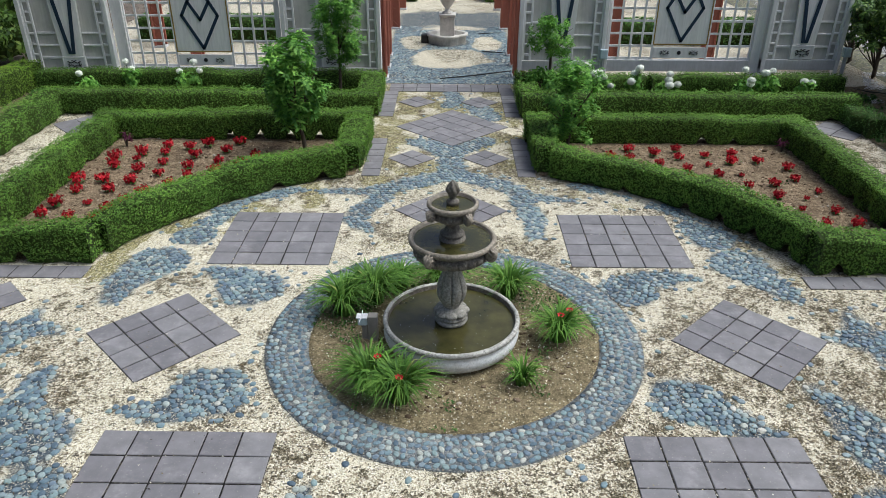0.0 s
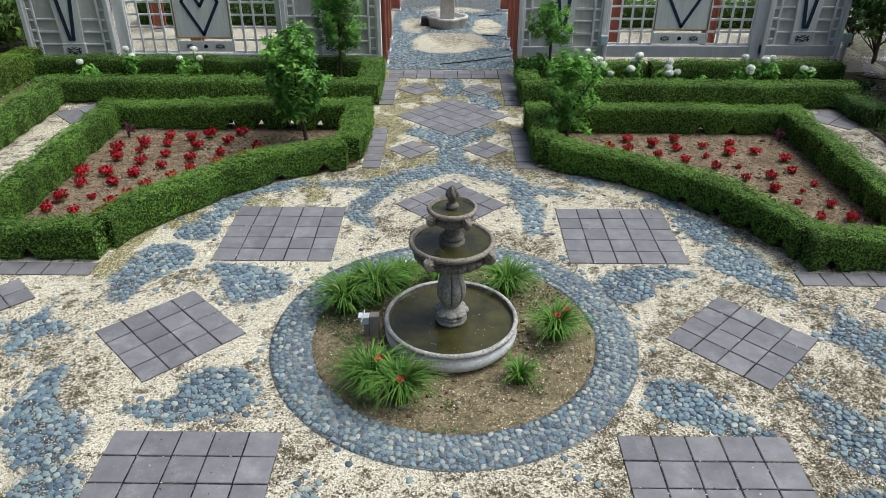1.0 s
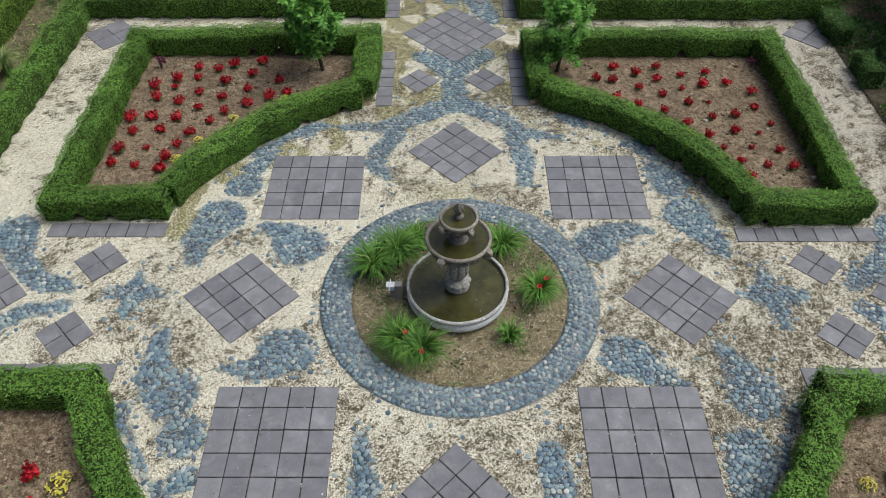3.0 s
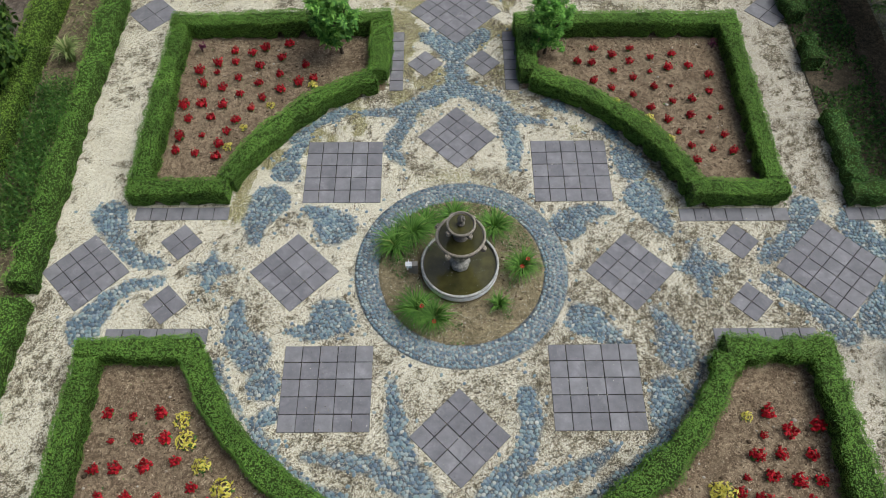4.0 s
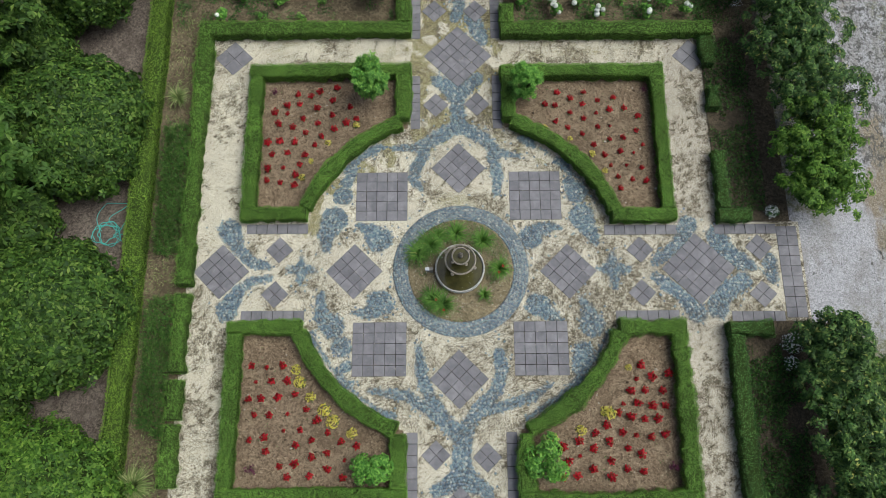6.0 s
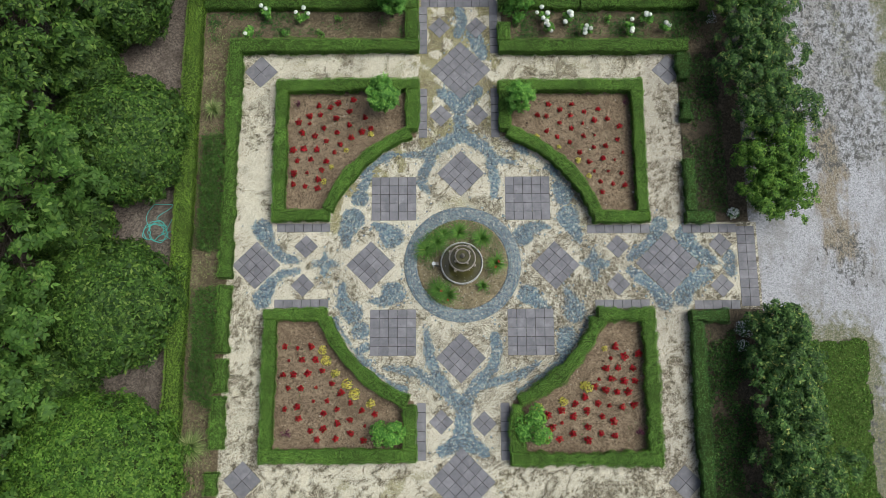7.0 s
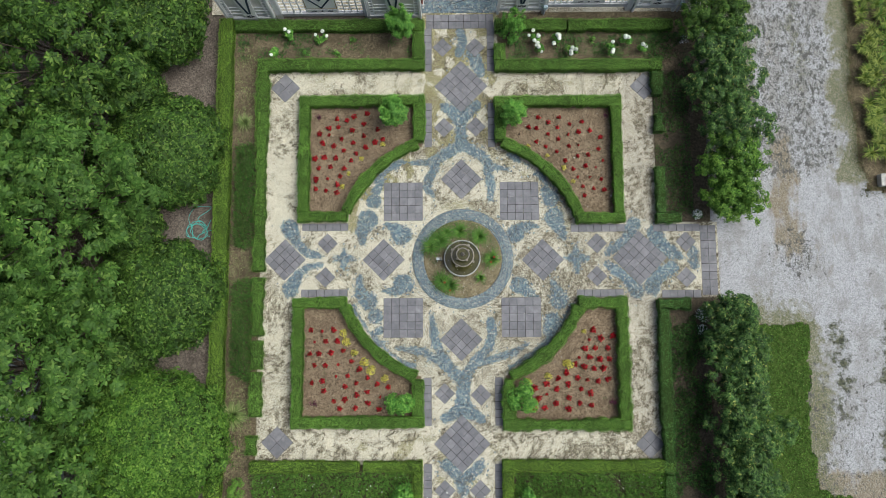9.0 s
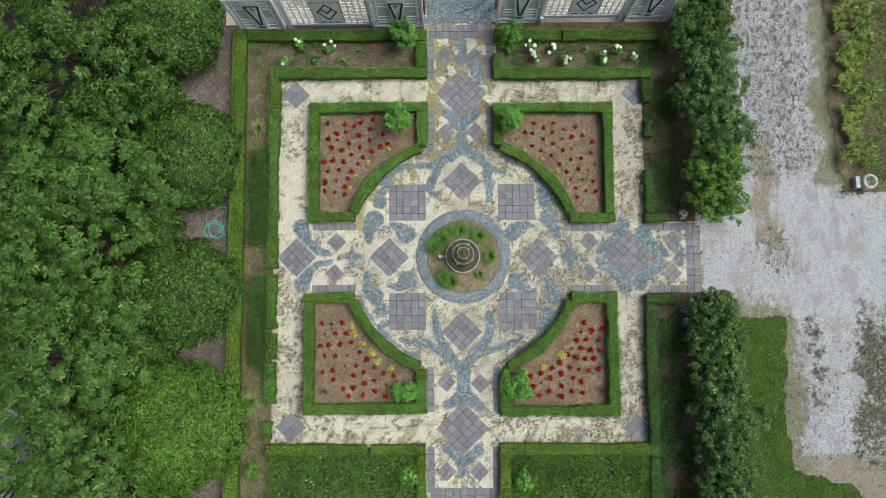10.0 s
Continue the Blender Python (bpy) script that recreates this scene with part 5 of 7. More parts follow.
for i, (ya, yb) in enumerate(((7.5, -0.45), (-0.72, -2.9), (-3.12, -4.15), (-4.3, -5.9))):
    hedge([[(-7.77, ya), (-7.77, yb)]], 0.42, 0.46, "clipped boxwood hedge with gaps along a gravel path", seed=20 + i, ragged=2.3)
hedge([[(-7.9, -6.65), (-7.9, -7.3)]], 0.45, 0.42, "small clipped boxwood bush in a broken hedge", seed=26, ragged=2.0)
hedge([[(-7.9, -7.74), (-3.9, -7.74)], [(-3.7, -7.74), (-1.55, -7.76)], [(-1.70, -7.95), (-1.70, -10.2)]], 0.40, 0.46, "low clipped boxwood hedge along a gravel path", LIGHT_BOX_LEAF, seed=27)
hedge([[(1.46, -7.74), (7.78, -7.76)], [(1.64, -7.95), (1.64, -10.2)]], 0.42, 0.46, "low clipped boxwood hedge along a gravel path", LIGHT_BOX_LEAF, seed=28)
hedge([[(-8.9, -10.3), (-1.6, -10.3)], [(1.6, -10.2), (8.0, -10.2)]], 0.45, 0.42, "low clipped boxwood hedge closing the garden", seed=29)
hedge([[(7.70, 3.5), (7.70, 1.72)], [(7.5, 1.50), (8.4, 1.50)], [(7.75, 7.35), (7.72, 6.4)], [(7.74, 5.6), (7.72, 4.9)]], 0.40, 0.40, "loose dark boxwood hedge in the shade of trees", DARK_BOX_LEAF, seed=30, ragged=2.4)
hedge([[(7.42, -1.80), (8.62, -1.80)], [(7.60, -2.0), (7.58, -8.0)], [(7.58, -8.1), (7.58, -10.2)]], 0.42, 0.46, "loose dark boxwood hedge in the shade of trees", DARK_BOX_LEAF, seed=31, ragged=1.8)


# ---------------------------------------------------------------- small plants
def red_flower(rng):
    """A low bedding plant: a tuft of leaves under upright red flower spikes."""
    root = thing("bedding_plant", "low red bedding flower with dark leaves in bare soil", "flower", group="red bedding flowers")
    n = 22
    a = rng.uniform(0, 6.283, n)
    r = rng.uniform(0.02, 0.095, n)
    p = np.stack([r * np.cos(a), r * np.sin(a), rng.uniform(.015, .05, n)], 1)
    v, f = leaves(p, np.stack([np.cos(a) * .6, np.sin(a) * .6, np.ones(n)], 1), rng.uniform(.05, .08, n), rng, 0.55)
    child("foliage", mesh_of("foliage", v, f, COVER_LEAF), root)
    n = 120
    s = rng.integers(0, 12, n)
    sa, sr = s * 2.4, 0.015 + 0.085 * (s / 12) ** 0.6
    h = rng.uniform(0, 1, n)
    p = np.stack([sr * np.cos(sa) * (1 + h * .3), sr * np.sin(sa) * (1 + h * .3), .055 + .095 * h], 1) + rng.normal(0, .010, (n, 3))
    v, f = leaves(p, p * (1, 1, .3) + rng.normal(0, .05, (n, 3)) + (0, 0, .04), rng.uniform(.045, .075, n), rng, 0.6)
    child("blossom", mesh_of("blossom", v, f, RED_PETAL), root)
    return root


def yellow_plant(rng):
    root = thing("yellow_bedding_plant", "low yellow-leaved bedding plant beside the hedge", "flower", group="yellow bedding plants")
    n = 60
    a, r = rng.uniform(0, 6.283, n), np.sqrt(rng.uniform(0, 1, n)) * .15
    p = np.stack([r * np.cos(a), r * np.sin(a), .05 + .10 * (1 - (r / .17) ** 2) + rng.normal(0, .015, n)], 1)
    v, f = leaves(p, np.stack([np.cos(a) * .5, np.sin(a) * .5, np.ones(n)], 1), rng.uniform(.05, .085, n), rng, 0.4)
    child("blossom", mesh_of("blossom", v, f, YELLOW_PETAL), root)
    n = 18
    a, r = rng.uniform(0, 6.283, n), rng.uniform(.04, .15, n)
    v, f = leaves(np.stack([r * np.cos(a), r * np.sin(a), rng.uniform(.02, .07, n)], 1), np.stack([np.cos(a), np.sin(a), np.ones(n)], 1), rng.uniform(.06, .09, n), rng, 0.4)
    child("foliage", mesh_of("foliage", v, f, COVER_LEAF), root)
    return root


RED_NW = [(-4.87, 5.58), (-4.48, 5.52), (-4.20, 5.66), (-3.69, 5.78), (-5.19, 5.20), (-4.82, 5.25), (-4.26, 5.11), (-3.81, 5.36), (-3.27, 5.15), (-5.56, 4.97), (-5.18, 4.94), (-4.69, 4.76), (-5.42, 4.59), (-4.99, 4.48), (-4.59, 4.30), (-4.23, 4.61), (-3.81, 4.88), (-3.37, 4.61), (-3.07, 4.74), (-3.74, 4.41), (-4.10, 4.17), (-5.72, 3.97), (-5.36, 4.02), (-4.90, 3.99), (-4.30, 3.90), (-5.57, 3.59), (-5.11, 3.64), (-4.58, 3.58), (-5.67, 3.14), (-5.22, 3.18), (-4.73, 3.27), (-4.83, 2.94), (-5.68, 2.77), (-5.28, 2.70), (-4.85, 2.61)]
RED_NE = [(3.06, 5.57), (3.87, 5.58), (3.46, 5.38), (4.29, 5.30), (4.77, 5.40), (2.68, 5.18), (2.98, 5.15), (3.81, 5.17), (3.43, 4.91), (4.23, 4.89), (4.63, 4.98), (5.08, 5.03), (5.47, 4.77), (2.98, 4.61), (3.83, 4.70), (4.62, 4.45), (3.34, 4.41), (4.24, 4.42), (3.76, 4.20), (5.39, 4.29), (4.58, 4.02), (4.98, 4.06), (4.08, 3.84), (4.87, 3.63), (5.56, 3.83), (4.39, 3.51), (4.87, 3.62), (5.27, 3.57), (4.56, 3.17), (5.03, 3.17), (5.47, 3.09), (4.75, 2.80), (5.17, 2.72), (5.56, 2.66), (4.80, 2.44)]
RED_SW = [(-5.77, -2.70), (-5.36, -2.75), (-4.90, -2.70), (-5.63, -3.15), (-5.20, -3.13), (-4.76, -3.13), (-5.80, -3.61), (-5.45, -3.60), (-4.99, -3.57), (-4.53, -3.49), (-5.62, -4.03), (-5.21, -4.04), (-4.72, -4.01), (-4.21, -3.90), (-3.91, -4.19), (-4.80, -4.45), (-4.35, -4.44), (-3.59, -4.51), (-5.71, -4.69), (-5.31, -4.62), (-4.45, -4.83), (-4.03, -4.70), (-3.24, -4.75), (-2.81, -4.87), (-5.25, -4.99), (-3.60, -5.03), (-3.13, -5.23), (-4.87, -5.38), (-4.45, -5.31), (-4.00, -5.14), (-3.58, -5.45), (-4.64, -5.65), (-4.05, -5.63), (-3.16, -5.68)]
RED_SE = [(4.97, -2.75), (4.82, -3.13), (5.24, -3.07), (5.70, -2.98), (4.63, -3.45), (5.03, -3.44), (5.51, -3.45), (4.41, -3.80), (4.81, -3.78), (5.20, -3.85), (5.55, -3.85), (4.26, -4.03), (4.59, -4.13), (4.97, -4.20), (5.31, -4.20), (3.93, -4.36), (3.60, -4.57), (4.33, -4.55), (4.70, -4.63), (5.11, -4.68), (5.48, -4.60), (2.71, -4.92), (3.16, -4.77), (3.54, -4.97), (3.97, -4.79), (4.46, -4.97), (4.81, -5.12), (3.16, -5.16), (2.84, -5.31), (3.50, -5.49), (3.98, -5.29), (4.40, -5.49), (4.82, -5.56), (2.69, -5.71), (3.07, -5.66), (3.97, -5.69)]
YELLOW = [(-4.54, -2.81), (-4.41, -3.16), (-4.11, -3.57), (-3.71, -3.92), (-3.48, -4.22), (-2.95, -4.53), (4.62, -2.82), (3.91, -3.99), (4.03, -4.04), (3.22, -4.49), (2.46, -4.69), (-3.07, 4.54), (-3.91, 3.97), (-4.40, 3.38), (-4.64, 2.86), (2.64, 4.44), (3.39, 4.05), (4.02, 3.56), (4.38, 3.00)]
HYDRANGEA = [(-6.77, 8.94), (-5.51, 8.82), (-7.35, 8.23), (2.94, 8.71), (3.79, 8.65), (3.16, 8.29), (4.39, 8.23), (5.91, 8.27), (6.55, 8.62), (7.23, 8.25)]
PLAIN = [(-6.13, 8.27), (-4.88, 8.23), (-4.30, 8.79), (5.24, 8.71), (2.52, 9.52)]
LILY = [(-0.85, 0.69), (-1.17, 0.44), (-0.08, 1.05), (0.67, 0.83), (1.13, -0.01), (0.69, -0.74), (-0.76, -0.88), (-0.47, -1.03), (-0.59, 0.98)]


rng_plants = np.random.default_rng(12)
reds = [red_flower(rng_plants) for _ in range(4)]
yellows = [yellow_plant(rng_plants) for _ in range(3)]
SMALL = {"nw": 0.82, "ne": 0.72, "sw": 0.84, "se": 0.92}
for made, places, lo, hi in ((reds, [(*p, SMALL[k]) for k, row in (("nw", RED_NW), ("ne", RED_NE), ("sw", RED_SW), ("se", RED_SE)) for p in row], 0.85, 1.2), (yellows, [(*p, 1.0 if p[1] < 0 else 0.6) for p in YELLOW], 0.9, 1.25)):
    used = 0
    for x, y, k in places:
        src = made[used % len(made)]
        s = rng_plants.uniform(lo, hi) * k * (0.6 if rng_plants.random() < 0.10 else 1.0)
        m = pose(x, y, 0.02, 0, 0, rng_plants.uniform(0, 360))
        ob = src if used < len(made) else copy_thing(src, m)
        ob.matrix_basis = m
        ob.scale = (s, s, s * rng_plants.uniform(.9, 1.15))
        used += 1


def leafy_ball(root, name, centre, radii, count, size, mat, rng, narrow=0.5, lumps=14, shell=0.35):
    """Foliage in uneven lumps about an egg-shaped crown."""
    centre, radii = np.array(centre), np.array(radii)
    lp = rng.normal(size=(lumps, 3))
    lp /= np.linalg.norm(lp, axis=1, keepdims=True)
    lp[:, 2] = np.abs(lp[:, 2]) * 0.9 - 0.25
    lump = centre + lp * radii * rng.uniform(.45, .78, (lumps, 1))
    k = rng.integers(0, lumps, count)
    q = rng.normal(size=(count, 3))
    q /= np.linalg.norm(q, axis=1, keepdims=True)
    q[:, 2] += 0.15
    rad = np.minimum(radii, radii.min() * 1.1) * (0.42 if lumps < 30 else 0.30) * rng.uniform(0.75, 1.25, (lumps, 1))[k]
    p = lump[k] + q * rad * (1 - shell * rng.random((count, 1)) ** 1.5)
    nrm = q + rng.normal(0, .35, (count, 3)) + (0, 0, .45)
    v, f = leaves(p, nrm, rng.uniform(size * .65, size * 1.3, count), rng, narrow, 0.22)
    return child(name, mesh_of(name, v, f, mat), root)


def hydrangea(x, y, blooms, seed):
    rng = np.random.default_rng(seed)
    root = thing("hydrangea", "young hydrangea with round white flower heads in a border", "flowering shrub", (x, y, 0.02), "hydrangeas")
    leafy_ball(root, "foliage", (0, 0, .32), (.24, .24, .34), 190, .10, SHRUB_LEAF, rng, 0.65, 8)
    for i in range(blooms):
        a, r = rng.uniform(0, 6.283), rng.uniform(.05, .26)
        c = np.array([r * math.cos(a), r * math.sin(a), rng.uniform(.46, .74)])
        n, rad = 130, rng.uniform(.058, .088)
        q = rng.normal(size=(n, 3))
        q /= np.linalg.norm(q, axis=1, keepdims=True)
        v, f = leaves(c + q * rad * (1, 1, .8), q + rng.normal(0, .25, (n, 3)), rng.uniform(.028, .042, n), rng, 0.9, 0.05)
        heart = c + ICO_V * rad * (.97, .97, .78)
        child("flower_head", mesh_of("flower_head", *joined([(v, f), (heart, ICO_F)]), WHITE_PETAL), root)
        tv, tf = tube([(0, 0, 0), tuple(c * .6), tuple(c)], .006, 5)
        child("stem", mesh_of("stem", tv, tf, COVER_LEAF), root)


for i, ((x, y), n) in enumerate(zip(HYDRANGEA, (2, 3, 1, 4, 5, 4, 4, 3, 3, 2))):
    hydrangea(x, y, n, 100 + i)


def low_shrub(x, y, r, h, label, mat, seed, count=260, size=.07, name="shrub", category="shrub", narrow=0.5, z=0.02):
    rng = np.random.default_rng(seed)
    root = thing(name, label, category, (x, y, z))
    leafy_ball(root, "foliage", (0, 0, h * .5), (r, r, h * .55), count, size, mat, rng, narrow, 12)
    tv, tf = joined([tube([(0, 0, -.02), (rng.uniform(-.3, .3) * r, rng.uniform(-.3, .3) * r, h * .5)], .012, 5) for _ in range(5)])
    child("stem", mesh_of("stem", tv, tf, BARK), root)
    return root


for i, (x, y) in enumerate(PLAIN):
    low_shrub(x, y, .18, .28, "small green border plant in brown soil", SHRUB_LEAF, 140 + i, 90, .07)
low_shrub(-5.62, 5.62, .15, .30, "small purple-leaved plant in a flower bed", PURPLE_LEAF, 150, 60, .06)
low_shrub(-5.62, -5.45, .17, .30, "small purple-leaved plant in a flower bed", PURPLE_LEAF, 151, 70, .06)
low_shrub(5.72, 5.62, .14, .28, "small purple-leaved plant in a flower bed", PURPLE_LEAF, 152, 50, .05)
low_shrub(5.62, -5.45, .17, .30, "small purple-leaved plant in a flower bed", PURPLE_LEAF, 153, 70, .06)
low_shrub(-2.38, -5.45, .60, .85, "bright green rounded shrub inside a hedged bed", SHRUB_LEAF, 154, 2200, .09)
low_shrub(2.20, -5.22, .66, .95, "bright green rounded shrub inside a hedged bed", SHRUB_LEAF, 155, 2600, .09)
low_shrub(-2.25, -8.75, .50, .75, "bright green rounded shrub in a border", SHRUB_LEAF, 156, 700, .12)
low_shrub(2.40, -8.9, .52, .80, "bright green rounded shrub in a border", SHRUB_LEAF, 157, 700, .12)
low_shrub(1.98, 8.95, .55, .65, "leafy green shrub beside the hedge", SHRUB_LEAF, 158, 520, .10)
low_shrub(-8.45, -8.55, .50, .6, "dense dark rounded shrub in a border", BOX_LEAF, 159, 1600, .05)
low_shrub(-9.25, -6.85, .42, .7, "yellow-green shrub at the end of a hedge", leaf_material("amber_leaf", [(0, (.10, .13, .02)), (.6, (.24, .22, .03)), (1, (.36, .28, .04))]), 160, 420, .09)


def small_tree(x, y, trunk, crown, radii, label, seed, count, size, lean=(0, 0), lumps=16):
    rng = np.random.default_rng(seed)
    root = thing("small_tree", label, "tree", (x, y, 0.0))
    top = Vector((lean[0], lean[1], crown))
    tv, tf = tube([(0, 0, -.03), (lean[0] * .3, lean[1] * .3, trunk * .5), (lean[0] * .8, lean[1] * .8, trunk), tuple(top)], [.042, .034, .028, .010], 8)
    child("trunk", mesh_of("trunk", tv, tf, BARK), root)
    limbs = []
    for _ in range(9):
        a = rng.uniform(0, 6.283)
        s = Vector((lean[0] * .8, lean[1] * .8, trunk + rng.uniform(0, .5) * (crown - trunk)))
        e = top + Vector((math.cos(a) * radii[0] * .75, math.sin(a) * radii[1] * .75, rng.uniform(-.3, .6) * radii[2]))
        limbs.append(tube([s, (s + e) / 2 + Vector((0, 0, .04)), e], [.014, .010, .004], 5))
    child("limb_fork", mesh_of("limb_fork", *joined(limbs), BARK), root)
    # upright shoots, each ringed with whorls of pointed leaves
    shoots = lumps
    a, u = rng.uniform(0, 6.283, shoots), np.sqrt(rng.uniform(0, 1, shoots))
    lift_ = rng.uniform(-.85, .75, shoots)
    girth = np.sqrt(np.clip(1 - (lift_ * .9 + .12) ** 2, .05, 1))
    foot = np.stack([top.x + np.cos(a) * u * girth * radii[0] * .82, top.y + np.sin(a) * u * girth * radii[1] * .82, top.z + lift_ * radii[2]], 1)
    way = np.stack([np.cos(a) * u * .45, np.sin(a) * u * .45, np.ones(shoots)], 1) * radii[2] * rng.uniform(.18, .34, (shoots, 1))
    whorls = max(3, count // (shoots * 5))
    k, f = np.repeat(np.arange(shoots), whorls), rng.uniform(0, 1, shoots * whorls)
    p = foot[k] + way[k] * f[:, None] + rng.normal(0, .035, (len(k), 3))
    child("crown", mesh_of("crown", *sprays(p, way[k] + rng.normal(0, .07, (len(k), 3)), size * (1.15 - .35 * f) * rng.uniform(.8, 1.2, len(k)), rng, 5, .40, .10), SHRUB_LEAF), root)
    return root


small_tree(-2.50, 5.55, .55, 1.22, (.54, .54, .76), "young tree with large bright leaves inside a hedged bed", 170, 4800, .120, (-.10, -.05), 80)
small_tree(1.98, 5.50, .30, .88, (.56, .56, .74), "young bushy tree with light green leaves inside a hedged bed", 171, 6000, .075, (.04, 0), 90)
small_tree(-2.35, 8.95, .62, 1.36, (.56, .56, .84), "young tree with light green leaves before the trellis screen", 172, 8000, .080, (.02, 0), 100)
small_tree(2.10, 9.10, .80, 1.22, (.54, .54, .42), "young standard tree with a small flat crown before the trellis screen", 173, 3200, .075, (.0, 0), 60)


def white_shrub(x, y, r, h, blooms, seed):
    """A low shrub at the foot of the tree row, sprinkled with small white flowers."""
    rng = np.random.default_rng(seed)
    root = thing("white_flowering_shrub", "low shrub sprinkled with small white flowers under the trees", "flowering shrub", (x, y, .02), "white flowering shrubs")
    leafy_ball(root, "foliage", (0, 0, h * .5), (r, r, h * .55), 260, .07, COVER_LEAF, rng, .5, 10)
    q = rng.normal(size=(blooms, 3))
    q /= np.linalg.norm(q, axis=1, keepdims=True)
    q[:, 2] = np.abs(q[:, 2])
    p = q * np.array([r, r, h * .75]) * rng.uniform(.75, 1.08, (blooms, 1)) + (0, 0, h * .22)
    v, f = leaves(p, q + rng.normal(0, .3, (blooms, 3)), rng.uniform(.035, .07, blooms), rng, .85, .05)
    child("blossom", mesh_of("blossom", v, f, WHITE_PETAL), root)


for i, (x, y, r, h, n) in enumerate(((9.12, 1.66, .20, .30, 220), (9.15, -2.20, .30, .6, 260), (9.05, -2.75, .20, .5, 90))):
    white_shrub(x, y, r, h, n, 480 + i)


# ---------------------------------------------------------------- blades: lilies, grasses
def blades(n, reach, height, width, rng, segs=4):
    """Arching strap leaves out of one crown."""
    a = rng.uniform(0, 6.283, n)
    out, up = reach * rng.uniform(.35, 1.0, n), height * rng.uniform(.65, 1.1, n)
    start = rng.uniform(0, .09, n)
    t = np.linspace(0, 1, segs + 1)
    r = start[:, None] + out[:, None] * (0.25 * t + 0.75 * t ** 2.2)
    z = up[:, None] * (1.9 * t - 1.15 * t ** 2.4)
    tw = rng.normal(0, .25, n)[:, None] * t
    cx, cy = r * np.cos(a[:, None] + tw), r * np.sin(a[:, None] + tw)
    w = width * (1 - 0.92 * t ** 2)[None] * rng.uniform(.7, 1.2, (n, 1))
    px, py = -np.sin(a)[:, None] * w / 2, np.cos(a)[:, None] * w / 2
    v = np.stack([np.stack([cx + px, cy + py, z], -1), np.stack([cx - px, cy - py, z], -1)], 2)
    k = (np.arange(n) * (segs + 1) * 2)[:, None] + np.arange(segs)[None] * 2
    f = np.stack([k, k + 1, k + 3, k + 2], -1).reshape(-1, 4)
    return v.reshape(-1, 3), f


def lily(x, y, size, n, flowers, seed):
    rng = np.random.default_rng(seed)
    root = thing("daylily", "clump of arching green daylily leaves in fountain bed", "plant", (x, y, -.025), "daylilies")
    child("foliage", mesh_of("foliage", *blades(int(n * 1.5), .52 * size, .46 * size, .024, rng), LILY_LEAF), root)
    for i in range(flowers):
        a, r = rng.uniform(3.6, 6.8), rng.uniform(.08, .26) * size
        top = (r * math.cos(a), r * math.sin(a), (.40 + rng.uniform(0, .12)) * size)
        child("stem", mesh_of("stem", *tube([(0, 0, 0), (top[0] * .5, top[1] * .5, top[2] * .7), top], .006, 5), LILY_LEAF), root)
        k = np.arange(7) * 0.9
        p = np.array(top) + np.stack([np.cos(k) * .028, np.sin(k) * .028, np.full(7, .015)], 1)
        child("flower", mesh_of("flower", *leaves(p, np.stack([-np.cos(k) * .4, -np.sin(k) * .4, np.ones(7)], 1), .038, rng, .6), RED_PETAL), root)


for i, ((x, y), (s, n, fl)) in enumerate(zip(LILY, ((1.0, 200, 0), (.95, 170, 0), (.85, 150, 0), (.88, 150, 0), (.82, 140, 2), (.55, 55, 0), (.92, 180, 1), (.90, 160, 1), (.72, 110, 0)))):
    lily(x, y, s, n, fl, 200 + i)


def grass_tuft(x, y, size, n, label, seed, mat=None, z=0.0):
    root = thing("grass_clump", label, "grass", (x, y, z), "ornamental grasses")
    child("foliage", mesh_of("foliage", *blades(n, .60 * size, .72 * size, .048 if n == 64 else .030, np.random.default_rng(seed)), mat or PALE_GRASS), root)


grass_tuft(-8.48, 5.40, .75, 150, "pale green ornamental grass clump in a border", 230, z=.02)
grass_tuft(-8.55, -5.85, 1.05, 420, "large pale green ornamental grass clump in a border", 231, z=.02)
rng_grass = np.random.default_rng(40)
for i in range(84):
    x, y = 15.85 + rng_grass.uniform(0, 1.25), 3.8 + (i + rng_grass.uniform(0, 1)) * .115
    grass_tuft(x, y, rng_grass.uniform(.5, .8), 64, "light green arching ornamental grass beside the drive", 240 + i, BROAD_GRASS, -.04)


# ---------------------------------------------------------------- low cover
def cover(name, n, sampler, size, mat, label, seed, up=0.10, narrow=0.5, tall=False):
    rng = np.random.default_rng(seed)
    x, y, h = sampler(rng, n)
    m = len(x)
    p = np.stack([x, y, .02 + h * rng.uniform(.2, 1.0, m) * up], 1)
    nrm = rng.normal(0, .6, (m, 3)) + (0, 0, .15 if tall else 1.0)
    v, f = leaves(p, nrm, rng.uniform(size * .6, size * 1.4, m), rng, narrow)
    tagged(new(name, mesh_of(name, v, f, mat)), label, "ground cover", kind="stuff")


def patchy(x0, x1, y0, y1, scale, low, seed):
    def sampler(rng, n):
        x, y = rng.uniform(x0, x1, n), rng.uniform(y0, y1, n)
        h = smooth(low, low + .25, fbm(x, y, scale, seed))
        k = rng.random(n) < h
        return x[k], y[k], h[k]
    return sampler


def west_border(rng, n):
    x, y = rng.uniform(-8.80, -8.05, n), rng.uniform(-5.4, 5.0, n)
    h = smooth(.25, .5, fbm(x, y, .8, 71) + .25 - 1.2 * np.exp(-((y + .05 + .5 * (vnoise(x, y, 1.2, 70) - .5)) / .6) ** 2) - .9 * smooth(4.1, 5.0, np.abs(y + .2) + .9 * (vnoise(x, y, 1.5, 73) - .5)))
    k = rng.random(n) < h
    return x[k], y[k], h[k]


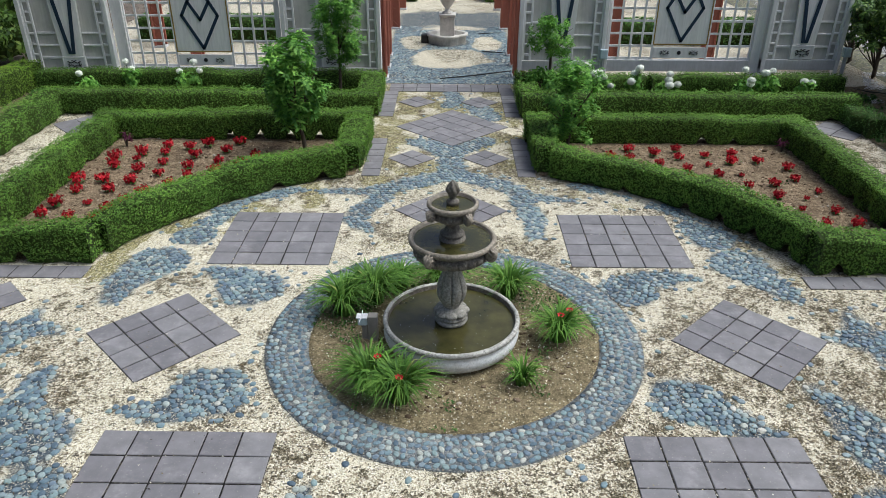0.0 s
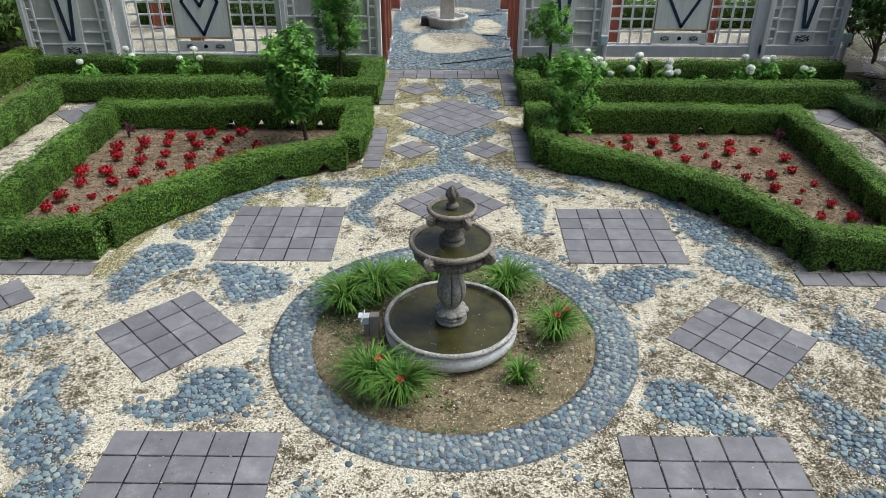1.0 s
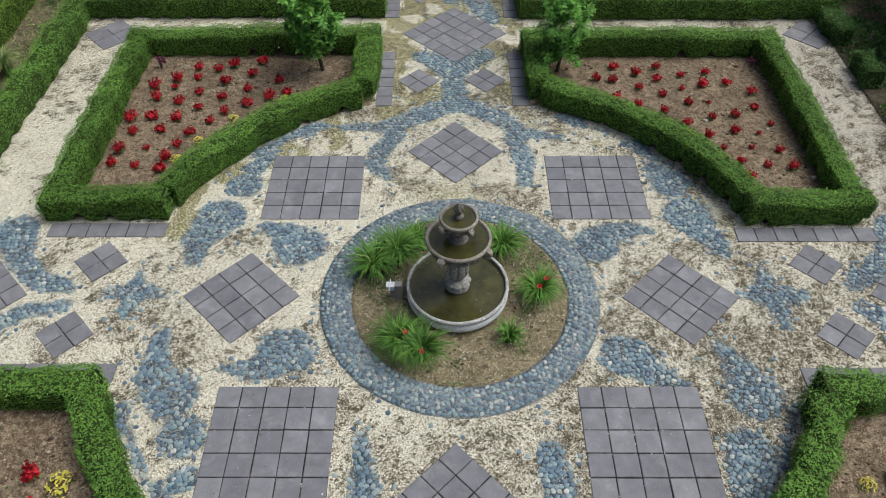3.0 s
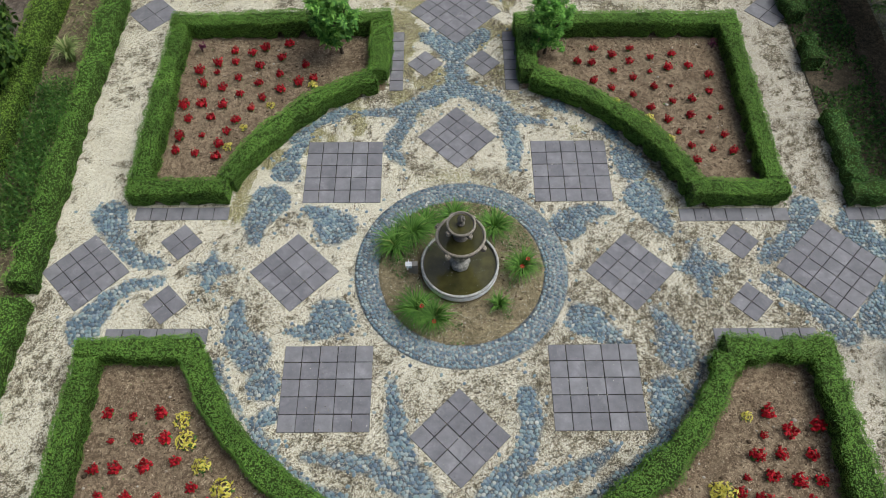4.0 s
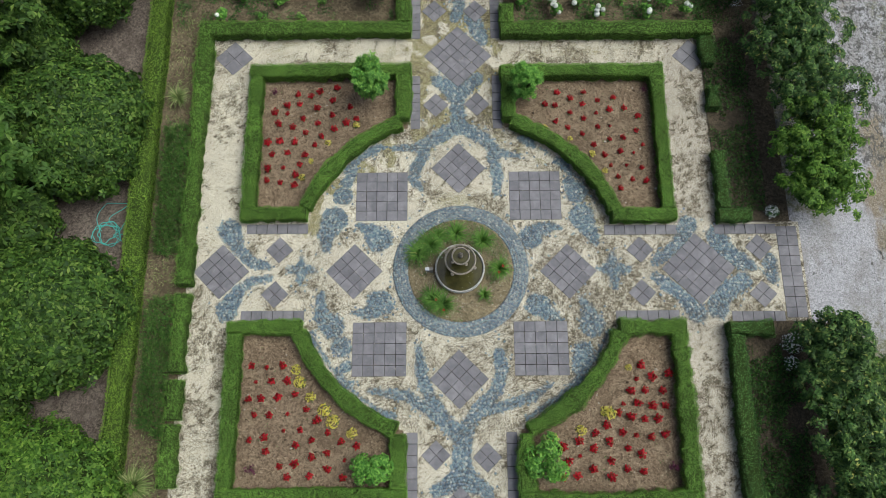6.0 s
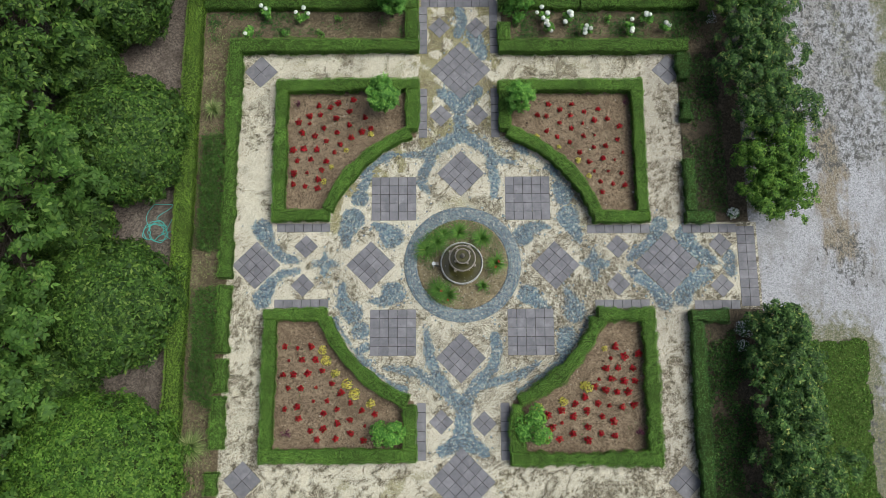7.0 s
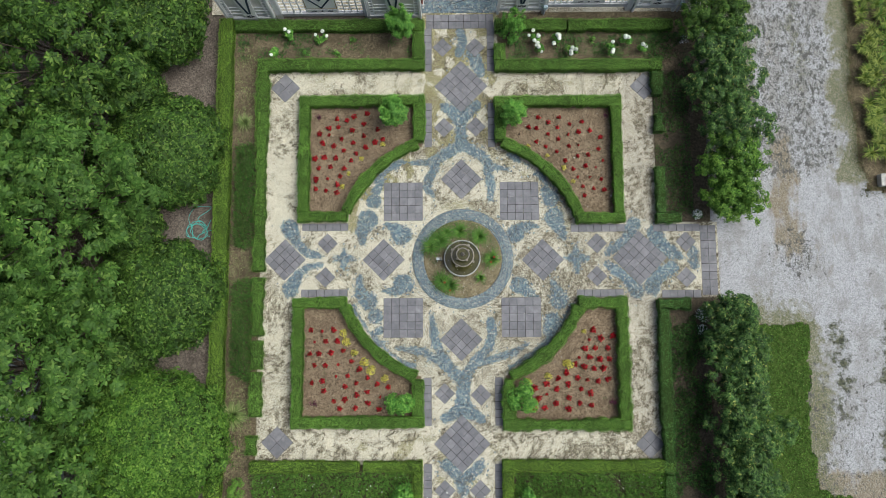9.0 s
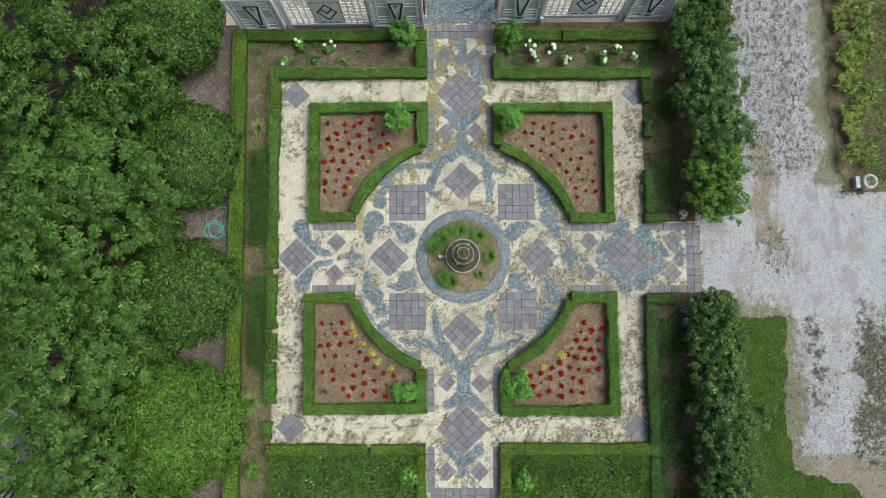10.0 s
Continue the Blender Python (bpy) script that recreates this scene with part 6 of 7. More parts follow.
def upright_cover(name, n, sampler, height, label, seed, mat=BORDER_LEAF):
    """Feathery upright stems, each with a few narrow leaves up its sides."""
    rng = np.random.default_rng(seed)
    x, y, h = sampler(rng, n)
    m = len(x)
    tall = height * (.45 + .55 * h) * rng.uniform(.6, 1.15, m)
    lean = rng.normal(0, .16, (m, 2)) + (.05, .06)
    k = 5
    f = np.tile(np.linspace(.25, 1.0, k), m)
    i = np.repeat(np.arange(m), k)
    p = np.stack([x[i] + lean[i, 0] * tall[i] * f, y[i] + lean[i, 1] * tall[i] * f, .02 + tall[i] * f], 1) + rng.normal(0, .012, (m * k, 3))
    v, fc = leaves(p, np.stack([rng.normal(0, 1, m * k), rng.normal(0, 1, m * k), rng.uniform(0, .9, m * k)], 1), rng.uniform(.06, .13, m * k), rng, .20, .2)
    tagged(new(name, mesh_of(name, v, fc, mat)), label, "ground cover", kind="stuff")


upright_cover("border_cover", 4800, west_border, .50, "dense feathery dark green plants in the long border", 301)
upright_cover("south_cover_left", 7400, patchy(-7.9, -1.95, -10.1, -7.98, .9, .12, 72), .38, "dense low green plants in the border", 302, SOUTH_LEAF)
upright_cover("south_cover_mid", 7400, patchy(1.9, 7.4, -10.0, -7.98, .9, .12, 73), .38, "dense low green plants in the border", 303, SOUTH_LEAF)
cover("white_blossom", 220, patchy(-7.6, 7.3, -10.0, -8.05, .9, .05, 74), .06, WHITE_PETAL, "tiny white flowers among low plants", 304, .30, .9)
cover("east_cover", 8000, patchy(7.6, 9.0, 1.7, 9.0, 1.3, .34, 75), .08, COVER_LEAF, "dark low plants under the trees", 305, .14, .4, True)
cover("south_east_cover", 15000, patchy(7.8, 9.3, -11.0, -2.2, 1.2, .28, 76), .09, COVER_LEAF, "dark low plants under the trees", 306, .20, .4, True)
cover("north_cover_left", 5200, patchy(-8.9, -2.0, 7.95, 9.1, 1.2, .34, 77), .075, COVER_LEAF, "low weeds and seedlings in the border", 311, .10, .45)
cover("north_cover_right", 5200, patchy(1.9, 8.8, 7.9, 9.05, 1.2, .34, 78), .075, COVER_LEAF, "low weeds and seedlings in the border", 312, .10, .45)
cover("dry_grass", 5000, patchy(-8.95, -8.0, -12.0, 8.9, .9, .18, 84), .10, PALE_GRASS, "dry straw-coloured grass tufts in the long border", 313, .08, .16, True)
cover("bed_weeds", 2600, lambda rng, n: (lambda x, y, k: (x[k], y[k], np.full(k.sum(), .5)))(*(lambda x, y: (x, y, (in_bed(x, y, "nw", .45) | in_bed(x, y, "ne", .45) | in_bed(x, y, "sw", .45) | in_bed(x, y, "se", .45)) & (fbm(x, y, 1.3, 79) > .60)))(rng.uniform(-6, 6, n), rng.uniform(-6, 6, n))), .045, COVER_LEAF, "small weeds on the flower bed soil", 307, .06)
cover("ring_weeds", 5200, lambda rng, n: (lambda a, r: (lambda x, y: (x[fbm(x, y, 1.6, 83) + .22 * (y > .4) > .52], y[fbm(x, y, 1.6, 83) + .22 * (y > .4) > .52], np.full((fbm(x, y, 1.6, 83) + .22 * (y > .4) > .52).sum(), .4)))(r * np.cos(a), r * np.sin(a)))(rng.uniform(0, 6.283, n), np.sqrt(rng.uniform(.4, 1, n)) * 1.5), .032, COVER_LEAF, "small weeds on the fountain bed soil", 308, .06)


def lawn_places(rng, n):
    x, y = rng.uniform(9.9, 16.4, n), rng.uniform(-14.0, -2.5, n)
    k = ~drive_keep(x, y)
    return x[k], y[k], np.full(k.sum(), 1.0)


lawn = new("ground_lawn", grid_sheet("lawn", 9.9, 16.6, -16.0, -2.4, 0.1, lambda x, y: ~drive_keep(x, y), flat(-0.012), soil_material("turf", (.040, .070, .014), (.085, .140, .026), (.16, .20, .06))))
tagged(lawn, "short green lawn beside the drive", "lawn", kind="structure")
cover("lawn_grass", 44000, lawn_places, .075, LAWN_BLADE, "short green mown grass", 309, .035, .3, True)


def verge_places(rng, n):
    x, y = rng.uniform(14.6, 16.6, n), rng.uniform(1.9, 16.0, n)
    edge = 15.45 + (fbm(x, y, .8, 51) - .5) * .7 + .35 * smooth(4.0, 2.8, y)
    k = (np.minimum(np.abs(x - edge), np.where(x > edge, np.abs(y - 2.6), 9)) < np.abs(rng.normal(0, .16, n))) & ((x < edge + .4) | (y < 3.0)) & (y > 2.3)
    return x[k], y[k], np.full(k.sum(), 1.0)


cover("verge_grass", 26000, verge_places, .07, leaf_material("verge_blade", [(0, (.05, .05, .022)), (.4, (.085, .10, .032)), (.8, (.14, .15, .055)), (1, (.26, .22, .13))], .7, .2), "worn grass and weeds along the edge of the drive", 314, .04, .3, True)


# ---------------------------------------------------------------- trees
def unit(v):
    return v / np.maximum(np.linalg.norm(v, axis=1, keepdims=True), 1e-6)


def bough_tree(x, y, base, height, radius, mat, label, seed, boughs, reach, fans, leaf, petals=6, trunk=.15, flat=.6, fill=.15, name="tree"):
    """A trunk, a limb to every bough, and on each bough a shallow dome of leaf fans, with gaps between the boughs."""
    rng = np.random.default_rng(seed)
    root = thing(name, label, "tree", (x, y, -.05))
    rz = (height - base) / 2
    centre = np.array([0, 0, base + rz])
    k = np.arange(boughs)
    up = 1 - (k + .5) / boughs * 1.45
    a = k * 2.39996 + rng.normal(0, .25, boughs)
    ring = np.sqrt(np.clip(1 - up ** 2, 0, 1))
    g = np.stack([ring * np.cos(a), ring * np.sin(a), up], 1) + rng.normal(0, .08, (boughs, 3))
    r = rng.uniform(*reach, boughs)
    skew = 1 + .16 * np.sin(3 * a + seed) + .10 * np.sin(5 * a + 2 * seed)
    bough = centre + g * (np.array([radius, radius, rz])[None] - r[:, None] * (1, 1, flat)) * (skew * rng.uniform(.80, 1.06, boughs))[:, None]
    tv, tf = tube([(0, 0, 0), (rng.uniform(-.1, .1), rng.uniform(-.1, .1), base * .6), (0, 0, base + rz * .8), (0, 0, height * .82)], [trunk, trunk * .85, trunk * .6, trunk * .15], 9)
    child("trunk", mesh_of("trunk", tv, tf, BARK), root)
    limbs = []
    for c in bough:
        s = Vector((0, 0, base + rz * .8 * rng.random()))
        e = Vector(c)
        limbs.append(tube([s, (s + e) / 2 - Vector((0, 0, .08)), e], [trunk * .30, trunk * .16, trunk * .05], 5))
    child("limb_fork", mesh_of("limb_fork", *joined(limbs), BARK), root)
    tufts = int(boughs * fans / 7)
    b = rng.choice(boughs, tufts, p=r ** 2 / (r ** 2).sum())
    d = unit(rng.normal(size=(tufts, 3)))
    d[:, 2] = np.abs(d[:, 2]) * 1.05 - .22
    edge = 1 + .18 * np.sin(4 * np.arctan2(d[:, 1], d[:, 0]) + b * 1.7)
    tuft = bough[b] + d * (r[b] * edge)[:, None] * (1, 1, flat) * rng.uniform(.80, 1.08, (tufts, 1))
    # each tuft carries seven fans round its tip, the outer ones hanging
    k = np.repeat(np.arange(tufts), 7)
    n = len(k)
    a = rng.uniform(0, 6.283, n)
    out = leaf * np.sqrt(rng.uniform(0, 1.0, n))
    p = tuft[k] + np.stack([np.cos(a) * out, np.sin(a) * out, -.45 * out + rng.normal(0, .02, n)], 1)
    nrm = d[k] * (.55, .55, .5) + np.stack([np.cos(a) * .45, np.sin(a) * .45, np.full(n, .9)], 1) + rng.normal(0, .18, (n, 3))
    q = unit(rng.normal(size=(int(n * fill), 3)))
    q[:, 2] = np.abs(q[:, 2]) * .9 - .2
    p = np.concatenate([p, centre + q * np.array([radius, radius, rz]) * rng.uniform(.35, .68, (len(q), 1))])
    nrm = np.concatenate([nrm, q + (0, 0, .6)])
    child("crown", mesh_of("crown", *sprays(p, nrm, rng.uniform(leaf * .7, leaf * 1.25, len(p)), rng, petals), mat), root)
    return root


def dome_tree(x, y, height, radius, mat, label, seed, count, leaf, bumps=150, rough=.15, name="tree"):
    """A low rounded tree clothed to the ground: a solid twiggy heart, coloured dark for inner shade, under a close coat
    of small leaves.
    """
    rng = np.random.default_rng(seed)
    root = thing(name, label, "tree", (x, y, -.05))
    child("trunk", mesh_of("trunk", *tube([(0, 0, 0), (.05, .02, height * .3), (0, 0, height * .7)], [.13, .11, .04], 9), BARK), root)
    limbs = []
    for k in range(12):
        e = Vector((math.cos(k * 2.4) * radius * .6, math.sin(k * 2.4) * radius * .6, height * rng.uniform(.35, .75)))
        limbs.append(tube([(0, 0, height * .12), tuple(e * .5), tuple(e)], [.05, .035, .012], 5))
    child("limb_fork", mesh_of("limb_fork", *joined(limbs), BARK), root)
    k = np.arange(bumps)
    cz = 1 - (k + .5) / bumps * 1.25
    ca = k * 2.39996 + rng.normal(0, .2, bumps)
    cr = np.sqrt(np.clip(1 - cz ** 2, 0, 1))
    knot = unit(np.stack([cr * np.cos(ca), cr * np.sin(ca), cz], 1) + rng.normal(0, .05, (bumps, 3)))
    proud = rng.uniform(.3, 1.3, bumps)
    broad = 1.7 / math.sqrt(bumps)

    def swell(d):
        w = np.exp((d @ knot.T - 1) * 2 / broad ** 2) * proud[None]
        a = np.arctan2(d[:, 1], d[:, 0])
        return 1 - rough + rough * np.clip(w.max(1), 0, 1.3) + .045 * np.sin(3 * a + seed) + .03 * np.sin(5 * a + 2.3 * seed + 3 * d[:, 2])

    size = np.array([radius, radius, height * .62])
    mid = np.array([0, 0, height * .38])
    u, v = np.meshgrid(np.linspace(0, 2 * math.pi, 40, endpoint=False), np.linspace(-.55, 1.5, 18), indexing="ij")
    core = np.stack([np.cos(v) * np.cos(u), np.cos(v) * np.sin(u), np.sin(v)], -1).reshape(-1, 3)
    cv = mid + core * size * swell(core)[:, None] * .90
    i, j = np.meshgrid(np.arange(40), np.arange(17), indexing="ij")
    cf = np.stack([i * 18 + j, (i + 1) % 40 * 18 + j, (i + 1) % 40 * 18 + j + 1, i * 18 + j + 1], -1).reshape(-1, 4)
    # the crown's inner shade is in this core's dark colour
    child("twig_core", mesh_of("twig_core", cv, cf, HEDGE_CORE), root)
    d = unit(rng.normal(size=(count, 3)))
    d[:, 2] = np.where(d[:, 2] < -.45, -d[:, 2], d[:, 2])
    p = mid + d * size * (swell(d) * rng.uniform(.92, 1.03, count))[:, None]
    nrm = d / size * radius + (0, 0, .35) + rng.normal(0, .42, (count, 3))
    child("crown", mesh_of("crown", *sprays(p[::4], nrm[::4], rng.uniform(leaf * .65, leaf * 1.2, len(p[::4])), rng, 5, .46, .28), mat), root)
    return root


ROUND = "rounded broad-leaved tree with a dense green crown over bare soil"
LARGE = "large spreading tree with light green compound leaves"
dome_tree(-11.15, 4.05, 2.9, 2.30, TREE_LEAF, ROUND, 401, 19000, .150)
dome_tree(-11.10, -1.45, 3.0, 2.26, TREE_LEAF, ROUND, 402, 19000, .150)
dome_tree(-11.15, -6.6, 3.4, 2.82, FRESH_TREE_LEAF, ROUND, 403, 34000, .125, 240)
dome_tree(-11.9, 9.3, 3.3, 2.2, TREE_LEAF, ROUND, 404, 14000, .16)
dome_tree(-12.0, -10.8, 2.8, 1.8, TREE_LEAF, ROUND, 415, 9000, .15)
for i, (x, y, base, h, r, boughs, mat) in enumerate((
        (-14.3, 1.4, 1.0, 6.2, 3.7, 78, WALNUT_LEAF), (-14.1, 7.2, 1.0, 6.2, 3.5, 70, TREE_LEAF), (-14.9, -4.0, 1.0, 5.9, 3.4, 66, WALNUT_LEAF), (-17.4, -8.9, 1.0, 5.4, 2.6, 13, WALNUT_LEAF),
        (-13.9, -8.6, .6, 4.4, 2.2, 24, WALNUT_LEAF), (-15.6, -12.0, .8, 4.2, 2.4, 15, WALNUT_LEAF), (-18.8, -1.0, 1.0, 6.6, 3.8, 42, WALNUT_LEAF), (-19.0, 6.0, 1.0, 6.6, 3.8, 42, WALNUT_LEAF),
        (-12.2, 13.2, .3, 5.0, 2.6, 40, TREE_LEAF), (-17.0, 12.5, 1.0, 6.0, 3.6, 50, TREE_LEAF))):
    bough_tree(x, y, base, h, r, mat, LARGE, 440 + i * 3, int(boughs * .82), (.50, .95), 92, .185, 5, .18, .55, .03)
UNDER = "low dark broad-leaved tree under the larger trees"
for i, (x, y, h, r) in enumerate(((-12.7, 1.25, 2.4, 1.5), (-12.9, -3.9, 2.4, 1.5), (-12.7, 6.6, 2.3, 1.4), (-15.6, -1.6, 2.8, 2.0), (-15.8, 4.0, 2.8, 2.0), (-14.2, -6.2, 2.4, 1.4), (-17.4, 1.2, 2.8, 2.0), (-11.1, 11.3, 3.2, 1.5))):
    dome_tree(x, y, h, r, TREE_LEAF, UNDER, 480 + i, 5200, .17, 60, .16)
ROW = "dark glossy-leaved clipped tree in a row beside the drive"
for i, (x, y, h, r) in enumerate(((9.8, 12.2, 2.6, 1.3), (9.7, 10.7, 2.6, 1.3), (9.6, 9.2, 2.7, 1.3), (9.7, 7.7, 2.6, 1.25), (9.75, 6.2, 2.7, 1.3), (9.95, 4.7, 2.8, 1.35), (9.85, 3.4, 2.6, 1.2), (9.95, 2.2, 2.4, 1.1),
                                  (9.85, -2.35, 2.2, 1.0), (9.9, -3.6, 2.4, 1.15), (9.95, -5.0, 2.5, 1.2), (10.1, -6.5, 2.8, 1.35), (10.0, -8.0, 2.6, 1.3), (9.95, -9.6, 2.6, 1.35), (9.95, -11.2, 2.6, 1.35))):
    bough_tree(x + (.16 if y > 0 else .02), y, .2, h, r * 1.08, FRESH_TREE_LEAF if i in (6, 7) else TREE_LEAF if i == 2 else ROW_LEAF, ROW, 530 + i, 24, (.28, .52), 56, .115, 5, .06, .75, .30)


# ---------------------------------------------------------------- fountain
def fountain():
    root = thing("fountain", "weathered three-tier cast stone garden fountain with green water", "fountain", (0.01, 0.0, 0.03))
    basin = child("basin", mesh_of("basin", *lathe([(.56, -0.13), (.60, -0.06), (.655, -0.025), (.692, 0.02), (.704, 0.07), (.700, 0.12), (.684, 0.152), (.690, 0.165)], 72), PALE_STONE), root, "pale grey stone basin")
    child("rim", mesh_of("rim", *lathe([(.690, 0.163), (.706, 0.178), (.709, 0.2), (.702, 0.217), (.690, 0.224), (.676, 0.223), (.664, 0.216), (.660, 0.204)], 96, lambda a, z: 1 + .003 * math.sin(17 * a) * math.sin(5 * a)), RIM_STONE), basin, "speckled grey rim")
    child("lining", mesh_of("lining", *lathe([(.661, 0.21), (.655, 0.18), (.640, 0.06), (.3, 0.0), (.02, 0.0)], 72), WET_STONE), basin, "dark wet inner wall")
    child("water", mesh_of("water", *lathe([(.652, 0.163), (.45, 0.1635), (.3, 0.164), (.005, 0.164)], 64), WATER), root, "still olive green water")

    rng = np.random.default_rng(71)
    a, r = rng.uniform(0, 6.283, 60), np.sqrt(rng.uniform(.12, 1, 60)) * .63
    fleck = np.stack([r * np.cos(a), r * np.sin(a), np.full(60, .1665)], 1)
    child("foam", mesh_of("foam", *leaves(fleck, np.tile([0.0, 0.0, 1.0], (60, 1)), rng.uniform(.004, .011, 60), rng, .9, 0), WHITE_PETAL), root, "tiny white bubbles afloat")

    def lotus(a, z):
        petal = abs(math.cos(4 * a)) ** .6
        return 1 + (.16 * petal - .05) * (1 if .255 < z < .325 else .25) if z < .33 else 1.0

    child("foot", mesh_of("foot", *lathe([(.14, .0), (.150, .170), (.165, .182), (.165, .200), (.150, .212), (.150, .225), (.162, .235), (.162, .248), (.146, .258), (.146, .266), (.160, .280), (.170, .298), (.158, .314), (.122, .326), (.098, .336), (.082, .350)], 96, lotus), OLD_STONE), root)

    def flute(a, z):
        groove = max(0.0, 1 - abs(math.sin(4 * a)) * 4.6)
        ends = min(1.0, max(0.0, (z - .37) / .05)) * min(1.0, max(0.0, (.80 - z) / .06))
        return (1 - .34 * groove * ends) * (1 + .03 * ends * abs(math.sin(4 * a)))

    child("baluster", mesh_of("baluster", *lathe([(.082, .335), (.084, .352), (.094, .375), (.108, .405), (.128, .445), (.145, .49), (.152, .535), (.150, .575), (.138, .63), (.118, .685), (.095, .74), (.077, .785), (.069, .82), (.069, .85), (.080, .862), (.080, .878), (.068, .89), (.085, .92), (.11, .95), (.12, .97)], 128, flute), OLD_STONE), root)

    def shell(a, z):
        return 1 + .060 * abs(math.cos(12 * a)) ** .45 * (1 if .945 < z < 1.045 else .4 if z <= .945 else 0)

    bowl = child("middle_bowl", mesh_of("middle_bowl", *lathe([(.09, .905), (.18, .912), (.29, .925), (.345, .945), (.366, .975), (.370, 1.01), (.362, 1.035), (.350, 1.05), (.372, 1.065), (.402, 1.085), (.424, 1.108), (.428, 1.130), (.417, 1.148), (.398, 1.148), (.386, 1.134), (.36, 1.10), (.2, 1.05), (.02, 1.045)], 192, shell), WET_STONE), root, "dark wet stone bowl with scalloped belly")
    child("rim", mesh_of("rim", *lathe([(.412, 1.094), (.431, 1.110), (.434, 1.131), (.421, 1.151), (.400, 1.153), (.390, 1.143)], 72), BROWN_STONE), bowl, "brown weathered rim")
    child("bowl_water", mesh_of("bowl_water", *lathe([(.380, 1.122), (.15, 1.1225), (.005, 1.123)], 40), WATER), bowl)
    child("column", mesh_of("column", *lathe([(.130, 1.10), (.130, 1.142), (.108, 1.150), (.104, 1.162), (.118, 1.172), (.118, 1.188), (.096, 1.20), (.074, 1.225), (.062, 1.26), (.060, 1.29), (.076, 1.305), (.076, 1.318), (.064, 1.33), (.10, 1.345)], 60, lambda a, z: 1 + .05 * abs(math.cos(6 * a)) * (1 if z > 1.185 else 0)), WET_STONE), root)
    top = child("top_bowl", mesh_of("top_bowl", *lathe([(.07, 1.325), (.12, 1.332), (.172, 1.345), (.194, 1.368), (.200, 1.395), (.196, 1.42), (.190, 1.432), (.208, 1.445), (.232, 1.462), (.248, 1.485), (.246, 1.503), (.234, 1.514), (.220, 1.512), (.210, 1.495), (.18, 1.45), (.08, 1.43), (.01, 1.43)], 120, lambda a, z: 1 + .065 * abs(math.cos(9 * a)) ** .45 * (1 if 1.35 < z < 1.425 else 0)), WET_STONE), root, "dark wet stone bowl with scalloped belly")
    child("rim", mesh_of("rim", *lathe([(.241, 1.468), (.251, 1.486), (.249, 1.505), (.236, 1.517), (.221, 1.516)], 60), BROWN_STONE), top, "brown weathered rim")
    child("bowl_water", mesh_of("bowl_water", *lathe([(.202, 1.488), (.005, 1.489)], 32), WATER), top)
    child("finial", mesh_of("finial", *lathe([(.055, 1.43), (.055, 1.50), (.064, 1.51), (.062, 1.53), (.036, 1.545), (.030, 1.568), (.046, 1.580), (.040, 1.59), (.056, 1.615), (.062, 1.64), (.056, 1.668), (.040, 1.70), (.022, 1.722), (.004, 1.735)], 60, lambda a, z: 1 + (.16 * math.cos(6 * a + (z - 1.6) * 45) if z > 1.592 else 0)), WET_STONE), root)
    # moulded spouts on both bowls: one lump each, drawn out into brow, snout and chin
    for r, z, s, off in ((.420, 1.075, .95, 60), (.240, 1.435, .78, 35)):
        for k in range(4):
            a = radians(off + 90 * k)
            bm = bmesh.new()
            bmesh.ops.create_icosphere(bm, subdivisions=4, radius=.052)
            for v in bm.verts:
                d = v.co.normalized()
                snout = max(0.0, d.x) ** 4
                brow = math.exp(-((abs(d.y) - .5) ** 2 + (d.z - .45) ** 2) * 14) * (d.x > -.2)
                curl = .16 * math.sin(9 * math.atan2(d.y, d.z) + 4 * d.x) * (1 - snout)
                v.co = d * .052 * (1 + .55 * snout + .36 * brow + curl)
                v.co.z = v.co.z * 1.25 - .015 * max(0.0, d.x) - .03 * max(0.0, -d.z)
            part("spout", bm, BROWN_STONE, root, m=pose(r * math.cos(a), r * math.sin(a), z, 0, 0, math.degrees(a)) @ Matrix.Scale(s, 4), flat=False)


fountain()

pump = thing("power_post", "short grey wooden post with a white-covered outlet box", "outlet post", (-.90, -.02, .03))
part("post", boxes([(.045, .145, -.05, .05, -.10, .235), (-.02, .042, -.03, .03, -.10, .21)], .006), POST_WOOD, pump)
pump_box = part("outlet_box", boxes([(-.060, .040, -.040, .040, .12, .210)], .012), BOX_PLASTIC, pump, "pale grey outlet box")
child("clamp_rod", mesh_of("clamp_rod", *tube([(-.030, -.13, .228), (-.015, .0, .232), (-.02, .09, .228)], .006, 6), WHITE_PAINT), pump, "white plastic rod")
part("box_lid", boxes([(-.075, .042, -.048, .048, .212, .224)], .004), WHITE_PAINT, pump_box, "white cover")


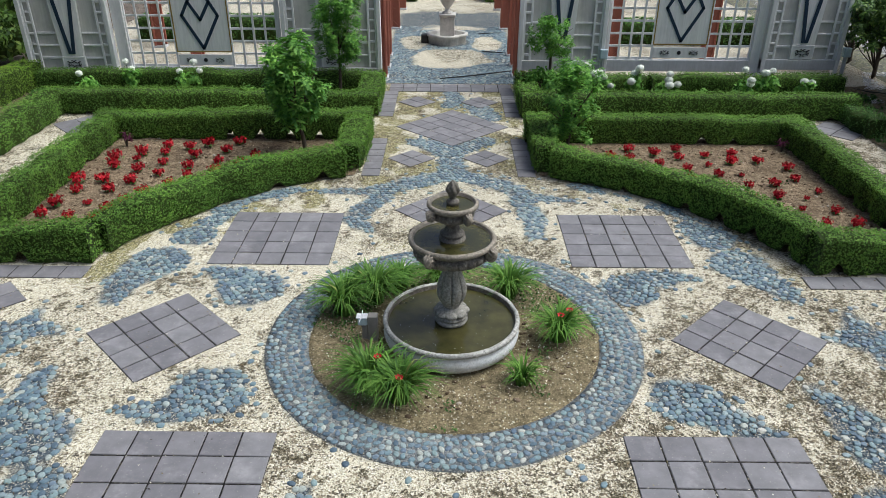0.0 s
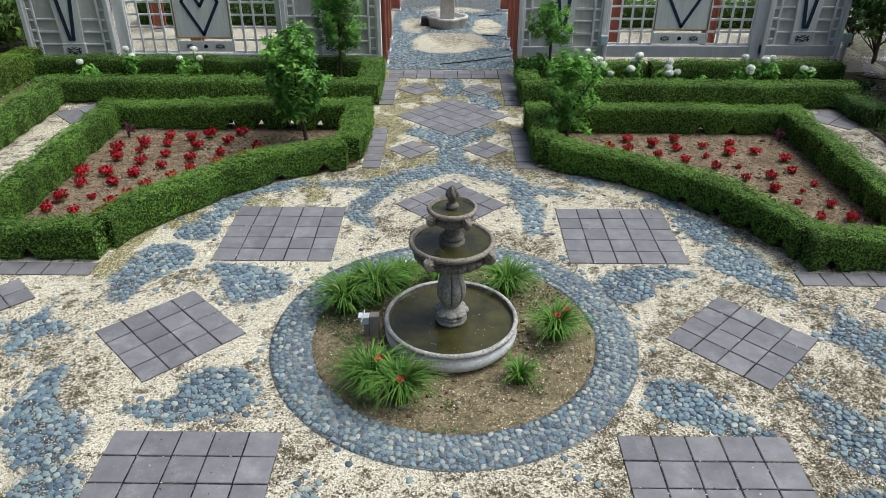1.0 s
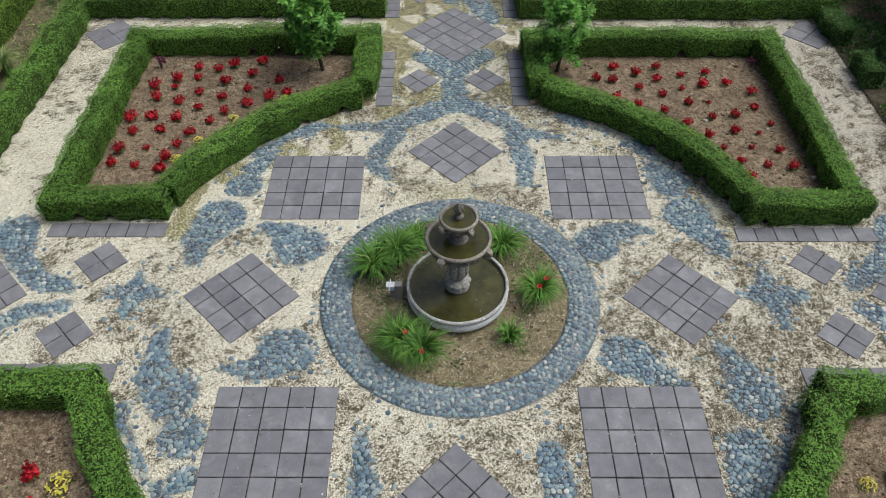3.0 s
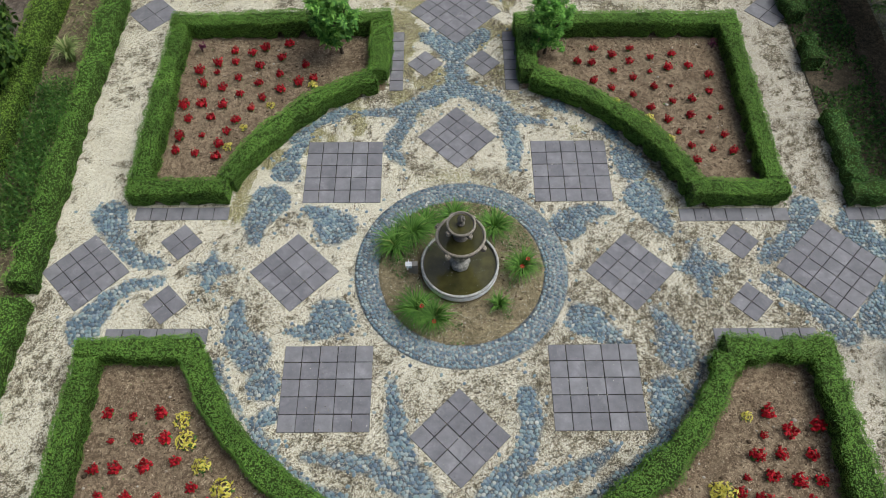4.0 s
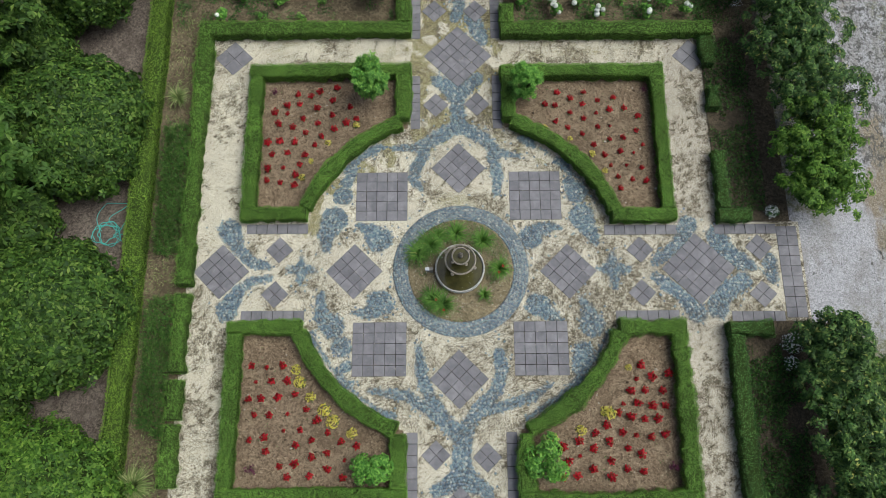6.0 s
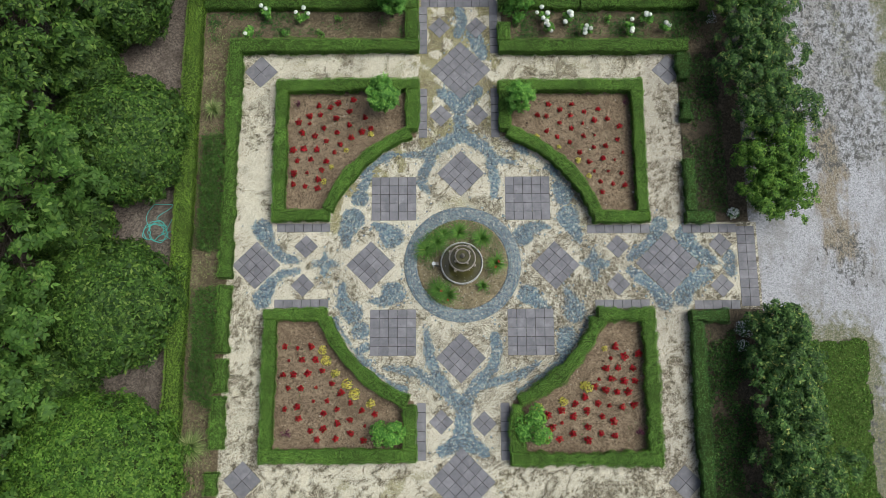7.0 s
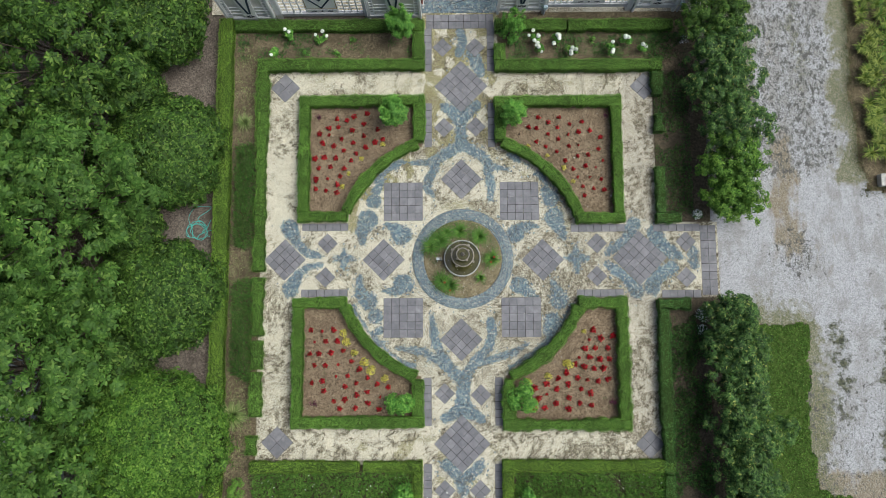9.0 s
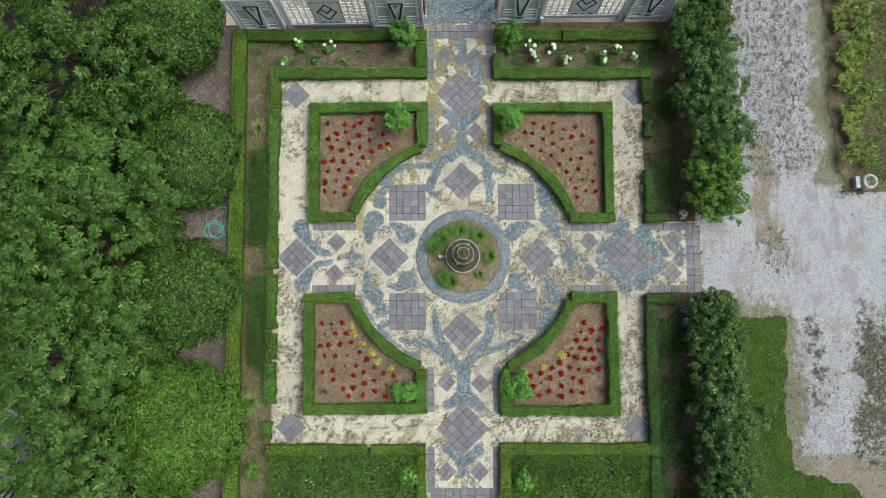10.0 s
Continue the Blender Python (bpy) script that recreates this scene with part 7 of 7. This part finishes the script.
# ---------------------------------------------------------------- trellis screens
def v_bay(x0, x1, y, z0, shift=0.0, name="garden_screen"):
    """A bay with a tapering board and a dark V between ladder trellises."""
    w, h = x1 - x0, 3.1
    root = thing(name, "pale grey trellis screen bay with a dark blue V", "trellis screen", (x0, y, z0), "trellis screens")
    part("sill", boxes([(0, w, -.05, .09, .10, .32)], .008), PLINTH, root)
    part("head", boxes([(0, w, -.05, .09, h - .14, h)], .008), SCREEN_PAINT, root)
    for x in (0, w - .09):
        part("post", boxes([(x, x + .09, -.06, .10, -.34, h - .14)], .008), SCREEN_PAINT, root)
    part("back_board", boxes([(.088, w - .088, .045, .065, .32, h - .14)]), BACK_PAINT, root)
    c = w / 2 + shift
    for side in (0, 1):
        xs = (.09, .29) if side == 0 else (w - .29, w - .09)
        ladder = part("ladder_trellis", boxes([(xs[0], xs[0] + .045, -.012, .030, .32, h - .14), (xs[1] - .045, xs[1], -.012, .030, .32, h - .14)], .005), RAIL_PAINT, root)
        for k in range(12):
            z = .42 + k * .225
            part("rung", boxes([(xs[0] + .047, xs[1] - .047, -.010, .028, z, z + .045)], .004), RAIL_PAINT, ladder)
        for z in (.575, .845, 1.11, 2.06, 2.32, 2.58):
            edge = .235 + .13 * (z - .64) / 2.3
            xr = (.292, c - edge - .01) if side == 0 else (c + edge + .01, w - .292)
            part("rail", boxes([(xr[0], xr[1], .008, .043, z, z + .040)], .004), RAIL_PAINT, root)
    # the tapering board
    c = w / 2 + shift
    bm = bmesh.new()
    lo, hi, zl, zh = .235, .365, .64, h - .14
    vs = [bm.verts.new(p) for p in ((c - lo, -.03, zl), (c + lo, -.03, zl), (c + hi, -.03, zh), (c - hi, -.03, zh), (c - lo, .04, zl), (c + lo, .04, zl), (c + hi, .04, zh), (c - hi, .04, zh))]
    for q in ((0, 1, 2, 3), (7, 6, 5, 4), (0, 4, 5, 1), (1, 5, 6, 2), (2, 6, 7, 3), (3, 7, 4, 0)):
        bm.faces.new([vs[i] for i in q])
    board = part("tapered_board", bm, PANEL_PAINT, root)
    for s in (-1, 1):
        bm = bmesh.new()
        a, b = (c + s * .035, .72), (c + s * .27, 2.5)
        t = .038
        vs = [bm.verts.new(p) for p in ((a[0] - t, -.037, a[1] - .03), (a[0] + t, -.037, a[1] - .03), (b[0] + t, -.037, b[1]), (b[0] - t, -.037, b[1]))]
        bm.faces.new(vs)
        ex = bmesh.ops.extrude_face_region(bm, geom=bm.faces[:])["geom"]
        bmesh.ops.translate(bm, vec=(0, -.014, 0), verts=[g for g in ex if isinstance(g, bmesh.types.BMVert)])
        part("v_stroke", bm, NAVY, board, "dark blue painted stroke")
    part("v_stroke", boxes([(c - .30, c + .30, -.051, -.037, 2.44, 2.515)]), NAVY, board, "dark blue painted stroke")
    for bar in ([(c, -.037, 2.02), (c, -.037, 2.34)], [(c - .10, -.037, 2.28), (c - .05, -.037, 2.20), (c, -.040, 2.24), (c + .05, -.037, 2.20), (c + .10, -.037, 2.28)]):
        child("fleuron_bar", mesh_of("fleuron_bar", *tube(bar, .015, 5), BLACK_IRON), board, "small black iron ornament")
    foot = part("foot_block", boxes([(c - .255, c + .255, -.034, .04, .335, .636)], .006), PANEL_PAINT, root)
    part("bead", boxes([(c - .245, c + .245, -.042, -.036, .606, .626), (c - .245, c - .225, -.042, -.036, .345, .604), (c + .225, c + .245, -.042, -.036, .345, .604)], .002), RAIL_PAINT, foot)
    scroll(foot, c, -.042, .475, .185)
    return root


def scroll(parent, cx, y, cz, half):
    """A small black wrought scroll ornament: two S-curls that meet in the middle."""
    pieces = []
    for s in (-1, 1):
        curl = [(cx + s * (half * .72 + half * .26 * (1 - k / 15) * math.cos(k * .55)), y, cz + half * .34 * (1 - k / 15) * math.sin(k * .55)) for k in range(13)]
        pieces.append(tube([(cx + s * half * .10, y, cz + half * .20), (cx + s * half * .40, y, cz + half * .10), (cx + s * half * .70, y, cz + half * .30)] + curl[2:], half * .055, 5))
        pieces.append(tube([(cx + s * half * .10, y, cz - half * .20), (cx + s * half * .40, y, cz - half * .12), (cx + s * half * .75, y, cz - half * .32)], half * .055, 5))
        for v in (-1, 1):
            pieces.append(tube([(cx + s * half * .02, y, cz + v * half * .22), (cx + s * half * .16, y, cz + v * half * .42), (cx + s * half * .30, y, cz + v * half * .36)], half * .05, 5))
    for piece in pieces:
        child("scroll_bar", mesh_of("scroll_bar", *piece, BLACK_IRON), parent, "black iron scroll ornament")


def lattice_bay(x0, x1, y, z0, p0, p1, left=.10, right=.10):
    """A long bay: square lattice on both sides of a board with a dark diamond."""
    w, h = x1 - x0, 3.1
    root = thing("lattice_screen", "pale grey lattice screen with a diamond-painted board", "trellis screen", (x0, y, z0), "trellis screens")
    part("sill", boxes([(0, w, -.04, .10, .13, .38)], .008), PLINTH, root)
    part("head", boxes([(0, w, -.04, .10, h - .14, h)], .008), SCREEN_PAINT, root)
    for x, wide in ((0, left), (w - right, right)):
        part("post", boxes([(x, x + wide, -.055, .11, -.30, h - .14)], .008), SCREEN_PAINT, root)
    a, b = p0 - x0, p1 - x0
    for lo, hi in ((left, a - .03), (b + .03, w - right)):
        n = max(3, int(round((hi - lo) / .262)))
        for k in range(n + 1):
            x = lo + (hi - lo) * k / n
            part("lattice_upright", boxes([(x - .023, x + .023, -.006, .022, .38, h - .14)], .003), RAIL_PAINT, root)
        for k in range(10):
            z = .39 + k * .268
            part("lattice_bar", boxes([(lo, hi, .0245, .050, z, z + .045)], .003), RAIL_PAINT, root)
    frame_board = part("board", boxes([(a, b, .0, .04, .735, 2.35)], .004), PANEL_PAINT, root)
    for r in ((a - .025, a, .715, 2.37), (b, b + .025, .715, 2.37), (a, b, .71, .735), (a, b, 2.35, 2.375)):
        part("gilt_strip", boxes([(r[0], r[1], -.010, .045, r[2], r[3])], .003), GOLD, frame_board, "gold painted strip")
    c, m = (a + b) / 2, 1.495
    for s in (-1, 1):
        for (ax, az), (bx, bz) in (((0, m - .70), (s * .39, m)), ((s * .39, m), (0, m + .70)), ((0, m - .09), (s * .225, m + .28))):
            bm = bmesh.new()
            d = Vector((bx - ax, 0, bz - az)).normalized()
            nrm = Vector((-d.z, 0, d.x)) * .032
            p, q = Vector((c + ax, -.012, az)) - d * .02, Vector((c + bx, -.012, bz)) + d * .02
            bm.faces.new([bm.verts.new(v) for v in (p - nrm, q - nrm, q + nrm, p + nrm)])
            ex = bmesh.ops.extrude_face_region(bm, geom=bm.faces[:])["geom"]
            bmesh.ops.translate(bm, vec=(0, .0105 + .002 * (s > 0), 0), verts=[g for g in ex if isinstance(g, bmesh.types.BMVert)])
            bmesh.ops.recalc_face_normals(bm, faces=bm.faces[:])
            part("diamond_stroke", bm, NAVY, frame_board, "dark blue painted stroke")
    low = part("lower_board", boxes([(a, b, -.006, .04, .425, .655)], .004), PANEL_PAINT, root)
    scroll(low, c - .32, -.014, .54, .12)
    scroll(low, c + .32, -.014, .54, .12)
    bm = bmesh.new()
    bmesh.ops.create_cone(bm, cap_ends=True, segments=20, radius1=.045, radius2=.040, depth=.014, matrix=Matrix.Translation((c, -.013, .54)) @ Matrix.Rotation(radians(90), 4, "X"))
    part("rosette", bm, BLACK_IRON, low, "black round rosette")
    part("upper_board", boxes([(a, b, .0, .04, 2.40, h - .14)], .004), PANEL_PAINT, root)


v_bay(-9.30, -7.36, 9.72, -.02, .03)
lattice_bay(-7.34, -3.70, 9.86, -.02, -6.03, -4.85, .25)
v_bay(-3.66, -1.52, 9.74, .08)
v_bay(1.48, 3.38, 9.93, .23)
lattice_bay(3.42, 6.86, 10.06, .17, 4.49, 5.64, .06, .22)
v_bay(6.88, 8.60, 9.98, .28)


meter = thing("junction_box", "small grey electric box on a post by the screen", "electric box", (3.36, 9.84, 0))
part("post", boxes([(-.03, .03, -.03, .03, -.05, .62)], .004), PLINTH, meter)
part("casing", boxes([(-.08, .08, -.06, .05, .622, .82)], .01), BOX_PLASTIC, meter)
hose_run = thing("irrigation_hose", "black watering hose curving over white gravel by the screen", "hose", (8.9, 9.6, 0))
child("run", mesh_of("run", *tube([(.05, .15, .02), (.22, -.12, .03), (.50, -.25, .03), (.85, -.22, .03), (1.25, -.30, .02)], .016, 6), BLACK_IRON), hose_run)
meter2 = copy_thing(meter, pose(8.72, 9.95, .05))


# brick-red pergola posts behind the opening
def pergola_post(x, y):
    root = thing("pergola_post", "brick-red open lattice pergola post", "post", (x, y, 0), "pergola posts")
    for sx in (-1, 1):
        for sy in (-1, 1):
            part("stile", boxes([(sx * .11 - .022, sx * .11 + .022, sy * .11 - .022, sy * .11 + .022, 0, 3.0)], .003), BRICK_RED, root)
    for sy in (-1, 1):
        zig = [((-.10 if k % 2 else .10), sy * .11, .08 + k * .2) for k in range(15)]
        child("lacing", mesh_of("lacing", *tube(zig, .014, 4), BRICK_RED, True), root)
        child("lacing", mesh_of("lacing", *tube([(q, p, z) for p, q, z in zig], .014, 4), BRICK_RED, True), root)
        part("side_board", boxes([(-.086, .086, sy * .090 - .006, sy * .090 + .006, .06, 3.0)]), BRICK_RED, root)
    part("plinth", boxes([(-.16, .16, -.16, .16, -.04, .05)], .008), PLINTH, root)


for px_, py_ in ((-1.60, 10.45), (1.58, 10.65), (-1.62, 11.5), (1.60, 11.7), (-1.66, 12.7), (1.60, 12.8), (-1.66, 16.2), (1.62, 16.2), (-1.66, 19.5), (1.62, 19.5), (-6.2, 11.6), (-3.9, 11.8), (3.9, 11.4), (6.3, 11.8), (-7.8, 13.5), (8.0, 13.0), (-4.2, 15.5), (4.4, 15.5)):
    pergola_post(px_, py_)


# urn on a pedestal in a lobed basin
def urn():
    root = thing("urn_fountain", "white stone urn on a pedestal in a lobed basin", "garden urn", (-.10, 14.30, 0))
    child("lobed_basin", mesh_of("lobed_basin", *lathe([(.50, -.05), (.52, .18), (.56, .20), (.56, .26), (.50, .27), (.46, .24), (.46, .10), (.01, .10)], 64, lambda a, z: .86 + .16 * abs(math.cos(2 * a))), WHITE_STONE), root)
    part("pedestal", boxes([(-.26, .26, -.26, .26, .08, .16), (-.20, .20, -.20, .20, .162, .72), (-.23, .23, -.23, .23, .722, .78)], .012), WHITE_STONE, root)
    child("urn", mesh_of("urn", *lathe([(.14, .78), (.14, .82), (.07, .86), (.06, .92), (.13, 1.0), (.20, 1.12), (.24, 1.3), (.24, 1.42), (.20, 1.5), (.27, 1.58), (.28, 1.62), (.22, 1.62), (.02, 1.55)], 40, lambda a, z: 1 + .03 * math.cos(9 * a)), WHITE_STONE), root)
    part("pump_box", boxes([(-.72, -.52, -.12, .12, 0, .22)], .02), BLACK_IRON, root)


urn()
hedge([[(-1.5, 21.0), (-1.5, 30.0)], [(1.5, 21.0), (1.5, 30.0)]], .6, .7, "clipped hedges along the far walk", seed=33, density=200, leaf=.07)
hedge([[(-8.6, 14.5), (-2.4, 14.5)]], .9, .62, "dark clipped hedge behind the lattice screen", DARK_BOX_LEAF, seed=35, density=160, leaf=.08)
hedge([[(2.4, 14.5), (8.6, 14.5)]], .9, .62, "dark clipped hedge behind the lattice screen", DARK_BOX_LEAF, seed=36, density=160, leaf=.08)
hedge([[(-9.8, 33.5), (9.8, 33.5)]], .8, 1.6, "tall clipped hedge closing the far walk", seed=34, density=120, leaf=.10)


# ---------------------------------------------------------------- loose things
hose_pts = []
for k in range(110):
    a, r = k * .21, .33 + .07 * math.sin(k * .31) + .03 * math.sin(k * 1.1)
    hose_pts.append((r * math.cos(a) + .05 * math.sin(k * .09), r * math.sin(a) * .95, .015 + .012 * (k // 30) + .006 * math.sin(k * .7)))
loop = [(.26 - .5 * math.sin(k * .23) * .5, .2 + k * .035, .02) for k in range(22)] + [(-.1 - .25 * math.sin(k * .15), .95 - k * .045, .02) for k in range(20)]
spray = [[(.2, -.05, .03), (.4, .12, .03), (.52, .42, .02)], [(.2, -.1, .03), (.45, -.02, .03), (.56, .0, .02)], [(.2, -.05, .03), (.42, -.2, .03), (.5, -.25, .02)]]
hose_root = thing("garden_hose", "coiled turquoise garden hose on bare soil", "hose", (-10.30, 1.18, -.06))
child("coil", mesh_of("coil", *tube(hose_pts, .0115, 6), HOSE), hose_root)
child("loop", mesh_of("loop", *tube(loop, .0105, 6), HOSE), hose_root)
child("loose_end", mesh_of("loose_end", *joined([tube(s, .0105, 6) for s in spray]), HOSE), hose_root)

urn_post = thing("stone_planter", "pale round stone planter pipe at the drive's edge", "planter", (16.75, 2.95, -.05))
child("drum", mesh_of("drum", *lathe([(.30, 0), (.30, .43), (.27, .46), (.22, .46), (.20, .42), (.20, .16), (.01, .16)], 36), WHITE_STONE), urn_post)
part("footing", boxes([(-.52, -.31, -.24, .24, 0, .30)], .02), WHITE_STONE, urn_post)
soil_sheet("ground_bed_far", 14.8, 22.0, 2.0, 20.0, lambda x, y: x < 99, BORDER_SOIL, "dark soil of the border beside the drive", .2, -.048, .008)
cover("far_border_cover", 9000, patchy(16.6, 21.0, 3.0, 18.0, .8, .10, 90), .22, LILY_LEAF, "mixed green planting beyond the drive", 310, .5, .2, True)

for line_ in ([(-.25, 10.34, .02), (.5, 10.62, .022), (1.41, 11.08, .02), (1.50, 11.15, .0)], [(.80, 15.36, .02), (1.1, 15.5, .022), (1.50, 15.62, .0)], [(.83, 13.13, .02), (1.15, 13.05, .022), (1.46, 13.02, .0)]):
    pipe = thing("irrigation_pipe", "thin black watering pipe lying on the cobbled walk", "pipe", (*line_[0][:2], 0), "watering pipes")
    child("run", mesh_of("run", *tube([(a_ - line_[0][0], b_ - line_[0][1], c_) for a_, b_, c_ in line_], .014, 6), BLACK_IRON), pipe)

# pavers, laid last
for px_, py_, nx_, ny_, s_, turn_ in PANELS:
    panel(px_, py_, nx_, ny_, s_, turn_, ("square" if turn_ == 0 else "diamond") + " panel of dark slate-grey concrete pavers in gravel")
for bx_, by_, bc_, br_ in BANDS:
    panel(bx_, by_, bc_, br_, 0.30, 0, "edging band of dark slate-grey concrete pavers", "paver_band")
